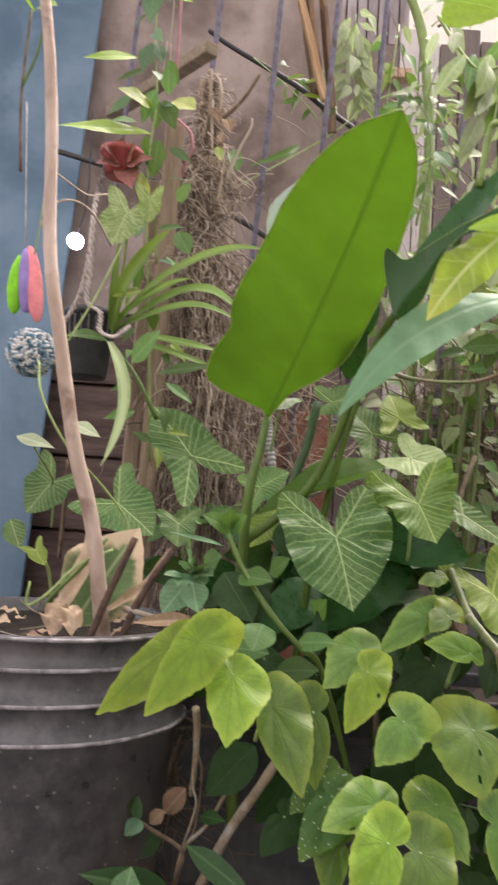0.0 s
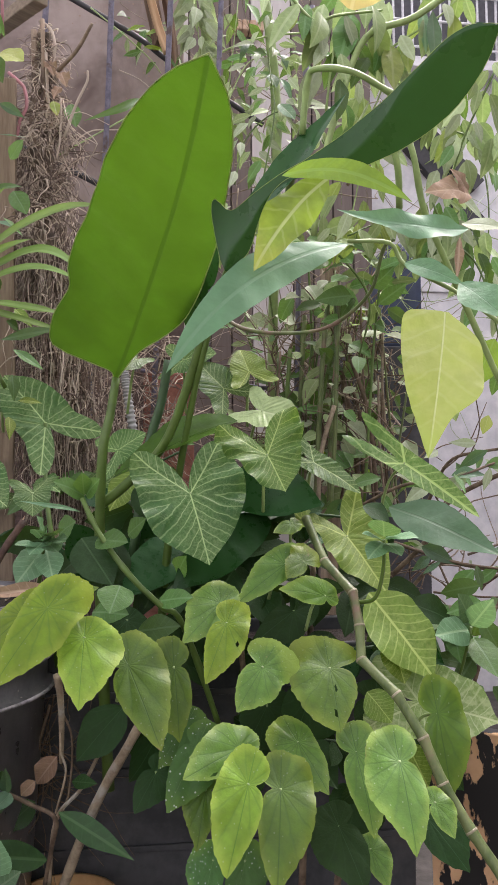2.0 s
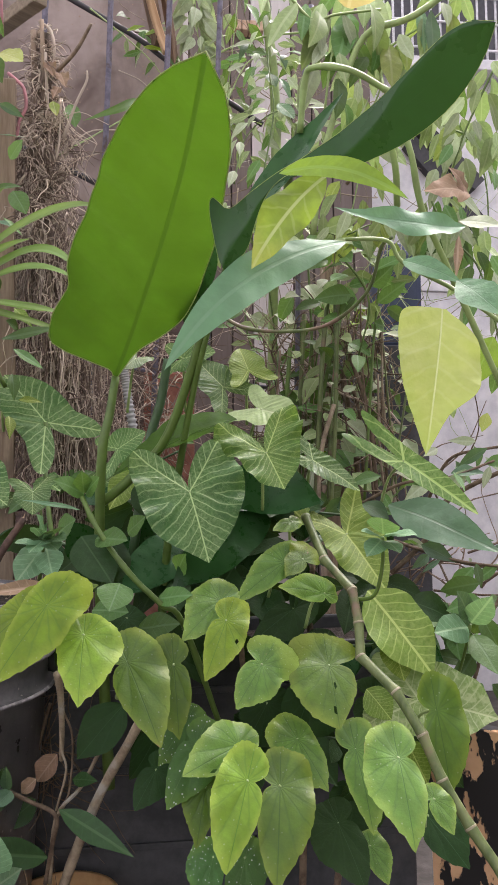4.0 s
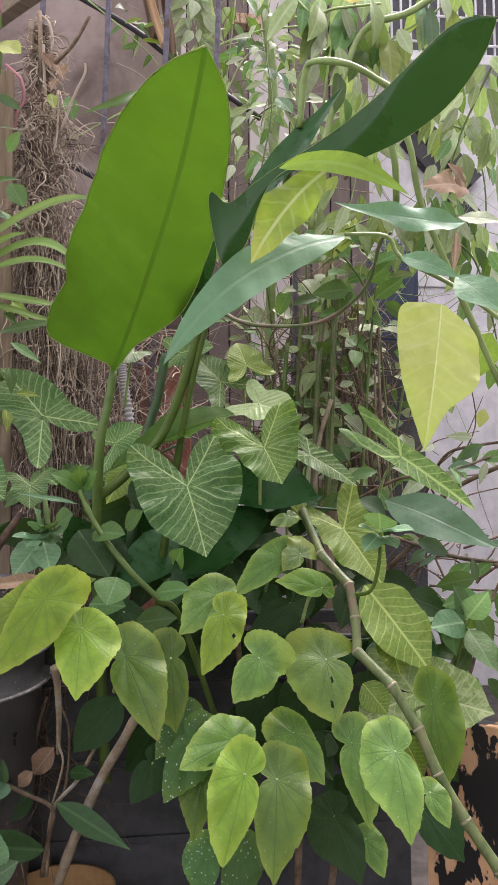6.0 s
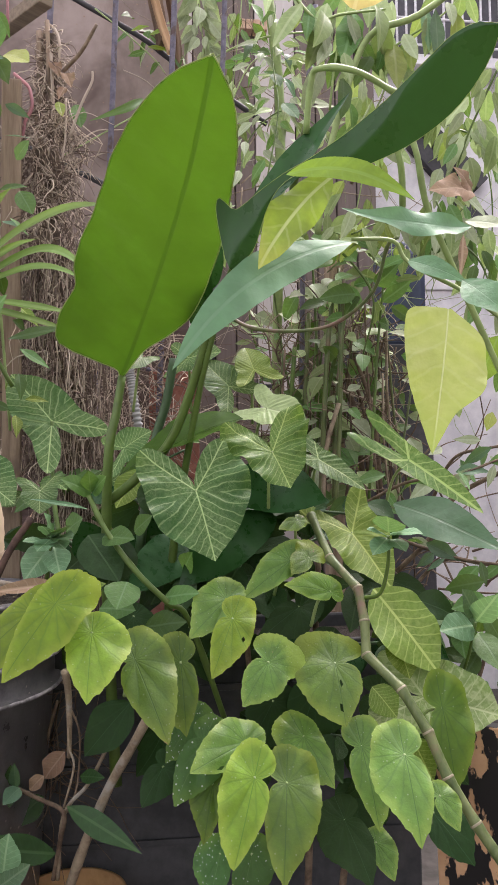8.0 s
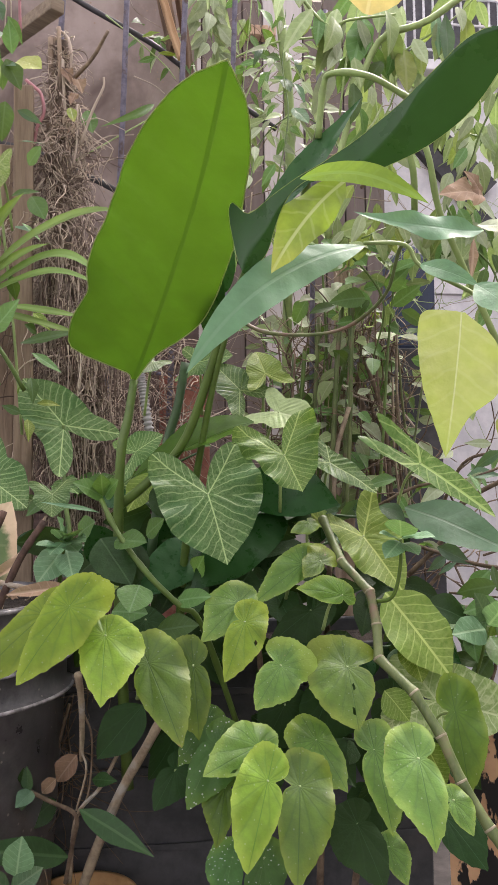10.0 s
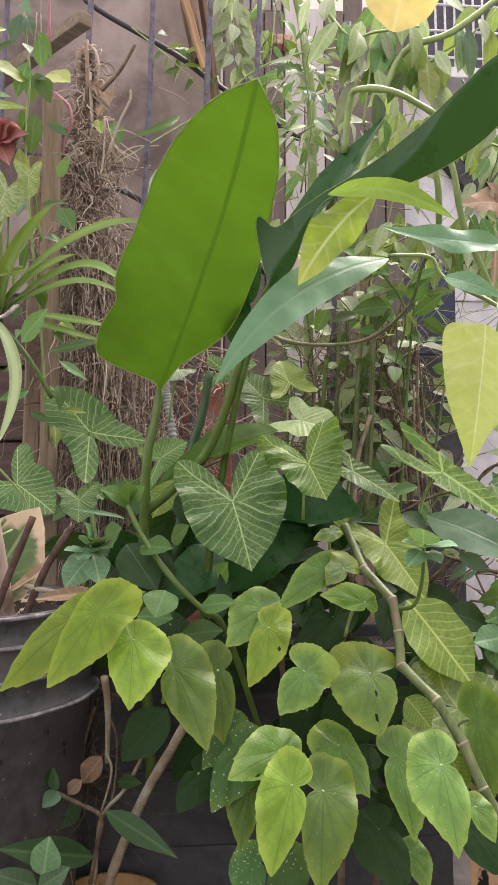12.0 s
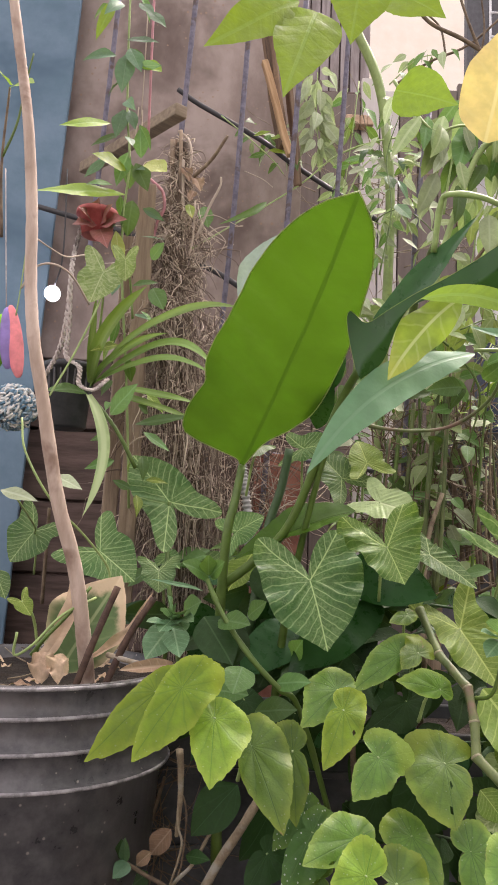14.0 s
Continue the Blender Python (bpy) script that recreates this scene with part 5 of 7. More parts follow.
leaf(lance, "pale", "oval", (0.2419, 0.7350, 0.8733), (0.0647, 0.6400, 0.7317), 0.0428, bend=0.16, fold=0.0, sway=0.085, face=(-0.2, -1, 0.15), fine=2)
leaf(lance, "pale", "lance", (0.3460, 0.6930, 0.8785), (0.2098, 0.6490, 0.8755), 0.0297, bend=0.15, face=(0, -1, 0.4), wave=0.3, fold=0.2, sway=-0.08)
# separate lime blade stands in for the sunlit half of the dark folded leaf
leaf(lance, "lime", "oval", (0.1543, 0.6000, 0.8829), (0.2461, 0.5600, 0.8499), 0.0207, bend=0.25, face=(0, -1, 0.05), fold=0.2, sway=-0.1)
leaf(lance, "yellow", "spade", (0.3020, 0.6430, 0.7874), (0.2809, 0.6340, 0.6617), 0.0750, bend=0.06, face=(-0.1, -1, 0.35), wave=0.14, fold=0.22, cup=0.3, fine=2)
leaf(lance, "sage", "oval", (0.3005, 0.6400, 0.7090), (0.3057, 0.6340, 0.6926), 0.0118, fold=0.4)
leaf(lance, "turning", "oval", (0.2049, 0.6560, 0.9059), (0.1422, 0.6800, 0.8282), 0.0410, bend=0.15, face=(-0.2, -1, 0.1), wave=0.3, sway=0.05, fine=2)
leaf(lance, "pale", "lance", (0.306, 0.759, 0.864), (0.351, 0.715, 0.830), 0.0255, bend=.3, face=(0,-1,.15))
leaf(lance, "pale", "lance", (0.338, 0.697, 0.828), (0.364, 0.656, 0.785), 0.0384, bend=.15, face=(0,-1,.1))
leaf(lance, "grey", "lance", (0.348, 0.712, 0.890), (0.382, 0.688, 0.878), 0.0213)
leaf(lance, "gold", "broad", (0.233, 0.676, 1.071), (0.271, 0.693, 1.228), 0.0728, bend=.1, wave=.1)
leaf(lance, "lime", "broad", (0.049, 0.517, 1.082), (0.024, 0.490, 0.991), 0.0512, face=(0,-1,-.1))
leaf(lance, "lime", "lance", (0.035, 0.516, 1.090), (-0.036, 0.486, 1.025), 0.0341, face=(0,-1,-.2))
leaf(lance, "lime", "broad", (0.088, 0.548, 1.139), (0.079, 0.538, 1.070), 0.0508, face=(0,-1,-.1))
leaf(lance, "lime", "broad", (0.128, 0.597, 1.071), (0.179, 0.579, 1.049), 0.0539, face=(0,-1,0))
leaf(lance, "lime", "broad", (0.119, 0.585, 1.159), (0.165, 0.569, 1.122), 0.0490, face=(0,-1,0))
stem(lance, "stem", "stalk_pale", [(0.154, 1.359, 1.813), (0.193, 1.382, 1.722), (0.254, 1.407, 1.609), (0.282, 1.434, 1.482), (0.297, 1.469, 1.307), (0.294, 1.530, 0.879), (0.299, 1.579, 0.541)], 0.0094, 0.0102)
stem(lance, "stem", "stalk_pale", [(0.196, 0.724, 0.975), (0.199, 0.711, 1.019), (0.205, 0.700, 1.027), (0.232, 0.677, 1.014), (0.265, 0.684, 1.003), (0.289, 0.692, 0.994)], 0.0032, 0.0026, knots=3)
stem(lance, "stem", "cane", [(0.199, 0.733, 0.988), (0.199, 0.764, 0.977), (0.199, 0.806, 0.958), (0.200, 0.869, 0.924), (0.192, 0.953, 0.881)], 0.0038, 0.0049, knots=4)
stem(lance, "stem", "stalk_pale", [(0.279, 0.714, 0.975), (0.290, 0.725, 0.946), (0.301, 0.756, 0.919)], 0.0032, 0.0034)
stem(lance, "stem", "stalk_pale", [(0.289, 0.703, 0.978), (0.299, 0.704, 0.949), (0.315, 0.725, 0.908), (0.347, 0.754, 0.867), (0.431, 0.803, 0.736)], 0.0029, 0.0033, knots=4)
stem(lance, "stem", "cane", [(0.296, 0.759, 0.888), (0.291, 0.780, 0.884), (0.283, 0.803, 0.845), (0.256, 0.839, 0.820), (0.221, 0.864, 0.813), (0.167, 0.900, 0.822), (0.134, 0.932, 0.847)], 0.0017, 0.0024, knots=3)
stem(lance, "stem", "stalk_pale", [(0.245, 0.745, 0.880), (0.291, 0.759, 0.884), (0.307, 0.759, 0.862), (0.353, 0.735, 0.828), (0.400, 0.732, 0.794)], 0.0022, 0.0022)

# ---- spider plant in hanging pot ----
hang = thing("hanging_pot", "black hanging pot held by a knotted cotton rope", "pot", (-0.241, 1.145, 0.829))
under(hang, "body", mesh_of("body", *lathe([(0.027, -0.0986), (0.030, -0.0956), (0.036, -0.01), (0.039, -0.01), (0.039, 0.0), (0.034, 0.0), (0.032, -0.02)], 32), "trough"), Matrix.Translation((-0.252, 1.137, 0.9350)))
def braid(parent, pts, r):
    """Two strands twisted round each other."""
    line = spline(pts, 18 * (len(pts) - 1))
    for s in (0, math.pi):
        q = [p + np.array((math.cos(i * 0.9 + s), 0.6 * math.sin(i * 0.9 + s), math.sin(i * 0.9 + s) * 0.5)) * r * 0.9 for i, p in enumerate(line)]
        under(parent, "rope", mesh_of("rope", *tube(q, r * 0.75, sides=6, smooth=False), "rope"))
braid(hang, [(-0.239, 1.098, 1.159), (-0.246, 1.078, 1.088), (-0.243, 1.055, 1.037), (-0.246, 1.062, 0.989), (-0.255, 1.069, 0.940), (-0.273, 1.075, 0.903)], 0.0026)
braid(hang, [(-0.239, 1.098, 1.159), (-0.246, 1.078, 1.088), (-0.243, 1.055, 1.037), (-0.240, 1.054, 0.970), (-0.242, 1.060, 0.930), (-0.221, 1.052, 0.913), (-0.218, 1.045, 0.887), (-0.198, 1.046, 0.880), (-0.181, 1.053, 0.897)], 0.0026)
spider = thing("spider_plant", "spider plant with long arching strap leaves in a hanging pot", "plant", (-0.227, 1.135, 0.898))
for k in range(22):
    a = k * math.pi / 11
    under(hang, "rib", mesh_of("rib", *tube([(0.0365 * math.cos(a), 0.0365 * math.sin(a), -0.012), (0.0335 * math.cos(a), 0.0335 * math.sin(a), -0.0493)], 0.0016, sides=5), "black"), Matrix.Translation((-0.252, 1.137, 0.9350)))
leaf(spider, "strap", "strap", (-0.213, 1.114, 0.901), (0.006, 0.918, 0.966), 0.0169, bend=.1, fold=.4, sway=-.17, face=(0,-1,.4))
leaf(spider, "strap", "strap", (-0.212, 1.114, 0.899), (-0.026, 0.949, 0.894), 0.0171, bend=.1, fold=.4, sway=-.24, face=(0,-1,.4))
leaf(spider, "strap", "strap", (-0.215, 1.115, 0.897), (-0.030, 0.980, 0.894), 0.0123, bend=.1, fold=.4, sway=-.16, face=(0,-1,.4))
leaf(spider, "strap", "strap", (-0.215, 1.114, 0.902), (-0.127, 1.014, 1.024), 0.0228, bend=.1, fold=.4, sway=-.1, face=(0,-1,.3))
leaf(spider, "strap", "strap", (-0.215, 1.114, 0.902), (-0.095, 1.022, 0.960), 0.0139, bend=.1, fold=.4, sway=-.1, face=(0,-1,.3))
leaf(spider, "strap", "strap", (-0.217, 1.113, 0.906), (-0.207, 1.066, 1.021), 0.0116, bend=.05, fold=.3)
leaf(spider, "small", "strap", (-0.215, 1.076, 0.882), (-0.256, 1.018, 0.870), 0.0252, bend=.2, fold=.2)
leaf(spider, "sage", "strap", (-0.2060, 1.0580, 0.8748), (-0.1888, 0.9800, 0.6992), 0.0165, bend=0.1, fold=0.3, sway=-0.13)
leaf(spider, "strap", "strap", (-0.148, 1.054, 0.885), (-0.052, 1.015, 0.862), 0.0122, bend=.1)
leaf(spider, "strap", "strap", (-0.160, 1.056, 0.876), (-0.053, 1.018, 0.839), 0.0110, bend=.1)
leaf(spider, "small", "lance", (-0.171, 1.040, 0.845), (-0.132, 1.014, 0.885), 0.0341, bend=.1)
leaf(spider, "small", "lance", (-0.136, 1.041, 0.833), (-0.054, 0.998, 0.840), 0.0184, bend=.1)
stem(spider, "runner", "stalk", [(-0.209, 1.087, 0.880), (-0.167, 1.073, 0.830), (-0.136, 1.080, 0.776)], 0.0025, 0.0032)

# ---- ornament and glowing sphere ----
orn = thing("felt_ornament", "hanging ornament of green, purple and pink felt pads", "ornament", (-0.317, 1.022, 0.939))
def pad(mat, a, b, w, th):
    a, b = Vector(a), Vector(b)
    bm = bmesh.new()
    bmesh.ops.create_uvsphere(bm, u_segments=20, v_segments=14, radius=0.5)
    for v in bm.verts:
        v.co.x += 0.25 * (v.co.z ** 2) * 0.6
        v.co = Vector((v.co.x * w, v.co.y * th, v.co.z * (b - a).length)) * (1 + 0.05 * noise.noise(v.co * 5))
    under(orn, "felt_pad", from_bm("felt_pad", bm, mat, True), Matrix.Translation((a + b) / 2) @ (a - b).to_track_quat("Z", "Y").to_matrix().to_4x4())
pad("felt_green", (-0.325, 1.018, 0.974), (-0.331, 1.026, 0.896), 0.024, 0.02)
pad("felt_purple", (-0.318, 1.017, 0.984), (-0.314, 1.026, 0.898), 0.022, 0.024)
pad("felt_pink", (-0.314, 1.017, 0.987), (-0.298, 1.028, 0.887), 0.018, 0.024)
stem(orn, "string", "rope", [(-0.335, 1.007, 1.181), (-0.320, 1.017, 0.984)], 0.0008, 0.0007)
pom = thing("yarn_ball", "crocheted blue-grey and white yarn ball", "ornament", (-0.302, 1.032, 0.847))
rng = random.Random(4)
tufts = []
ball_r = 0.0313
for i in range(900):
    d = Vector((rng.gauss(0, 1), rng.gauss(0, 1), rng.gauss(0, 1))).normalized()
    t = d.orthogonal().normalized()
    t.rotate(Matrix.Rotation(rng.uniform(-0.7, 0.7), 3, d))
    r = ball_r * rng.uniform(0.86, 1.0)
    w = rng.uniform(0.10, 0.22)
    tufts.append(tube([(d - t * w) * r * 0.93, d * r * 1.05, (d + t * w) * r * 0.93], 0.0019, 0.0016, 4, 5))
under(pom, "yarn", mesh_of("yarn", *joined(tufts), "yarn"), Matrix.Translation((-0.302, 1.032, 0.847)))
# a bright white spot, built as an added glowing sphere on a cord
lamp = thing("hanging_glow", "small glowing white sphere on a hanging cord", "lamp", (-0.341, 1.359, 1.118))
bm = bmesh.new()
bmesh.ops.create_uvsphere(bm, u_segments=20, v_segments=14, radius=0.0144)
under(lamp, "glow_sphere", from_bm("glow_sphere", bm, "glow", True), Matrix.Translation((-0.341, 1.359, 1.118)))
stem(lamp, "cord", "pipe", [(-0.338, 1.357, 1.130), (-0.327, 1.358, 1.194), (-0.335, 1.373, 1.367)], 0.0015, 0.0016)
hangred = thing("red_pot", "faded red plastic pot hanging on the wall", "pot", (-0.229, 1.151, 1.137))
under(hangred, "body", mesh_of("body", *lathe([(0.020, -0.03), (0.022, -0.03), (0.028, 0.0), (0.031, 0.0), (0.031, 0.008), (0.026, 0.008), (0.024, 0.0)], 32), "red_pot"), Matrix.Translation((-0.220, 1.098, 1.156)))

leaf(hangred, "red", "broad", (-0.222, 1.080, 1.141), (-0.240, 1.049, 1.149), 0.0331, wave=.15)
leaf(hangred, "red", "broad", (-0.220, 1.080, 1.139), (-0.247, 1.053, 1.123), 0.0281, wave=.15)
leaf(hangred, "red", "broad", (-0.211, 1.080, 1.142), (-0.191, 1.056, 1.159), 0.0366, wave=.15)
leaf(hangred, "red", "broad", (-0.208, 1.080, 1.137), (-0.167, 1.049, 1.134), 0.0331, wave=.15)
leaf(hangred, "red", "broad", (-0.220, 1.088, 1.151), (-0.213, 1.065, 1.172), 0.0302, wave=.15)
leaf(hangred, "red", "broad", (-0.213, 1.081, 1.133), (-0.194, 1.056, 1.091), 0.0331, wave=.15)

# ---- dry root column ----
roots = thing("dry_root_column", "hanging mass of dry brown tangled roots and stems", "dry plant", (-0.0883, 1.2719, 0.0))
col = [(-0.110, 1.241, 1.358), (-0.111, 1.239, 1.237), (-0.112, 1.237, 1.118), (-0.108, 1.245, 0.986), (-0.087, 1.252, 0.845), (-0.075, 1.270, 0.713), (-0.064, 1.301, 0.525)]
under(roots, "core", mesh_of("core", *tube(col, 0.008, 0.034, 60, 14, rough=0.9), "core"))
rng = random.Random(8)
strands = []
line = spline(col, 60)
for i in range(4600):
    k = min(59, int(rng.random() ** 0.8 * 60))
    p = line[k]
    lump = 1 + 0.3 * math.sin(k * 0.55) + 0.2 * math.sin(k * 1.3)
    wide = (0.006 + 0.044 * min(1.0, (k / 18) ** 1.4) + 0.026 * (k / 60)) * lump
    a = rng.random() * 6.283
    q = p + np.array((math.cos(a) * wide * rng.uniform(0.3, 1.1), math.sin(a) * wide * 0.8, 0))
    pts = [q]
    loose = rng.random()
    straight = k > 26 and loose < 0.45
    d = np.array((rng.gauss(0, 0.2 if straight else 0.6), rng.gauss(0, 0.3), -1 if loose < 0.7 else 0.6))
    step_len = rng.uniform(0.014, 0.03) if straight else rng.uniform(0.006, 0.013) if loose < 0.85 or k < 12 else rng.uniform(0.014, 0.034)
    for s in range(rng.randint(2, 6)):
        turn = 0.18 if straight else 0.8
        d = d + np.array((rng.gauss(0, turn), rng.gauss(0, turn * 0.7), rng.gauss(-0.3 - 0.01 * k, turn * 0.5)))
        d = d / np.linalg.norm(d)
        q = q + d * step_len
        pts.append(q)
    strands.append(tube(pts, rng.uniform(0.0004, 0.0011) * (1.6 if loose > 0.92 else 1.0), 0.0005, 2 * (len(pts) - 1), 4))
tagged(under(roots, "fibres", mesh_of("fibres", *joined(strands), "fibre")), kind="stuff")
stem(roots, "dry_stem", "wood", [(-0.119, 1.238, 1.118), (-0.121, 1.230, 1.232), (-0.127, 1.242, 1.365)], 0.0062, 0.0054, rough=.15, n=12)
stem(roots, "dry_stem", "wood", [(-0.107, 1.221, 1.192), (-0.110, 1.224, 1.302), (-0.113, 1.230, 1.377)], 0.0035, 0.0036)
stem(roots, "dry_stem", "fibre", [(-0.096, 1.211, 1.170), (-0.102, 1.217, 1.244), (-0.106, 1.223, 1.320)], 0.0026, 0.0026)
stem(roots, "dry_stem", "fibre", [(-0.074, 1.188, 1.170), (-0.056, 1.183, 1.220), (-0.040, 1.179, 1.254), (-0.039, 1.177, 1.270)], 0.0026, 0.0017)
stem(roots, "dry_stem", "fibre", [(-0.086, 1.192, 1.136), (-0.080, 1.189, 1.170), (-0.080, 1.195, 1.234)], 0.0017, 0.0017)
leaf(roots, "dry", "oval", (-0.103, 1.223, 1.306), (-0.091, 1.204, 1.272), 0.0192, wave=.3, fold=.5)
leaf(roots, "dry", "oval", (-0.081, 1.202, 1.278), (-0.071, 1.183, 1.246), 0.0206, wave=.3, fold=.5)
leaf(roots, "dry", "lance", (-0.083, 1.204, 1.256), (-0.090, 1.186, 1.228), 0.0155, wave=.3, fold=.5)
leaf(roots, "turning", "oval", (-0.090, 1.187, 1.225), (-0.082, 1.168, 1.193), 0.0152, wave=.1)
leaf(roots, "small", "oval", (-0.066, 1.204, 1.230), (-0.056, 1.185, 1.185), 0.0258, wave=.1)
stem(roots, "dry_stem", "wood", [(-0.085, 1.202, 1.281), (-0.055, 1.177, 1.301), (-0.031, 1.152, 1.329)], 0.0035, 0.0025)
stem(roots, "dry_stem", "wood", [(-0.128, 1.234, 1.197), (-0.125, 1.238, 1.281), (-0.119, 1.251, 1.372)], 0.0053, 0.0036)
stem(roots, "dry_stem", "fibre", [(-0.119, 1.250, 1.386), (-0.100, 1.229, 1.361), (-0.092, 1.220, 1.328), (-0.096, 1.223, 1.302)], 0.0027, 0.0022)

# ---- lower clutter ----
board = thing("peeling_board", "black painted board with paint peeling to bare wood", "board", (0.4156, 0.8474, 0.0))
bm, m = bar_between((0.4521, 0.9393, 0.0), (0.441, 0.928, 0.352), 0.12, 0.02)
under(board, "plank", from_bm("plank", bm, "peel"), m)
tpot = thing("terracotta_pot", "round ochre terracotta flower pot with soil", "pot", (-0.0460, 0.9696, 0.0))
tz = 0.1684
under(tpot, "body", mesh_of("body", *lathe([(0.042, 0.0), (0.044, 0.0), (0.056, tz - 0.025), (0.062, tz - 0.025), (0.064, tz), (0.058, tz), (0.054, tz - 0.02)], 40), "terracotta"), spot(tpot))
low = thing("trailing_plant", "smooth-leaved trailing plant with dry brown leaves", "plant", (-0.0566, 0.9504, tz - 0.02))
leaf(low, "deep_shade", "oval", (-0.054, 0.880, 0.252), (-0.147, 0.840, 0.281), 0.0312, bend=.15, fold=.2)
leaf(low, "mint", "oval", (-0.099, 0.830, 0.257), (-0.092, 0.820, 0.300), 0.0319, bend=.1)
leaf(low, "mint", "oval", (-0.104, 0.830, 0.244), (-0.071, 0.820, 0.269), 0.0224, bend=.1)
leaf(low, "mint", "oval", (-0.105, 0.830, 0.246), (-0.146, 0.810, 0.271), 0.0246, bend=.15)
leaf(low, "dull", "oval", (-0.099, 0.900, 0.315), (-0.099, 0.890, 0.345), 0.0122, fold=.3)
leaf(low, "dull", "oval", (-0.095, 0.900, 0.315), (-0.109, 0.880, 0.305), 0.0186, fold=.3)
leaf(low, "deep_shade", "oval", (-0.076, 0.950, 0.287), (-0.110, 0.930, 0.262), 0.0290)
leaf(low, "deep_shade", "lance", (-0.042, 0.880, 0.300), (0.037, 0.832, 0.267), 0.0256, bend=.25)
leaf(low, "begonia_shade", "oval", (0.024, 0.926, 0.395), (-0.027, 0.915, 0.340), 0.0493, fold=.2)
leaf(low, "deep_shade", "lance", (-0.032, 0.918, 0.318), (-0.003, 0.893, 0.323), 0.0161)
leaf(low, "deep_shade", "oval", (-0.105, 0.906, 0.316), (-0.103, 0.894, 0.342), 0.0122)
leaf(low, "deep_shade", "oval", (-0.105, 0.906, 0.314), (-0.105, 0.898, 0.295), 0.0146)
leaf(low, "dry", "oval", (-0.051, 0.939, 0.339), (-0.074, 0.944, 0.308), 0.0256, fold=.5, wave=.15)
leaf(low, "dry", "oval", (-0.072, 0.922, 0.319), (-0.088, 0.925, 0.303), 0.0163, fold=.5, wave=.15)
stem(low, "twig", "twig", [(-0.102, 0.916, 0.310), (-0.076, 0.914, 0.297), (-0.048, 0.901, 0.286), (-0.053, 0.914, 0.251), (-0.062, 0.929, 0.203)], 0.0025, 0.0025)
stem(low, "twig", "twig", [(-0.046, 0.933, 0.410), (-0.045, 0.934, 0.391), (-0.034, 0.935, 0.359), (-0.037, 0.939, 0.301), (-0.046, 0.922, 0.278)], 0.0013, 0.0013)
stem(low, "twig", "stick", [(-0.005, 0.933, 0.339), (-0.024, 0.928, 0.305), (-0.049, 0.912, 0.279), (-0.057, 0.928, 0.203)], 0.0022, 0.0022)
stem(low, "root", "twig", [(-0.065, 0.988, 0.384), (-0.076, 0.992, 0.344), (-0.089, 0.997, 0.284)], 0.0020, 0.0020)
conduit = thing("corrugated_conduit", "grey corrugated plastic conduit", "conduit", (0.0275, 1.2065, 0.0))
cp = spline([(0.014, 1.221, 0.832), (0.020, 1.223, 0.788), (0.031, 1.227, 0.710), (0.035, 1.253, 0.615)], 130)
verts, faces = tube(cp, 0.0078, sides=10, smooth=False)
for i in range(len(cp)):
    for k in range(10):
        if i % 4 > 1:
            verts[i * 10 + k] = cp[i] + (verts[i * 10 + k] - cp[i]) * 0.74
under(conduit, "hose", mesh_of("hose", verts, faces, "conduit"))
solo("pier", from_bm("pier", box((0.4971, 1.66, 0), (0.6590, 1.86, 0.9526)), "pier"), "dark grey rendered low pier", "pier", kind="structure")
barrel = thing("blue_canister", "dark blue plastic canister on a low pier", "canister", (0.6211, 1.76, 0.9526))
bz = 1.1829 - 0.9526
under(barrel, "body", from_bm("body", box((-0.05, -0.05, 0), (0.05, 0.05, bz), 0.014), "blue_plastic"), spot(barrel))
under(barrel, "lid", mesh_of("lid", *lathe([(0.024, 0), (0.026, 0.002), (0.026, 0.02), (0.02, 0.024)], 20), "blue_plastic"), spot(barrel) @ Matrix.Translation((0.0, 0, bz)))
solo("brick", from_bm("brick", box((-0.045, -0.03, 0), (0.045, 0.03, 0.8502)), "brick"), "worn red brick pier", "brick", Matrix.Translation((0.0889, 1.4448, 0.0)))

# ---- planter box behind the begonia ----
tx0, tx1, ty0 = -0.1142, 0.4039, 1.0465
trough_z = 0.4359
trough = thing("planter_box", "long black plastic planter box full of soil", "planter", ((tx0 + tx1) / 2, ty0 + 0.1, 0))
for lo, hi in (((tx0, ty0, 0), (tx1, ty0 + 0.012, trough_z)), ((tx0, ty0 + 0.22, 0), (tx1, ty0 + 0.232, trough_z)), ((tx0, ty0 + 0.012, 0), (tx0 + 0.012, ty0 + 0.22, trough_z)), ((tx1 - 0.012, ty0 + 0.012, 0), (tx1, ty0 + 0.22, trough_z))):
    under(trough, "side_panel", from_bm("side_panel", box(lo, hi), "trough"))
for k in range(4):
    zz = trough_z * (0.2 + 0.22 * k)
    under(trough, "rib", from_bm("rib", box((tx0, ty0 - 0.005, zz), (tx1, ty0, zz + 0.008), 0.001), "trough"))
under(trough, "soil", from_bm("soil", box((tx0 + 0.012, ty0 + 0.012, 0.02), (tx1 - 0.012, ty0 + 0.22, trough_z - 0.02)), "soil"))

# ---- climbers and shrubs behind ----
climb = thing("climbing_vine", "thin climbing vine with bright and greyish leaves on a cord", "vine", (-0.1626, 1.1345, 0.0))
stem(climb, "cord", "pink_wire", [(-0.157, 1.099, 1.561), (-0.157, 1.112, 1.472), (-0.156, 1.137, 1.295)], 0.0022, 0.0022)
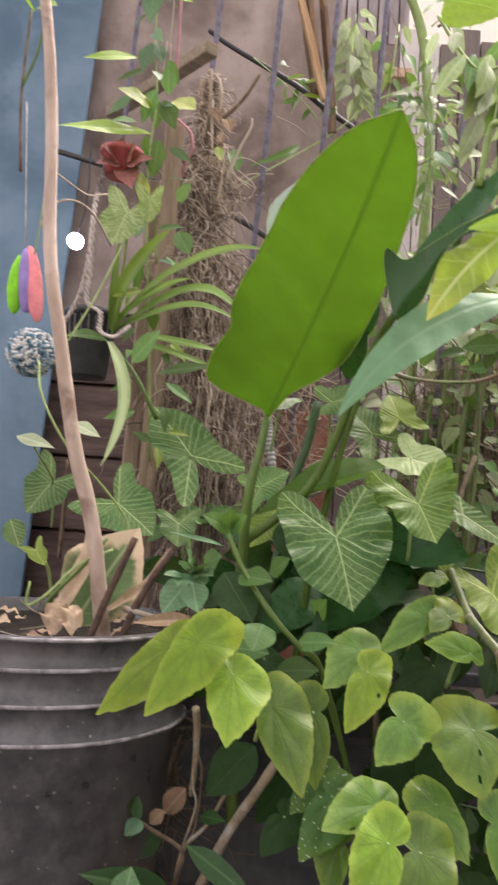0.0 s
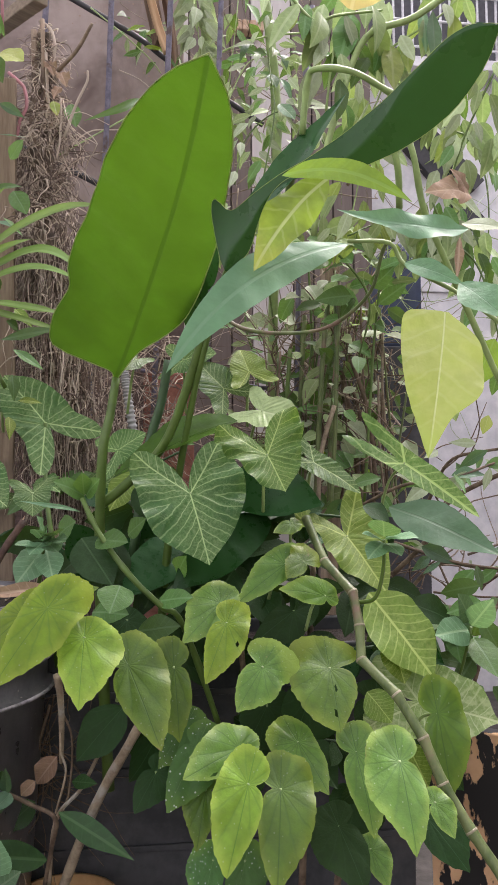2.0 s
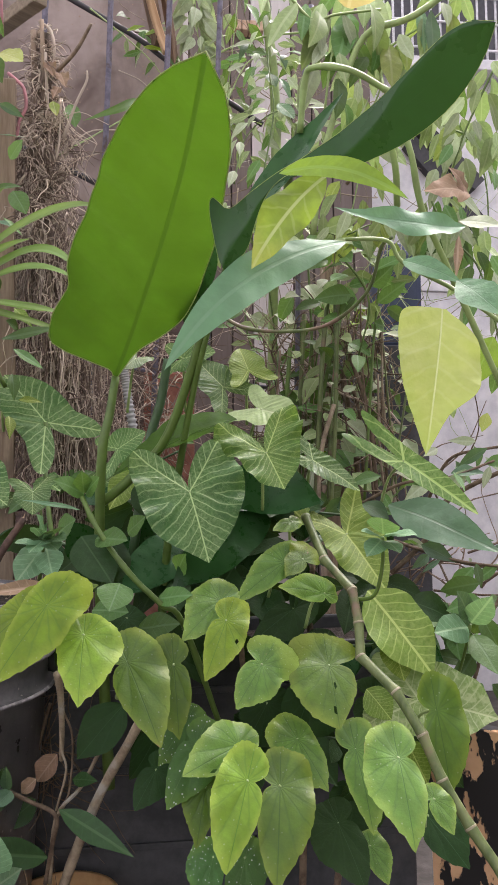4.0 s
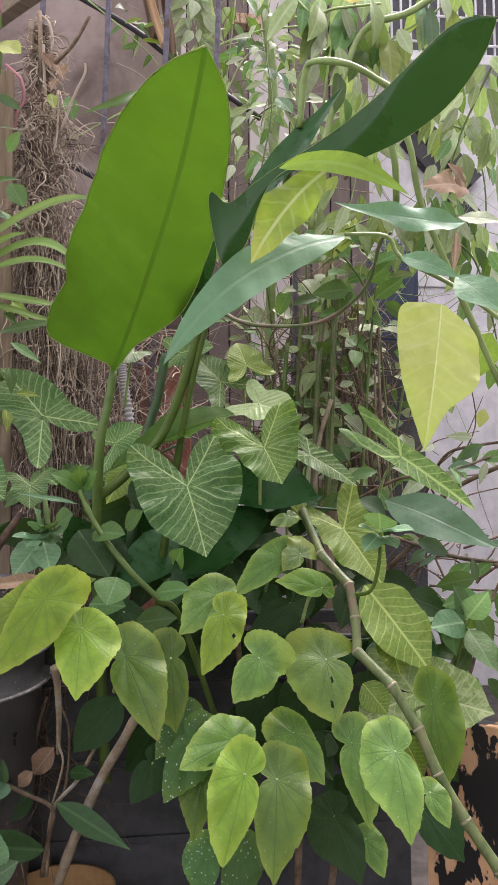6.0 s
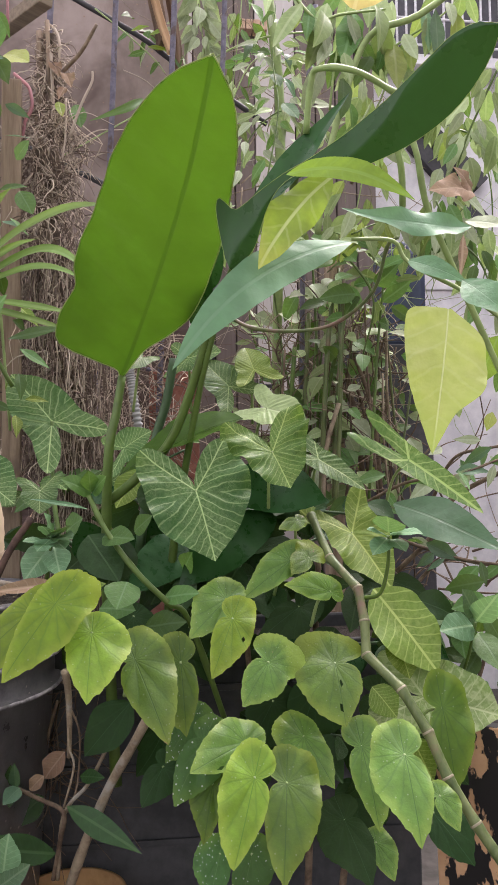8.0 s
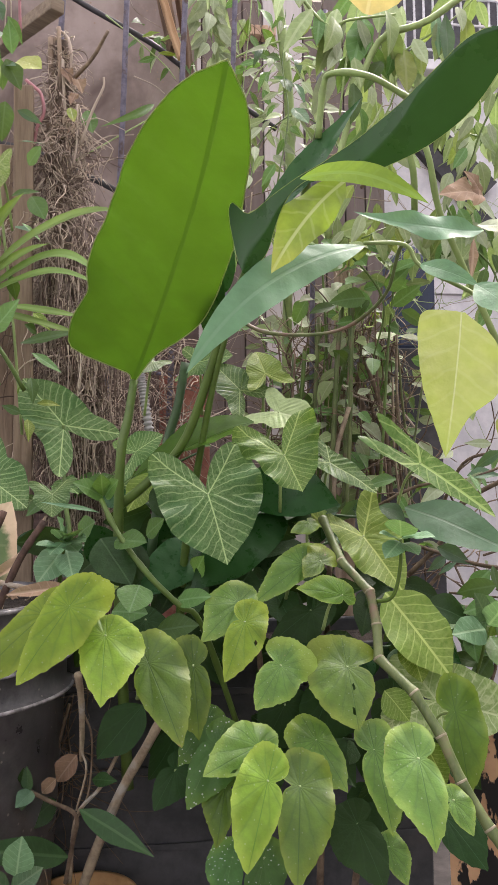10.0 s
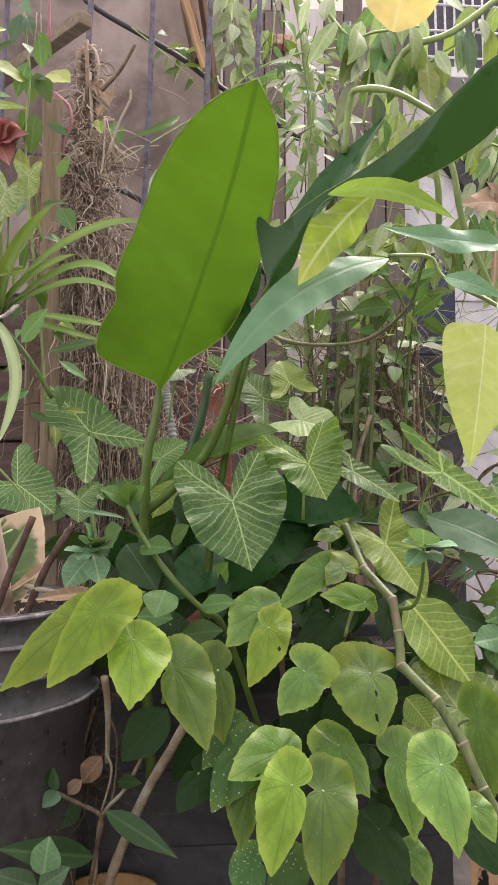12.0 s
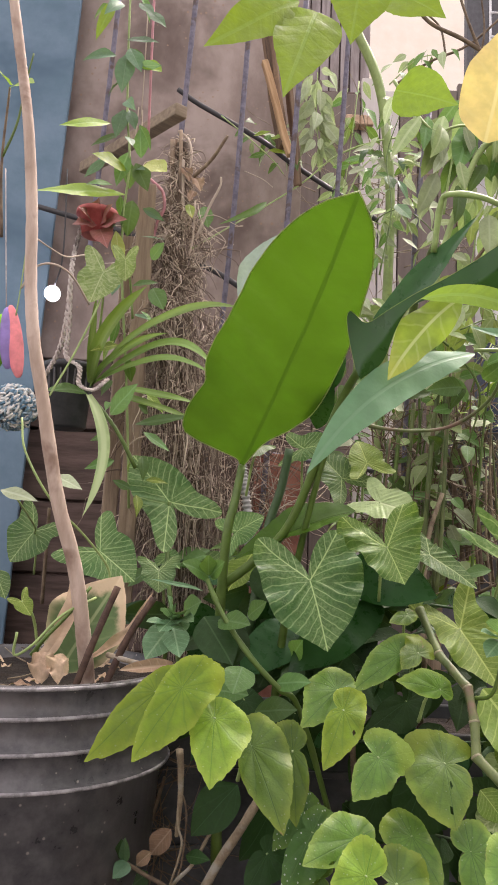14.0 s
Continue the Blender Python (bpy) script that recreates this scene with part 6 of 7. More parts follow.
stem(climb, "stem", "stalk_pale", [(-0.186, 1.046, 1.516), (-0.185, 1.060, 1.415), (-0.182, 1.075, 1.314), (-0.175, 1.085, 1.238), (-0.180, 1.095, 1.170), (-0.180, 1.107, 1.086), (-0.163, 1.134, 0.892), (-0.152, 1.158, 0.723)], 0.0017, 0.0021)
stem(climb, "tendril", "fibre", [(-0.275, 0.922, 0.980), (-0.259, 0.918, 1.007), (-0.235, 0.917, 1.012), (-0.216, 0.938, 1.005), (-0.200, 0.981, 0.982)], 0.0014, 0.0015)
stem(climb, "tendril", "fibre", [(-0.261, 0.913, 1.045), (-0.245, 0.933, 1.039), (-0.233, 0.973, 1.044), (-0.217, 1.010, 1.062)], 0.0011, 0.0011)
stem(climb, "tendril", "stalk_pale", [(-0.245, 0.990, 0.858), (-0.222, 1.011, 0.919), (-0.201, 1.022, 0.979), (-0.193, 1.036, 1.017)], 0.0015, 0.0016)
stem(climb, "tendril", "fibre", [(-0.166, 1.107, 1.507), (-0.167, 1.120, 1.418), (-0.169, 1.131, 1.338)], 0.0011, 0.0009)
stem(climb, "tendril", "fibre", [(-0.168, 1.092, 1.334), (-0.171, 1.098, 1.291), (-0.174, 1.101, 1.272)], 0.0010, 0.0009)
stem(climb, "tendril", "fibre", [(-0.162, 1.092, 1.330), (-0.162, 1.098, 1.291), (-0.163, 1.100, 1.276)], 0.0010, 0.0009)
leaf(climb, "lime", "lance", (-0.179, 1.092, 1.191), (-0.291, 1.000, 1.147), 0.0262, face=(0,-1,.3))
leaf(climb, "lime", "lance", (-0.179, 1.087, 1.229), (-0.223, 1.037, 1.226), 0.0317, face=(0,-1,.3))
leaf(climb, "lime", "lance", (-0.207, 1.077, 1.297), (-0.273, 1.033, 1.264), 0.0217, face=(0,-1,.3))
leaf(climb, "small", "lance", (-0.177, 1.083, 1.255), (-0.194, 1.091, 1.203), 0.0256)
leaf(climb, "small", "lance", (-0.163, 1.066, 1.229), (-0.143, 1.071, 1.188), 0.0285)
leaf(climb, "lime", "oval", (-0.165, 1.063, 1.390), (-0.131, 1.046, 1.365), 0.0288)
leaf(climb, "dull", "lance", (-0.186, 1.062, 1.402), (-0.189, 1.052, 1.331), 0.0304)
leaf(climb, "dull", "lance", (-0.183, 1.061, 1.411), (-0.161, 1.047, 1.363), 0.0254)
leaf(climb, "dull", "lance", (-0.188, 1.059, 1.423), (-0.137, 1.040, 1.408), 0.0203)
leaf(climb, "lime", "lance", (-0.208, 1.051, 1.482), (-0.231, 1.042, 1.407), 0.0220)
leaf(climb, "dull", "lance", (-0.158, 1.052, 1.467), (-0.127, 1.036, 1.430), 0.0203)
leaf(climb, "dull", "lance", (-0.171, 1.051, 1.479), (-0.144, 1.035, 1.446), 0.0186)
leaf(climb, "dull", "lance", (-0.187, 1.074, 1.318), (-0.195, 1.062, 1.265), 0.0254)
leaf(climb, "dull", "lance", (-0.179, 1.074, 1.318), (-0.166, 1.059, 1.278), 0.0186)
leaf(climb, "yellow", "oval", (-0.153, 1.103, 1.249), (-0.118, 1.085, 1.228), 0.0378)
leaf(climb, "yellow", "lance", (-0.191, 1.100, 1.136), (-0.177, 1.089, 1.070), 0.0203)
leaf(climb, "small", "oval", (-0.168, 1.093, 1.183), (-0.174, 1.101, 1.128), 0.0290)
leaf(climb, "small", "lance", (-0.158, 1.084, 1.247), (-0.162, 1.077, 1.293), 0.0222)
leaf(climb, "small", "oval", (-0.130, 1.057, 1.078), (-0.111, 1.043, 1.099), 0.0244)
leaf(climb, "small", "oval", (-0.126, 1.062, 1.037), (-0.108, 1.057, 1.004), 0.0277)
stem(climb, "cord", "pink_wire", [(-0.170, 1.199, 1.186), (-0.147, 1.197, 1.170), (-0.140, 1.195, 1.196), (-0.130, 1.192, 1.217), (-0.133, 1.191, 1.243), (-0.142, 1.191, 1.255), (-0.157, 1.192, 1.268)], 0.0026, 0.0026)
spray(climb, ["small", "dull"], [(-0.191, 1.047, 1.508), (-0.182, 1.075, 1.314), (-0.180, 1.095, 1.170), (-0.167, 1.122, 0.976)], 24, 0.0443, seed=1, hang=.5, spread=.03, r=0)
spray(climb, ["small", "small", "arrow_lime"], [(-0.174, 1.098, 1.004), (-0.147, 1.102, 0.836), (-0.128, 1.108, 0.722)], 16, 0.0419, seed=2, hang=.4, spread=.04, r=0)

upper = thing("hanging_climber", "grey-green climber hanging over the trellis", "vine", (0.2234, 1.5557, 0.0))
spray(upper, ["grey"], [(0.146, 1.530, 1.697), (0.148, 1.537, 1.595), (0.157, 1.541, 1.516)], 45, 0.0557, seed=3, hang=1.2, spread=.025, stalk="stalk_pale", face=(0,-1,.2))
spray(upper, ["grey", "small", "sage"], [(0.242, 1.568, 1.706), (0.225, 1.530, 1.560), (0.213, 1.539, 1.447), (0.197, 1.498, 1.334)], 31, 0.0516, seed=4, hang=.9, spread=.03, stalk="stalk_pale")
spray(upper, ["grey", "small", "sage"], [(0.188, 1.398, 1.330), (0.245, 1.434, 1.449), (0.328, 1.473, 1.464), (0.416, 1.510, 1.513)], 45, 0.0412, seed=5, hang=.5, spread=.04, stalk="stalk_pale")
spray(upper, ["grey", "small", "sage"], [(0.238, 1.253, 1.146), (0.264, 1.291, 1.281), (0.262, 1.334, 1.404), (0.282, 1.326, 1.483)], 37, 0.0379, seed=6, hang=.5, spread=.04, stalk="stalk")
spray(upper, ["small", "grey"], [(0.087, 1.454, 1.440), (0.055, 1.473, 1.505), (0.012, 1.478, 1.516)], 23, 0.0426, seed=7, hang=.6, spread=.04, stalk="twig")
stem(upper, "tendril", "stalk_pale", [(0.362, 1.416, 1.501), (0.267, 1.428, 1.491), (0.182, 1.441, 1.460), (0.117, 1.433, 1.397), (0.055, 1.423, 1.346), (-0.092, 1.290, 1.187)], 0.0021, 0.0014)
stem(upper, "tendril", "stalk_pale", [(-0.052, 1.415, 1.517), (0.004, 1.411, 1.471), (0.055, 1.408, 1.424), (0.075, 1.407, 1.398)], 0.0015, 0.0010)
stem(upper, "tendril", "fibre", [(-0.092, 1.291, 1.182), (-0.050, 1.332, 1.246), (0.000, 1.374, 1.273)], 0.0014, 0.0010)
stem(upper, "tendril", "fibre", [(-0.097, 1.292, 1.180), (-0.060, 1.336, 1.203), (-0.015, 1.379, 1.238)], 0.0012, 0.0010)
stem(upper, "tendril", "fibre", [(-0.001, 1.416, 1.404), (0.034, 1.413, 1.388), (0.055, 1.412, 1.372)], 0.0012, 0.0010)
leaf(upper, "lime", "lance", (0.014, 1.410, 1.476), (0.047, 1.395, 1.478), 0.0164)
leaf(upper, "lime", "lance", (0.047, 1.406, 1.469), (0.075, 1.392, 1.469), 0.0164)
leaf(upper, "lime", "lance", (0.043, 1.408, 1.447), (0.085, 1.394, 1.432), 0.0144)
leaf(upper, "small", "lance", (0.037, 1.171, 1.228), (-0.037, 1.084, 1.148), 0.0135, bend=.4, face=(.5,-1,-.5))

topright = thing("hanging_shrub", "pale lime hanging shrub branches with drooping pointed leaves", "shrub", (0.3801, 1.1914, 0.0))
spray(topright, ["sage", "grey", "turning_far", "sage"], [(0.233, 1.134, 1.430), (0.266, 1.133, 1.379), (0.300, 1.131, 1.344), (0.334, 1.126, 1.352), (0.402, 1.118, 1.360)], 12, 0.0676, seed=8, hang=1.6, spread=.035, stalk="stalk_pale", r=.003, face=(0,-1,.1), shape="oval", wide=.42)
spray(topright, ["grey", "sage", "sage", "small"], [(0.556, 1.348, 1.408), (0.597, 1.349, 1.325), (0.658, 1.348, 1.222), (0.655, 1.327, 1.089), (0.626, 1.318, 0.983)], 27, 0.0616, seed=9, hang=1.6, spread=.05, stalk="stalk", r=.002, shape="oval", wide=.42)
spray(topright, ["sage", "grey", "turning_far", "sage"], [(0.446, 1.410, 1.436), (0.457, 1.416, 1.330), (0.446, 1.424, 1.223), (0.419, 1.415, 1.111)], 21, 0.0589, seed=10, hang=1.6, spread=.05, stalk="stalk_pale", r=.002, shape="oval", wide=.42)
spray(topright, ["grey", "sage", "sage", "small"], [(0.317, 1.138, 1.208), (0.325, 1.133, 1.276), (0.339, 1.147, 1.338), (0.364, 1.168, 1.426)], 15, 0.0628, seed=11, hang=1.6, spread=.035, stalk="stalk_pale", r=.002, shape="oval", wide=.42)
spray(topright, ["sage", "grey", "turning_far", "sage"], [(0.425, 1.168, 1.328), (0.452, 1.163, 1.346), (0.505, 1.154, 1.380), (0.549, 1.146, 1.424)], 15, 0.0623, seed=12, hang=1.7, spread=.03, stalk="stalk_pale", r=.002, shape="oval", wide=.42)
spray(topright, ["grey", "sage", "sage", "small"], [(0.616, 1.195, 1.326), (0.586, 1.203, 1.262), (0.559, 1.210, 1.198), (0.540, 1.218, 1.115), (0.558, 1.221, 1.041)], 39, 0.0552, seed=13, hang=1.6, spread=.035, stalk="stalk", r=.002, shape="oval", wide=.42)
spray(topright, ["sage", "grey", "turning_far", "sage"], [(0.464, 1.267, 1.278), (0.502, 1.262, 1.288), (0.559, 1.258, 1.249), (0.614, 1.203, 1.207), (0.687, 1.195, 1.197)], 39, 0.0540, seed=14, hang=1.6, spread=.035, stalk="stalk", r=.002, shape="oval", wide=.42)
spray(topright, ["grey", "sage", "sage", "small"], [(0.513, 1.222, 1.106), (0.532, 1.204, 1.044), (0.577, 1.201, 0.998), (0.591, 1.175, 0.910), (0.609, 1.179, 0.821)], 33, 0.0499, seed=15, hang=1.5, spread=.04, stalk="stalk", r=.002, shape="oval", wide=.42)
stem(topright, "branch", "stalk_pale", [(0.554, 1.095, 1.426), (0.453, 1.112, 1.351), (0.376, 1.124, 1.318), (0.334, 1.136, 1.208), (0.312, 1.145, 1.123), (0.303, 1.172, 1.027)], 0.0051, 0.0052)
stem(topright, "branch", "twig", [(0.387, 1.285, 1.155), (0.464, 1.268, 1.269), (0.483, 1.262, 1.317)], 0.0029, 0.0029)
stem(topright, "branch", "twig", [(0.467, 1.322, 1.602), (0.399, 1.318, 1.642), (0.334, 1.315, 1.671), (0.289, 1.309, 1.722)], 0.0043, 0.0032)
stem(topright, "branch", "twig", [(0.294, 1.426, 1.611), (0.360, 1.417, 1.659), (0.438, 1.410, 1.697), (0.514, 1.398, 1.767)], 0.0028, 0.0023)
stem(topright, "branch", "twig", [(0.393, 1.415, 1.672), (0.379, 1.407, 1.728), (0.344, 1.403, 1.760)], 0.0023, 0.0017)
stem(topright, "branch", "twig", [(0.447, 1.369, 1.632), (0.453, 1.359, 1.698), (0.441, 1.349, 1.774)], 0.0022, 0.0017)
spray(topright, ["grey", "small"], [(0.282, 1.426, 1.611), (0.337, 1.417, 1.664), (0.393, 1.414, 1.678)], 16, 0.0387, seed=16, hang=.9, spread=.03, stalk="stalk_pale", r=.0015)
stem(topright, "branch", "twig", [(0.432, 1.320, 1.622), (0.408, 1.313, 1.674), (0.384, 1.305, 1.736)], 0.0032, 0.0021)
leaf(topright, "sage", "oval", (0.273, 1.120, 1.362), (0.225, 1.100, 1.279), 0.0270, bend=.1)
leaf(topright, "small", "oval", (0.291, 1.140, 1.375), (0.279, 1.120, 1.303), 0.0196)
leaf(topright, "sage", "oval", (0.317, 1.140, 1.377), (0.294, 1.120, 1.297), 0.0253)
leaf(topright, "small", "oval", (0.362, 1.150, 1.372), (0.336, 1.130, 1.277), 0.0410, wave=.15)
leaf(topright, "turning_far", "oval", (0.423, 1.150, 1.325), (0.421, 1.130, 1.243), 0.0350, wave=.12)
leaf(topright, "turning_far", "oval", (0.455, 1.170, 1.353), (0.452, 1.150, 1.282), 0.0242)
leaf(topright, "dull", "lance", (0.481, 1.120, 1.366), (0.474, 1.100, 1.260), 0.0225)
leaf(topright, "mint", "lance", (0.471, 1.140, 1.383), (0.469, 1.120, 1.297), 0.0201)
leaf(topright, "dull", "oval", (0.227, 1.350, 1.431), (0.209, 1.330, 1.382), 0.0177, cup=.8, bend=.5)
leaf(topright, "dull", "oval", (0.290, 1.350, 1.413), (0.293, 1.330, 1.375), 0.0188, cup=.8, bend=.5)
leaf(topright, "dull", "lance", (0.282, 1.330, 1.358), (0.299, 1.310, 1.303), 0.0145, bend=.5, fold=.4)
leaf(topright, "mint", "oval", (0.265, 1.340, 1.372), (0.273, 1.320, 1.337), 0.0206)
leaf(topright, "mint", "oval", (0.274, 1.300, 1.298), (0.297, 1.280, 1.262), 0.0281)
leaf(topright, "grey", "oval", (0.189, 1.320, 1.363), (0.217, 1.300, 1.363), 0.0243)
leaf(topright, "dry", "oval", (0.533, 1.121, 1.082), (0.458, 1.110, 1.078), 0.0560, wave=.25, fold=.25, cup=.6)
leaf(topright, "dry", "oval", (0.532, 1.130, 1.086), (0.499, 1.112, 1.117), 0.0341, wave=.2, fold=.3, cup=.8)
leaf(topright, "dry", "lance", (0.518, 1.127, 1.018), (0.505, 1.113, 0.945), 0.0135, wave=.4, fold=.5)
leaf(topright, "yellow", "lance", (0.476, 0.949, 0.730), (0.469, 0.952, 0.706), 0.0156)
leaf(topright, "lime", "lance", (0.484, 0.942, 0.826), (0.455, 0.950, 0.762), 0.0426)

mid = thing("bushy_shrub", "leafy shrub of thin upright green stems and small oval leaves", "shrub", (0.3171, 1.2289, 0.0))
spray(mid, ["small", "small", "grey", "sage"], [(0.332, 1.419, 0.609), (0.348, 1.408, 0.751), (0.350, 1.416, 0.919), (0.348, 1.435, 1.094)], 43, 0.0481, seed=17, hang=.25, spread=.045, stalk="stalk", r=.0035, shape="oval", wide=.55)
spray(mid, ["small", "grey", "sage"], [(0.366, 1.364, 0.609), (0.369, 1.355, 0.747), (0.379, 1.356, 0.867), (0.382, 1.364, 1.031)], 43, 0.0444, seed=18, hang=.25, spread=.045, stalk="cane", r=.0045, shape="oval", wide=.55)
spray(mid, ["small", "grey", "lime", "sage"], [(0.454, 1.505, 0.606), (0.422, 1.499, 0.759), (0.444, 1.486, 0.912), (0.477, 1.473, 1.042)], 37, 0.0536, seed=19, hang=.3, spread=.045, stalk="stalk", r=.003, shape="oval", wide=.5)
spray(mid, ["small", "grey", "sage"], [(0.524, 1.544, 0.649), (0.479, 1.541, 0.785), (0.433, 1.492, 0.846), (0.456, 1.480, 0.977)], 37, 0.0486, seed=20, hang=.3, spread=.045, stalk="twig", r=.003, shape="oval", wide=.5)
spray(mid, ["small", "small", "grey", "sage"], [(0.302, 1.524, 0.608), (0.325, 1.511, 0.760), (0.303, 1.505, 0.891), (0.282, 1.497, 1.045)], 37, 0.0547, seed=21, hang=.3, spread=.05, stalk="stalk", r=.003, shape="oval", wide=.5)
spray(mid, ["small", "grey", "sage"], [(0.261, 1.624, 0.700), (0.273, 1.610, 0.885), (0.250, 1.604, 1.002), (0.269, 1.637, 1.229)], 29, 0.0548, seed=22, hang=.3, spread=.045, stalk="stalk", r=.003, shape="oval", wide=.5)
spray(mid, ["small", "grey", "sage"], [(0.541, 1.492, 0.649), (0.520, 1.487, 0.758), (0.509, 1.483, 0.845), (0.521, 1.477, 0.911)], 37, 0.0471, seed=23, hang=.5, spread=.045, stalk="twig", r=.0025, shape="lance", wide=.45)
spray(mid, ["small", "small", "sage"], [(0.328, 1.288, 1.066), (0.385, 1.284, 1.018), (0.422, 1.284, 0.951), (0.408, 1.312, 0.860)], 37, 0.0543, seed=24, hang=.2, spread=.045, stalk="stalk", r=.0025, shape="oval", wide=.5)
rng = random.Random(31)
for i in range(26):
    x, y, z = rng.uniform(0.27, 0.52), rng.uniform(1.30, 1.52), rng.uniform(0.78, 1.02)
    lean = rng.gauss(0, 0.035)
    stem(mid, "stem", rng.choice(("cane", "twig", "stick", "stalk", "twig")), [(x, y, z), (x + lean * 0.4 + rng.gauss(0, 0.008), y + 0.01, z - 0.13), (x + lean, y + 0.02, 0.60)], rng.uniform(0.0012, 0.0022), rng.uniform(0.0018, 0.0032), sides=6)
stem(mid, "stem", "cane", [(0.361, 1.309, 0.995), (0.349, 1.318, 0.880), (0.343, 1.327, 0.764), (0.336, 1.338, 0.610)], 0.0040, 0.0044, knots=6)
stem(mid, "stem", "cane", [(0.371, 1.288, 0.990), (0.367, 1.297, 0.857), (0.364, 1.307, 0.724), (0.357, 1.315, 0.610)], 0.0036, 0.0040, knots=5)
stem(mid, "stem", "twig", [(0.403, 1.404, 0.854), (0.421, 1.409, 0.751), (0.439, 1.416, 0.607)], 0.0052, 0.0052)
stem(mid, "stem", "twig", [(0.412, 1.372, 0.870), (0.444, 1.375, 0.769), (0.457, 1.382, 0.628)], 0.0040, 0.0040)
stem(mid, "stem", "stick", [(0.361, 1.293, 0.780), (0.340, 1.301, 0.704), (0.334, 1.308, 0.610)], 0.0038, 0.0038)
stem(mid, "stem", "cane", [(0.329, 1.376, 0.951), (0.322, 1.387, 0.810), (0.313, 1.400, 0.629)], 0.0040, 0.0040, knots=4)
stem(mid, "stem", "stalk", [(0.300, 1.364, 0.887), (0.292, 1.373, 0.768), (0.288, 1.383, 0.630)], 0.0040, 0.0040)
stem(mid, "stem", "twig", [(0.455, 1.486, 0.890), (0.477, 1.492, 0.758), (0.509, 1.496, 0.649)], 0.0033, 0.0044)
stem(mid, "stem", "twig", [(0.400, 1.443, 0.882), (0.442, 1.444, 0.797), (0.452, 1.451, 0.670)], 0.0032, 0.0032)
stem(mid, "stem", "stick", [(0.364, 1.476, 0.909), (0.348, 1.486, 0.780), (0.353, 1.496, 0.629)], 0.0032, 0.0032)
stem(mid, "stem", "stalk", [(0.399, 1.388, 0.955), (0.363, 1.403, 0.792), (0.347, 1.416, 0.629)], 0.0041, 0.0041)
stem(mid, "stem", "wood", [(0.270, 1.513, 0.826), (0.303, 1.516, 0.717), (0.324, 1.521, 0.607)], 0.0038, 0.0038)
stem(mid, "stem", "fibre", [(0.328, 1.402, 0.874), (0.398, 1.397, 0.812), (0.470, 1.390, 0.791), (0.510, 1.388, 0.750)], 0.0020, 0.0020)

lowright = thing("trailing_shrub", "dull green trailing shrub with brown twigs", "shrub", (0.4944, 1.0663, 0.0))
spray(lowright, ["dull", "small", "grey"], [(0.353, 1.124, 0.613), (0.408, 1.084, 0.644), (0.464, 1.057, 0.651), (0.528, 1.048, 0.674)], 16, 0.0474, seed=25, hang=.5, spread=.045, stalk="twig", r=.003, shape="lance", wide=.4)
spray(lowright, ["dull", "small", "grey"], [(0.401, 1.121, 0.563), (0.440, 1.087, 0.548), (0.487, 1.062, 0.534), (0.548, 1.035, 0.527)], 15, 0.0458, seed=26, hang=.6, spread=.045, stalk="twig", r=.003, shape="lance", wide=.42)
spray(lowright, ["small", "mint"], [(0.371, 1.031, 0.450), (0.419, 0.994, 0.469), (0.461, 0.968, 0.479), (0.511, 0.960, 0.499)], 24, 0.0522, seed=27, hang=.4, spread=.045, stalk="twig", r=.003, shape="oval", wide=.55)
spray(lowright, ["small", "small"], [(0.440, 0.980, 0.344), (0.461, 0.973, 0.401), (0.475, 0.968, 0.457), (0.497, 0.961, 0.514)], 24, 0.0497, seed=28, hang=.5, spread=.045, stalk="twig", r=.003, shape="oval", wide=.5)
spray(lowright, ["dull", "small", "grey"], [(0.485, 1.209, 0.610), (0.501, 1.151, 0.678), (0.531, 1.096, 0.692), (0.573, 1.041, 0.697)], 11, 0.0480, seed=29, hang=.5, spread=.04, stalk="twig", r=.003, shape="lance", wide=.3)
stem(lowright, "branch", "twig", [(0.401, 1.124, 0.514), (0.450, 1.115, 0.563), (0.483, 1.107, 0.619), (0.536, 1.068, 0.655), (0.580, 1.041, 0.673)], 0.0041, 0.0031)
stem(lowright, "branch", "twig", [(0.417, 1.124, 0.481), (0.466, 1.115, 0.530), (0.511, 1.080, 0.528), (0.564, 1.054, 0.517)], 0.0033, 0.0023)
stem(lowright, "branch", "stick", [(0.386, 1.079, 0.457), (0.432, 1.073, 0.476), (0.502, 1.064, 0.471)], 0.0031, 0.0031)
leaf(lowright, "mint", "oval", (0.411, 0.873, 0.478), (0.359, 0.839, 0.479), 0.0363)
leaf(lowright, "mint", "oval", (0.415, 0.872, 0.483), (0.422, 0.829, 0.518), 0.0313)
leaf(lowright, "mint", "oval", (0.413, 0.872, 0.488), (0.391, 0.852, 0.522), 0.0278)
leaf(lowright, "small", "oval", (0.417, 0.873, 0.469), (0.428, 0.834, 0.433), 0.0350)
stem(lowright, "branch", "stalk", [(0.414, 0.872, 0.481), (0.412, 0.896, 0.432), (0.403, 0.921, 0.382)], 0.0019, 0.0020)

sprig = thing("mint_green_sprig", "small mint-green rosette sprig on a reddish stalk", "plant", (0.284, 0.846, 0.515))
stem(sprig, "stem", "stalk", [(0.279, 0.856, 0.514), (0.292, 0.834, 0.522), (0.297, 0.821, 0.552), (0.295, 0.809, 0.585)], 0.0025, 0.0018)
leaf(sprig, "mint", "oval", (0.295, 0.809, 0.588), (0.285, 0.779, 0.606), 0.0347, face=(0,-.5,1))
leaf(sprig, "mint", "oval", (0.297, 0.809, 0.587), (0.321, 0.776, 0.588), 0.0243, face=(0,-.5,1))
leaf(sprig, "mint", "oval", (0.293, 0.810, 0.585), (0.267, 0.792, 0.592), 0.0198, face=(0,-.5,1))
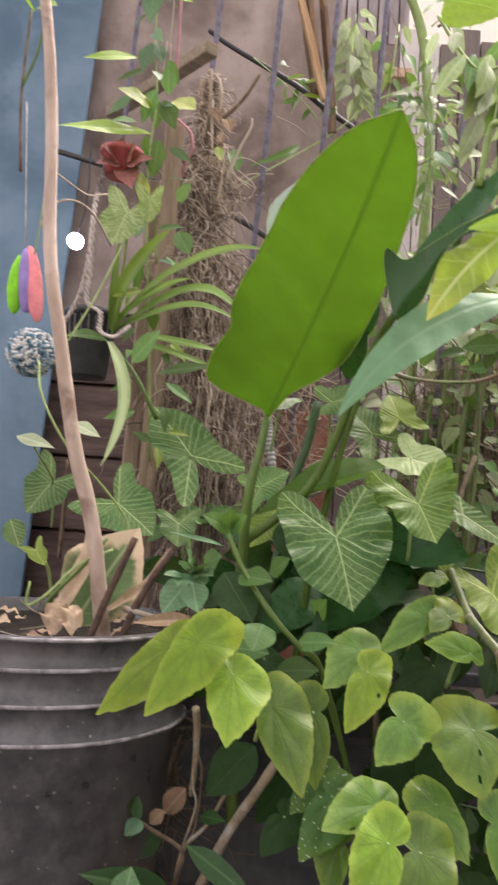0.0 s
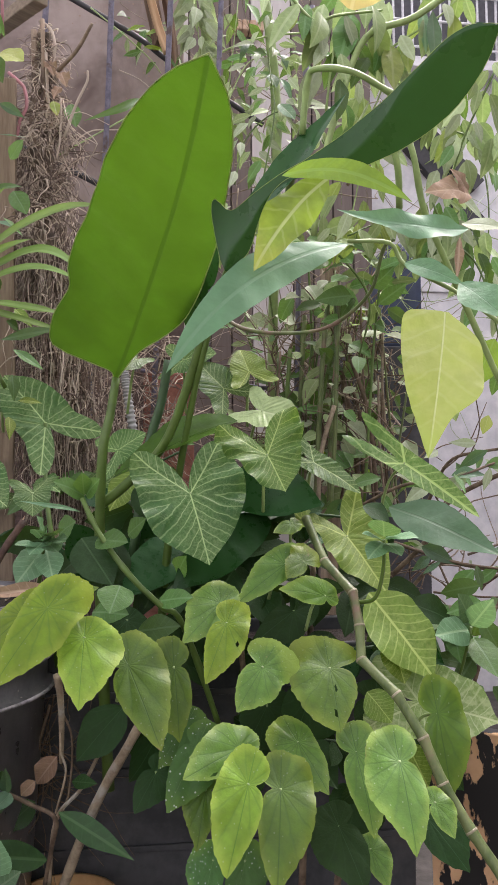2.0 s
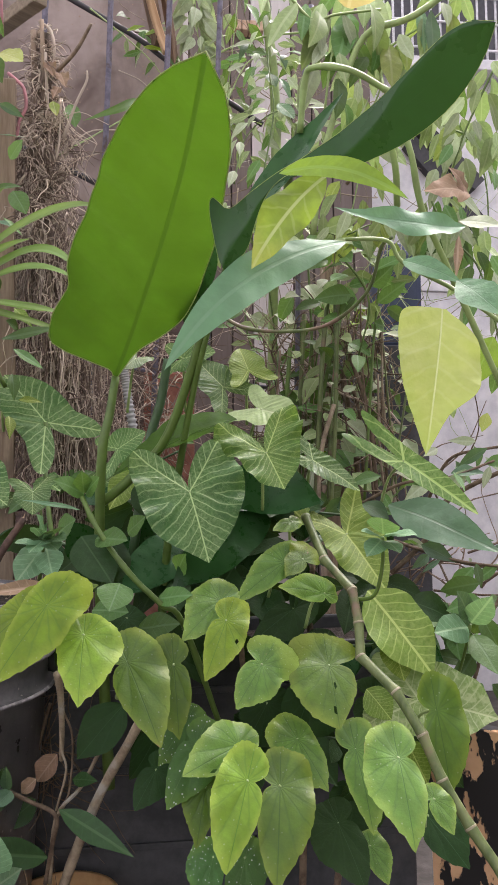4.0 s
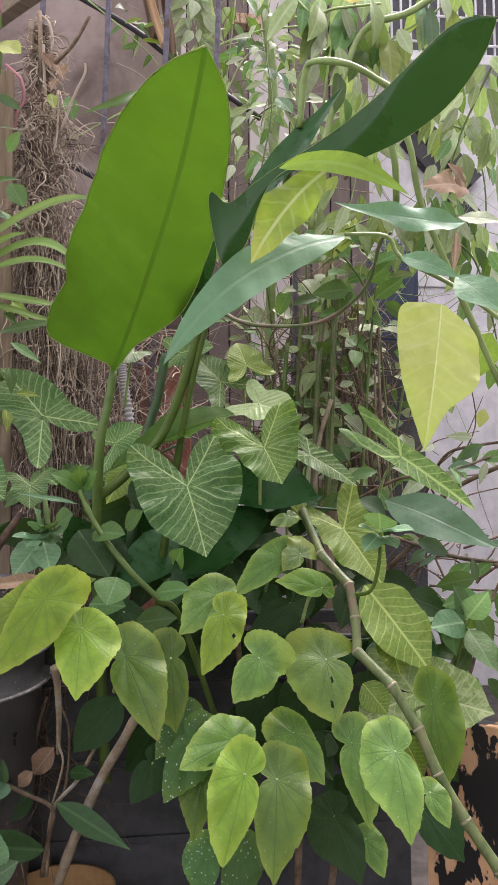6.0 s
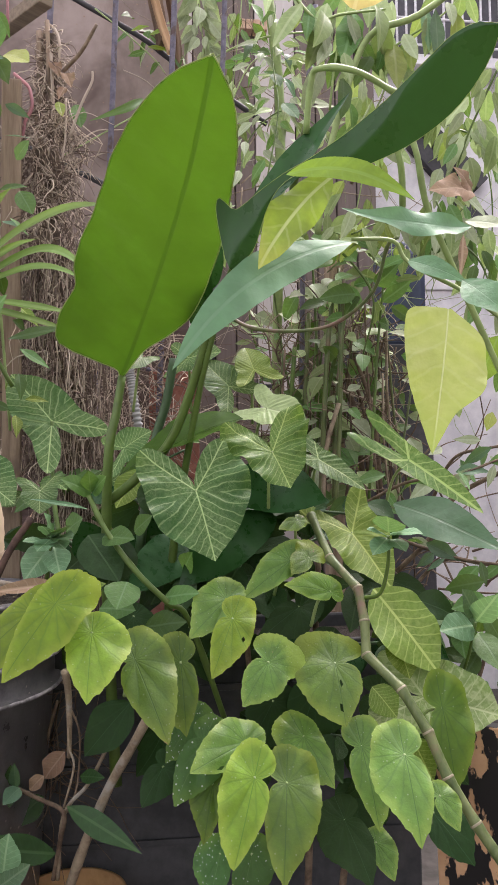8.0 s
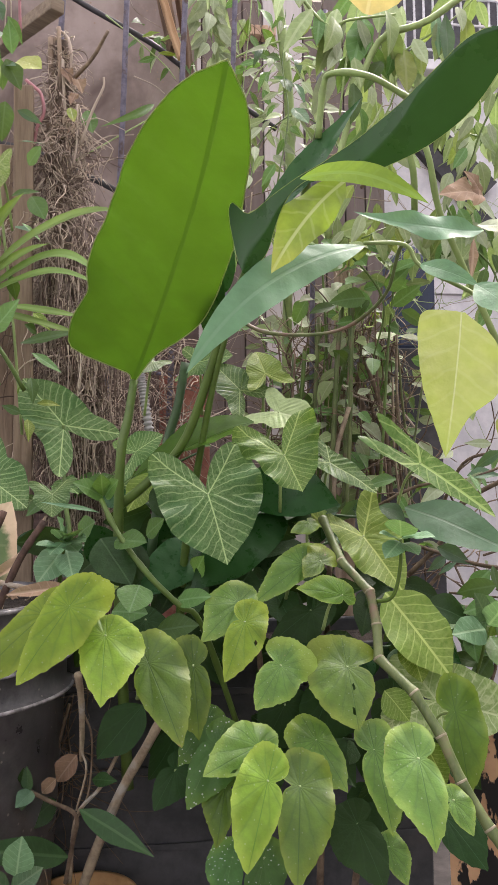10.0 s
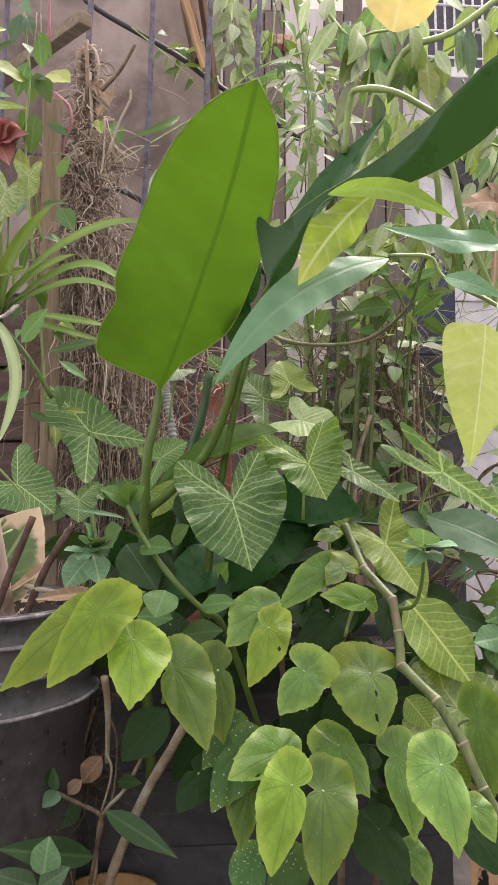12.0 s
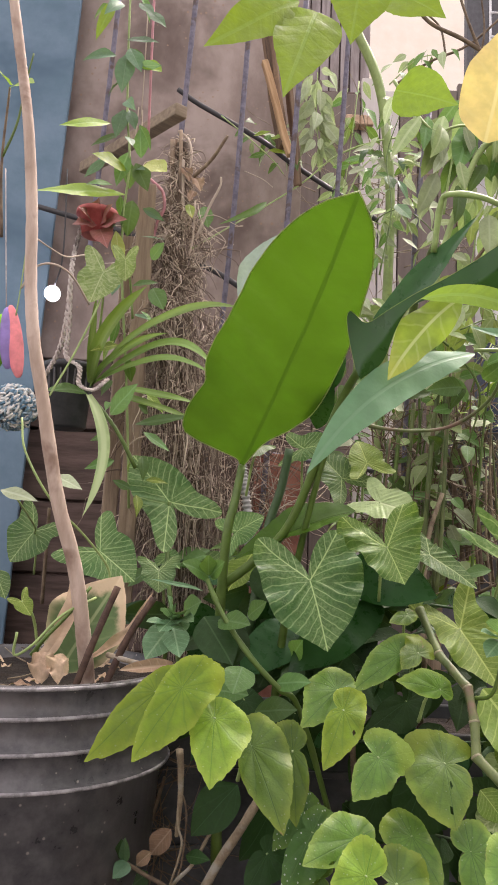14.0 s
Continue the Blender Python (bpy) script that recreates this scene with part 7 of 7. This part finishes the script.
leaf(sprig, "mint", "oval", (0.294, 0.810, 0.582), (0.270, 0.783, 0.567), 0.0232, face=(0,-.8,1))
leaf(sprig, "mint", "oval", (0.298, 0.809, 0.581), (0.304, 0.779, 0.570), 0.0208, face=(0,-.8,1))
sprig = thing("mint_green_sprig", "mint-green rosette sprig beside the bucket", "plant", (-0.069, 0.907, 0.534))
stem(sprig, "stem", "stalk", [(-0.069, 0.908, 0.531), (-0.064, 0.895, 0.559), (-0.060, 0.883, 0.582)], 0.0025, 0.0018)
leaf(sprig, "mint", "oval", (-0.059, 0.883, 0.583), (-0.067, 0.852, 0.599), 0.0240, face=(0,-.5,1))
leaf(sprig, "mint", "oval", (-0.058, 0.883, 0.585), (-0.040, 0.849, 0.598), 0.0264, face=(0,-.5,1))
leaf(sprig, "mint", "oval", (-0.057, 0.883, 0.582), (-0.042, 0.851, 0.574), 0.0216, face=(0,-.6,1))
leaf(sprig, "mint", "oval", (-0.060, 0.883, 0.582), (-0.055, 0.871, 0.603), 0.0207, face=(0,-.6,1))
leaf(sprig, "mint", "oval", (-0.064, 0.884, 0.580), (-0.087, 0.856, 0.582), 0.0192, face=(0,-.6,1))
leaf(sprig, "mint", "oval", (-0.062, 0.894, 0.575), (-0.087, 0.869, 0.540), 0.0377, face=(0,-1,.6))
leaf(sprig, "mint", "oval", (-0.059, 0.893, 0.575), (-0.048, 0.864, 0.544), 0.0304, face=(0,-1,.6))
leaf(sprig, "mint", "oval", (-0.058, 0.878, 0.585), (-0.066, 0.861, 0.613), 0.0229, face=(0,-.6,1), wave=.2)
leaf(sprig, "mint", "oval", (-0.056, 0.877, 0.585), (-0.034, 0.849, 0.585), 0.0239, face=(0,-.6,1), wave=.2)
leaf(sprig, "mint", "oval", (-0.061, 0.878, 0.583), (-0.072, 0.855, 0.572), 0.0228, face=(0,-.7,.8), wave=.2)
leaf(sprig, "mint", "oval", (-0.057, 0.872, 0.586), (-0.048, 0.851, 0.593), 0.0155, face=(0,-.7,1), wave=.25)
leaf(sprig, "small", "oval", (-0.049, 0.922, 0.589), (-0.028, 0.898, 0.605), 0.0316)

serr = thing("toothed_leaf_plant", "small plant with toothed green leaves on a jointed stalk", "plant", (0.090, 0.891, 0.488))
# dark leaves close the gaps here; the shade is in their green
leaf(serr, "deep_shade", "oval", (0.156, 0.981, 0.541), (0.119, 0.958, 0.490), 0.0507)
leaf(serr, "deep_shade", "oval", (0.039, 1.008, 0.647), (0.066, 0.988, 0.597), 0.0422)
leaf(serr, "deep_shade", "lance", (0.177, 0.974, 0.596), (0.136, 0.953, 0.544), 0.0398)
leaf(serr, "deep_shade", "oval", (0.267, 0.942, 0.468), (0.242, 0.927, 0.426), 0.0468)
leaf(serr, "deep_shade", "oval", (0.074, 1.010, 0.547), (0.047, 0.987, 0.495), 0.0490)
leaf(serr, "deep_shade", "oval", (0.074, 1.029, 0.574), (0.049, 1.014, 0.540), 0.0431)
leaf(serr, "deep_shade", "oval", (0.038, 1.036, 0.538), (0.073, 1.013, 0.504), 0.0431)
leaf(serr, "deep_shade", "oval", (0.060, 1.039, 0.596), (0.074, 1.010, 0.554), 0.0404)
leaf(serr, "small", "oval", (0.022, 0.856, 0.538), (0.012, 0.828, 0.513), 0.0387)
leaf(serr, "small", "oval", (-0.010, 0.902, 0.505), (0.031, 0.867, 0.506), 0.0320)
leaf(serr, "small", "oval", (-0.007, 0.917, 0.583), (0.030, 0.872, 0.582), 0.0288)
leaf(serr, "small", "oval", (0.028, 0.933, 0.587), (0.049, 0.908, 0.607), 0.0233)
leaf(serr, "small", "oval", (-0.022, 0.936, 0.633), (-0.053, 0.898, 0.649), 0.0256)
leaf(serr, "small", "oval", (-0.022, 0.935, 0.634), (-0.023, 0.914, 0.659), 0.0233)
leaf(serr, "small", "oval", (-0.020, 0.935, 0.633), (-0.003, 0.912, 0.652), 0.0233)
leaf(serr, "small", "oval", (0.062, 0.893, 0.516), (0.099, 0.857, 0.524), 0.0246)
leaf(serr, "small", "oval", (0.040, 0.898, 0.483), (0.086, 0.871, 0.492), 0.0309)
leaf(serr, "small", "lance", (0.086, 0.959, 0.538), (0.095, 0.926, 0.563), 0.0266)
leaf(serr, "pale", "lance", (-0.028, 0.968, 0.614), (-0.093, 0.924, 0.627), 0.0066)

# filler leaves whose dark greens stand in for shade between the stems
under_leaf = thing("understorey_foliage", "low foliage among the stems, coloured dark for the shade", "plant", (0.0734, 1.0153, trough_z - 0.02))
spray(under_leaf, ["dark", "begonia_shade"], [(0.020, 1.06, 0.625), (0.110, 1.05, 0.600), (0.210, 1.04, 0.610), (0.330, 1.03, 0.600)], 44, 0.0600, seed=41, hang=.4, spread=.05, stalk="stalk_dark", r=.003, shape="oval", wide=.6)
spray(under_leaf, ["begonia_shade", "deep_shade"], [(0.090, 1.00, 0.520), (0.180, 0.99, 0.510), (0.270, 0.98, 0.520), (0.350, 0.97, 0.500)], 40, 0.0560, seed=42, hang=.4, spread=.05, stalk="stalk_dark", r=.003, shape="oval", wide=.6)
spray(under_leaf, ["dark", "begonia_shade", "deep_shade"], [(-0.073, 1.077, 0.574), (0.001, 1.070, 0.543), (0.089, 1.058, 0.557), (0.186, 1.048, 0.541), (0.267, 1.036, 0.570)], 40, 0.0672, seed=30, hang=.4, spread=.06, stalk="stalk_dark", r=.003, shape="oval", wide=.6)
spray(under_leaf, ["dark", "begonia_shade"], [(-0.031, 1.008, 0.466), (0.073, 0.997, 0.444), (0.177, 0.985, 0.436), (0.294, 0.970, 0.442), (0.377, 0.960, 0.448)], 36, 0.0627, seed=31, hang=.5, spread=.05, stalk="stalk_dark", r=.003, shape="oval", wide=.6)
spray(under_leaf, ["begonia_shade", "deep_shade"], [(0.058, 0.954, 0.368), (0.150, 0.943, 0.354), (0.242, 0.933, 0.347), (0.347, 0.921, 0.332)], 36, 0.0595, seed=32, hang=.6, spread=.05, stalk="stalk_dark", r=.003, shape="oval", wide=.6)
spray(under_leaf, ["small", "arrow"], [(-0.118, 1.179, 0.634), (-0.061, 1.171, 0.650), (0.012, 1.162, 0.657), (0.102, 1.148, 0.697)], 20, 0.0572, seed=33, hang=.3, spread=.05, stalk="stalk_dark", r=.003, shape="oval", wide=.5)

leaf(big, "frost", "oval", (0.005, 0.995, 0.993), (0.052, 0.951, 1.084), 0.0636, bend=.15, face=(-.4,-1,.4))
tangle(mid, (0.257, 1.433, 0.692), (0.4937, 1.3792 + 0.15, 1.0590), 160, 0.0011, "stick", 21, 0.5)
tangle(mid, (0.260, 1.386, 0.630), (0.4978, 1.3386 + 0.15, 0.9051), 110, 0.0016, "twig", 22, 0.8)
tangle(roots, (-0.057, 1.318, 0.707), (0.1085, 1.2836 + 0.12, 0.9265), 260, 0.0009, "fibre", 23, -0.5)
tangle(lowright, (0.408, 1.178, 0.450), (0.5708, 1.1442 + 0.12, 0.6604), 32, 0.0017, "twig", 24, 0.1, 0.07)
tangle(upper, (0.156, 1.558, 1.266), (0.4730, 1.4966 + 0.2, 1.6031), 70, 0.0012, "stick", 25, 0.2, 0.07)
tangle(topright, (0.463, 1.293, 0.896), (0.6545, 1.2440 + 0.15, 1.2763), 36, 0.0008, "stalk_pale", 26, -0.2, 0.06)
tangle(low, (-0.119, 1.023, 0.263), (-0.0369, 1.0026 + 0.04, 0.4131), 60, 0.0008, "twig", 27, -0.4, 0.035)

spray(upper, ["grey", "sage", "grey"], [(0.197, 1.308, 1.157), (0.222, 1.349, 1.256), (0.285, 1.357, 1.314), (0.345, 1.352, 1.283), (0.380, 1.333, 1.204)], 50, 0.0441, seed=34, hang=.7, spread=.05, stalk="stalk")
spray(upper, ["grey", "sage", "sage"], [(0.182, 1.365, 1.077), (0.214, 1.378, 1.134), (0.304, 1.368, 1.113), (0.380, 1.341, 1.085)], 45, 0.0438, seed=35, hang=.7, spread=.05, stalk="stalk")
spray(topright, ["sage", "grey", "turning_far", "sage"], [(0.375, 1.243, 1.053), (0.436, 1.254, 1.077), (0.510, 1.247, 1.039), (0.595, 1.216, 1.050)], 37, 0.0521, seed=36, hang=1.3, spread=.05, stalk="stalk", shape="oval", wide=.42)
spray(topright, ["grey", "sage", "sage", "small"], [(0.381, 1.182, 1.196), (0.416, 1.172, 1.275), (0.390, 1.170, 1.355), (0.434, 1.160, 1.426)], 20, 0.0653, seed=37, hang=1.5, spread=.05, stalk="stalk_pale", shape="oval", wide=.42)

leaf(vine, "grey", "lance", (-0.283, 0.938, 0.727), (-0.229, 0.909, 0.713), 0.0178)
leaf(vine, "grey", "lance", (-0.217, 0.934, 0.747), (-0.179, 0.916, 0.730), 0.0179)
leaf(vine, "arrow", "oval", (-0.291, 0.973, 0.628), (-0.271, 0.957, 0.594), 0.0281)
stem(vine, "stem", "stalk_pale", [(-0.269, 0.912, 1.048), (-0.275, 0.921, 0.988), (-0.280, 0.927, 0.946)], 0.0009, 0.0009)
stem(vine, "stem", "twig", [(-0.283, 1.212, 0.721), (-0.285, 1.222, 0.650), (-0.288, 1.234, 0.571)], 0.0027, 0.0031)
stem(vine, "stem", "stalk_pale", [(-0.270, 0.938, 0.727), (-0.265, 1.045, 0.689), (-0.280, 1.117, 0.679)], 0.0014, 0.0016)
stem(low, "root", "stick", [(-0.042, 0.852, 0.448), (-0.040, 0.865, 0.424), (-0.040, 0.881, 0.387), (-0.043, 0.907, 0.343)], 0.0043, 0.0026)
stem(low, "root", "stick", [(-0.040, 0.879, 0.400), (-0.041, 0.884, 0.362), (-0.036, 0.888, 0.338), (-0.047, 0.894, 0.294)], 0.0013, 0.0013)
leaf(big, "dark", "oval", (0.102, 0.917, 0.818), (0.112, 0.847, 0.880), 0.0297, bend=.2)
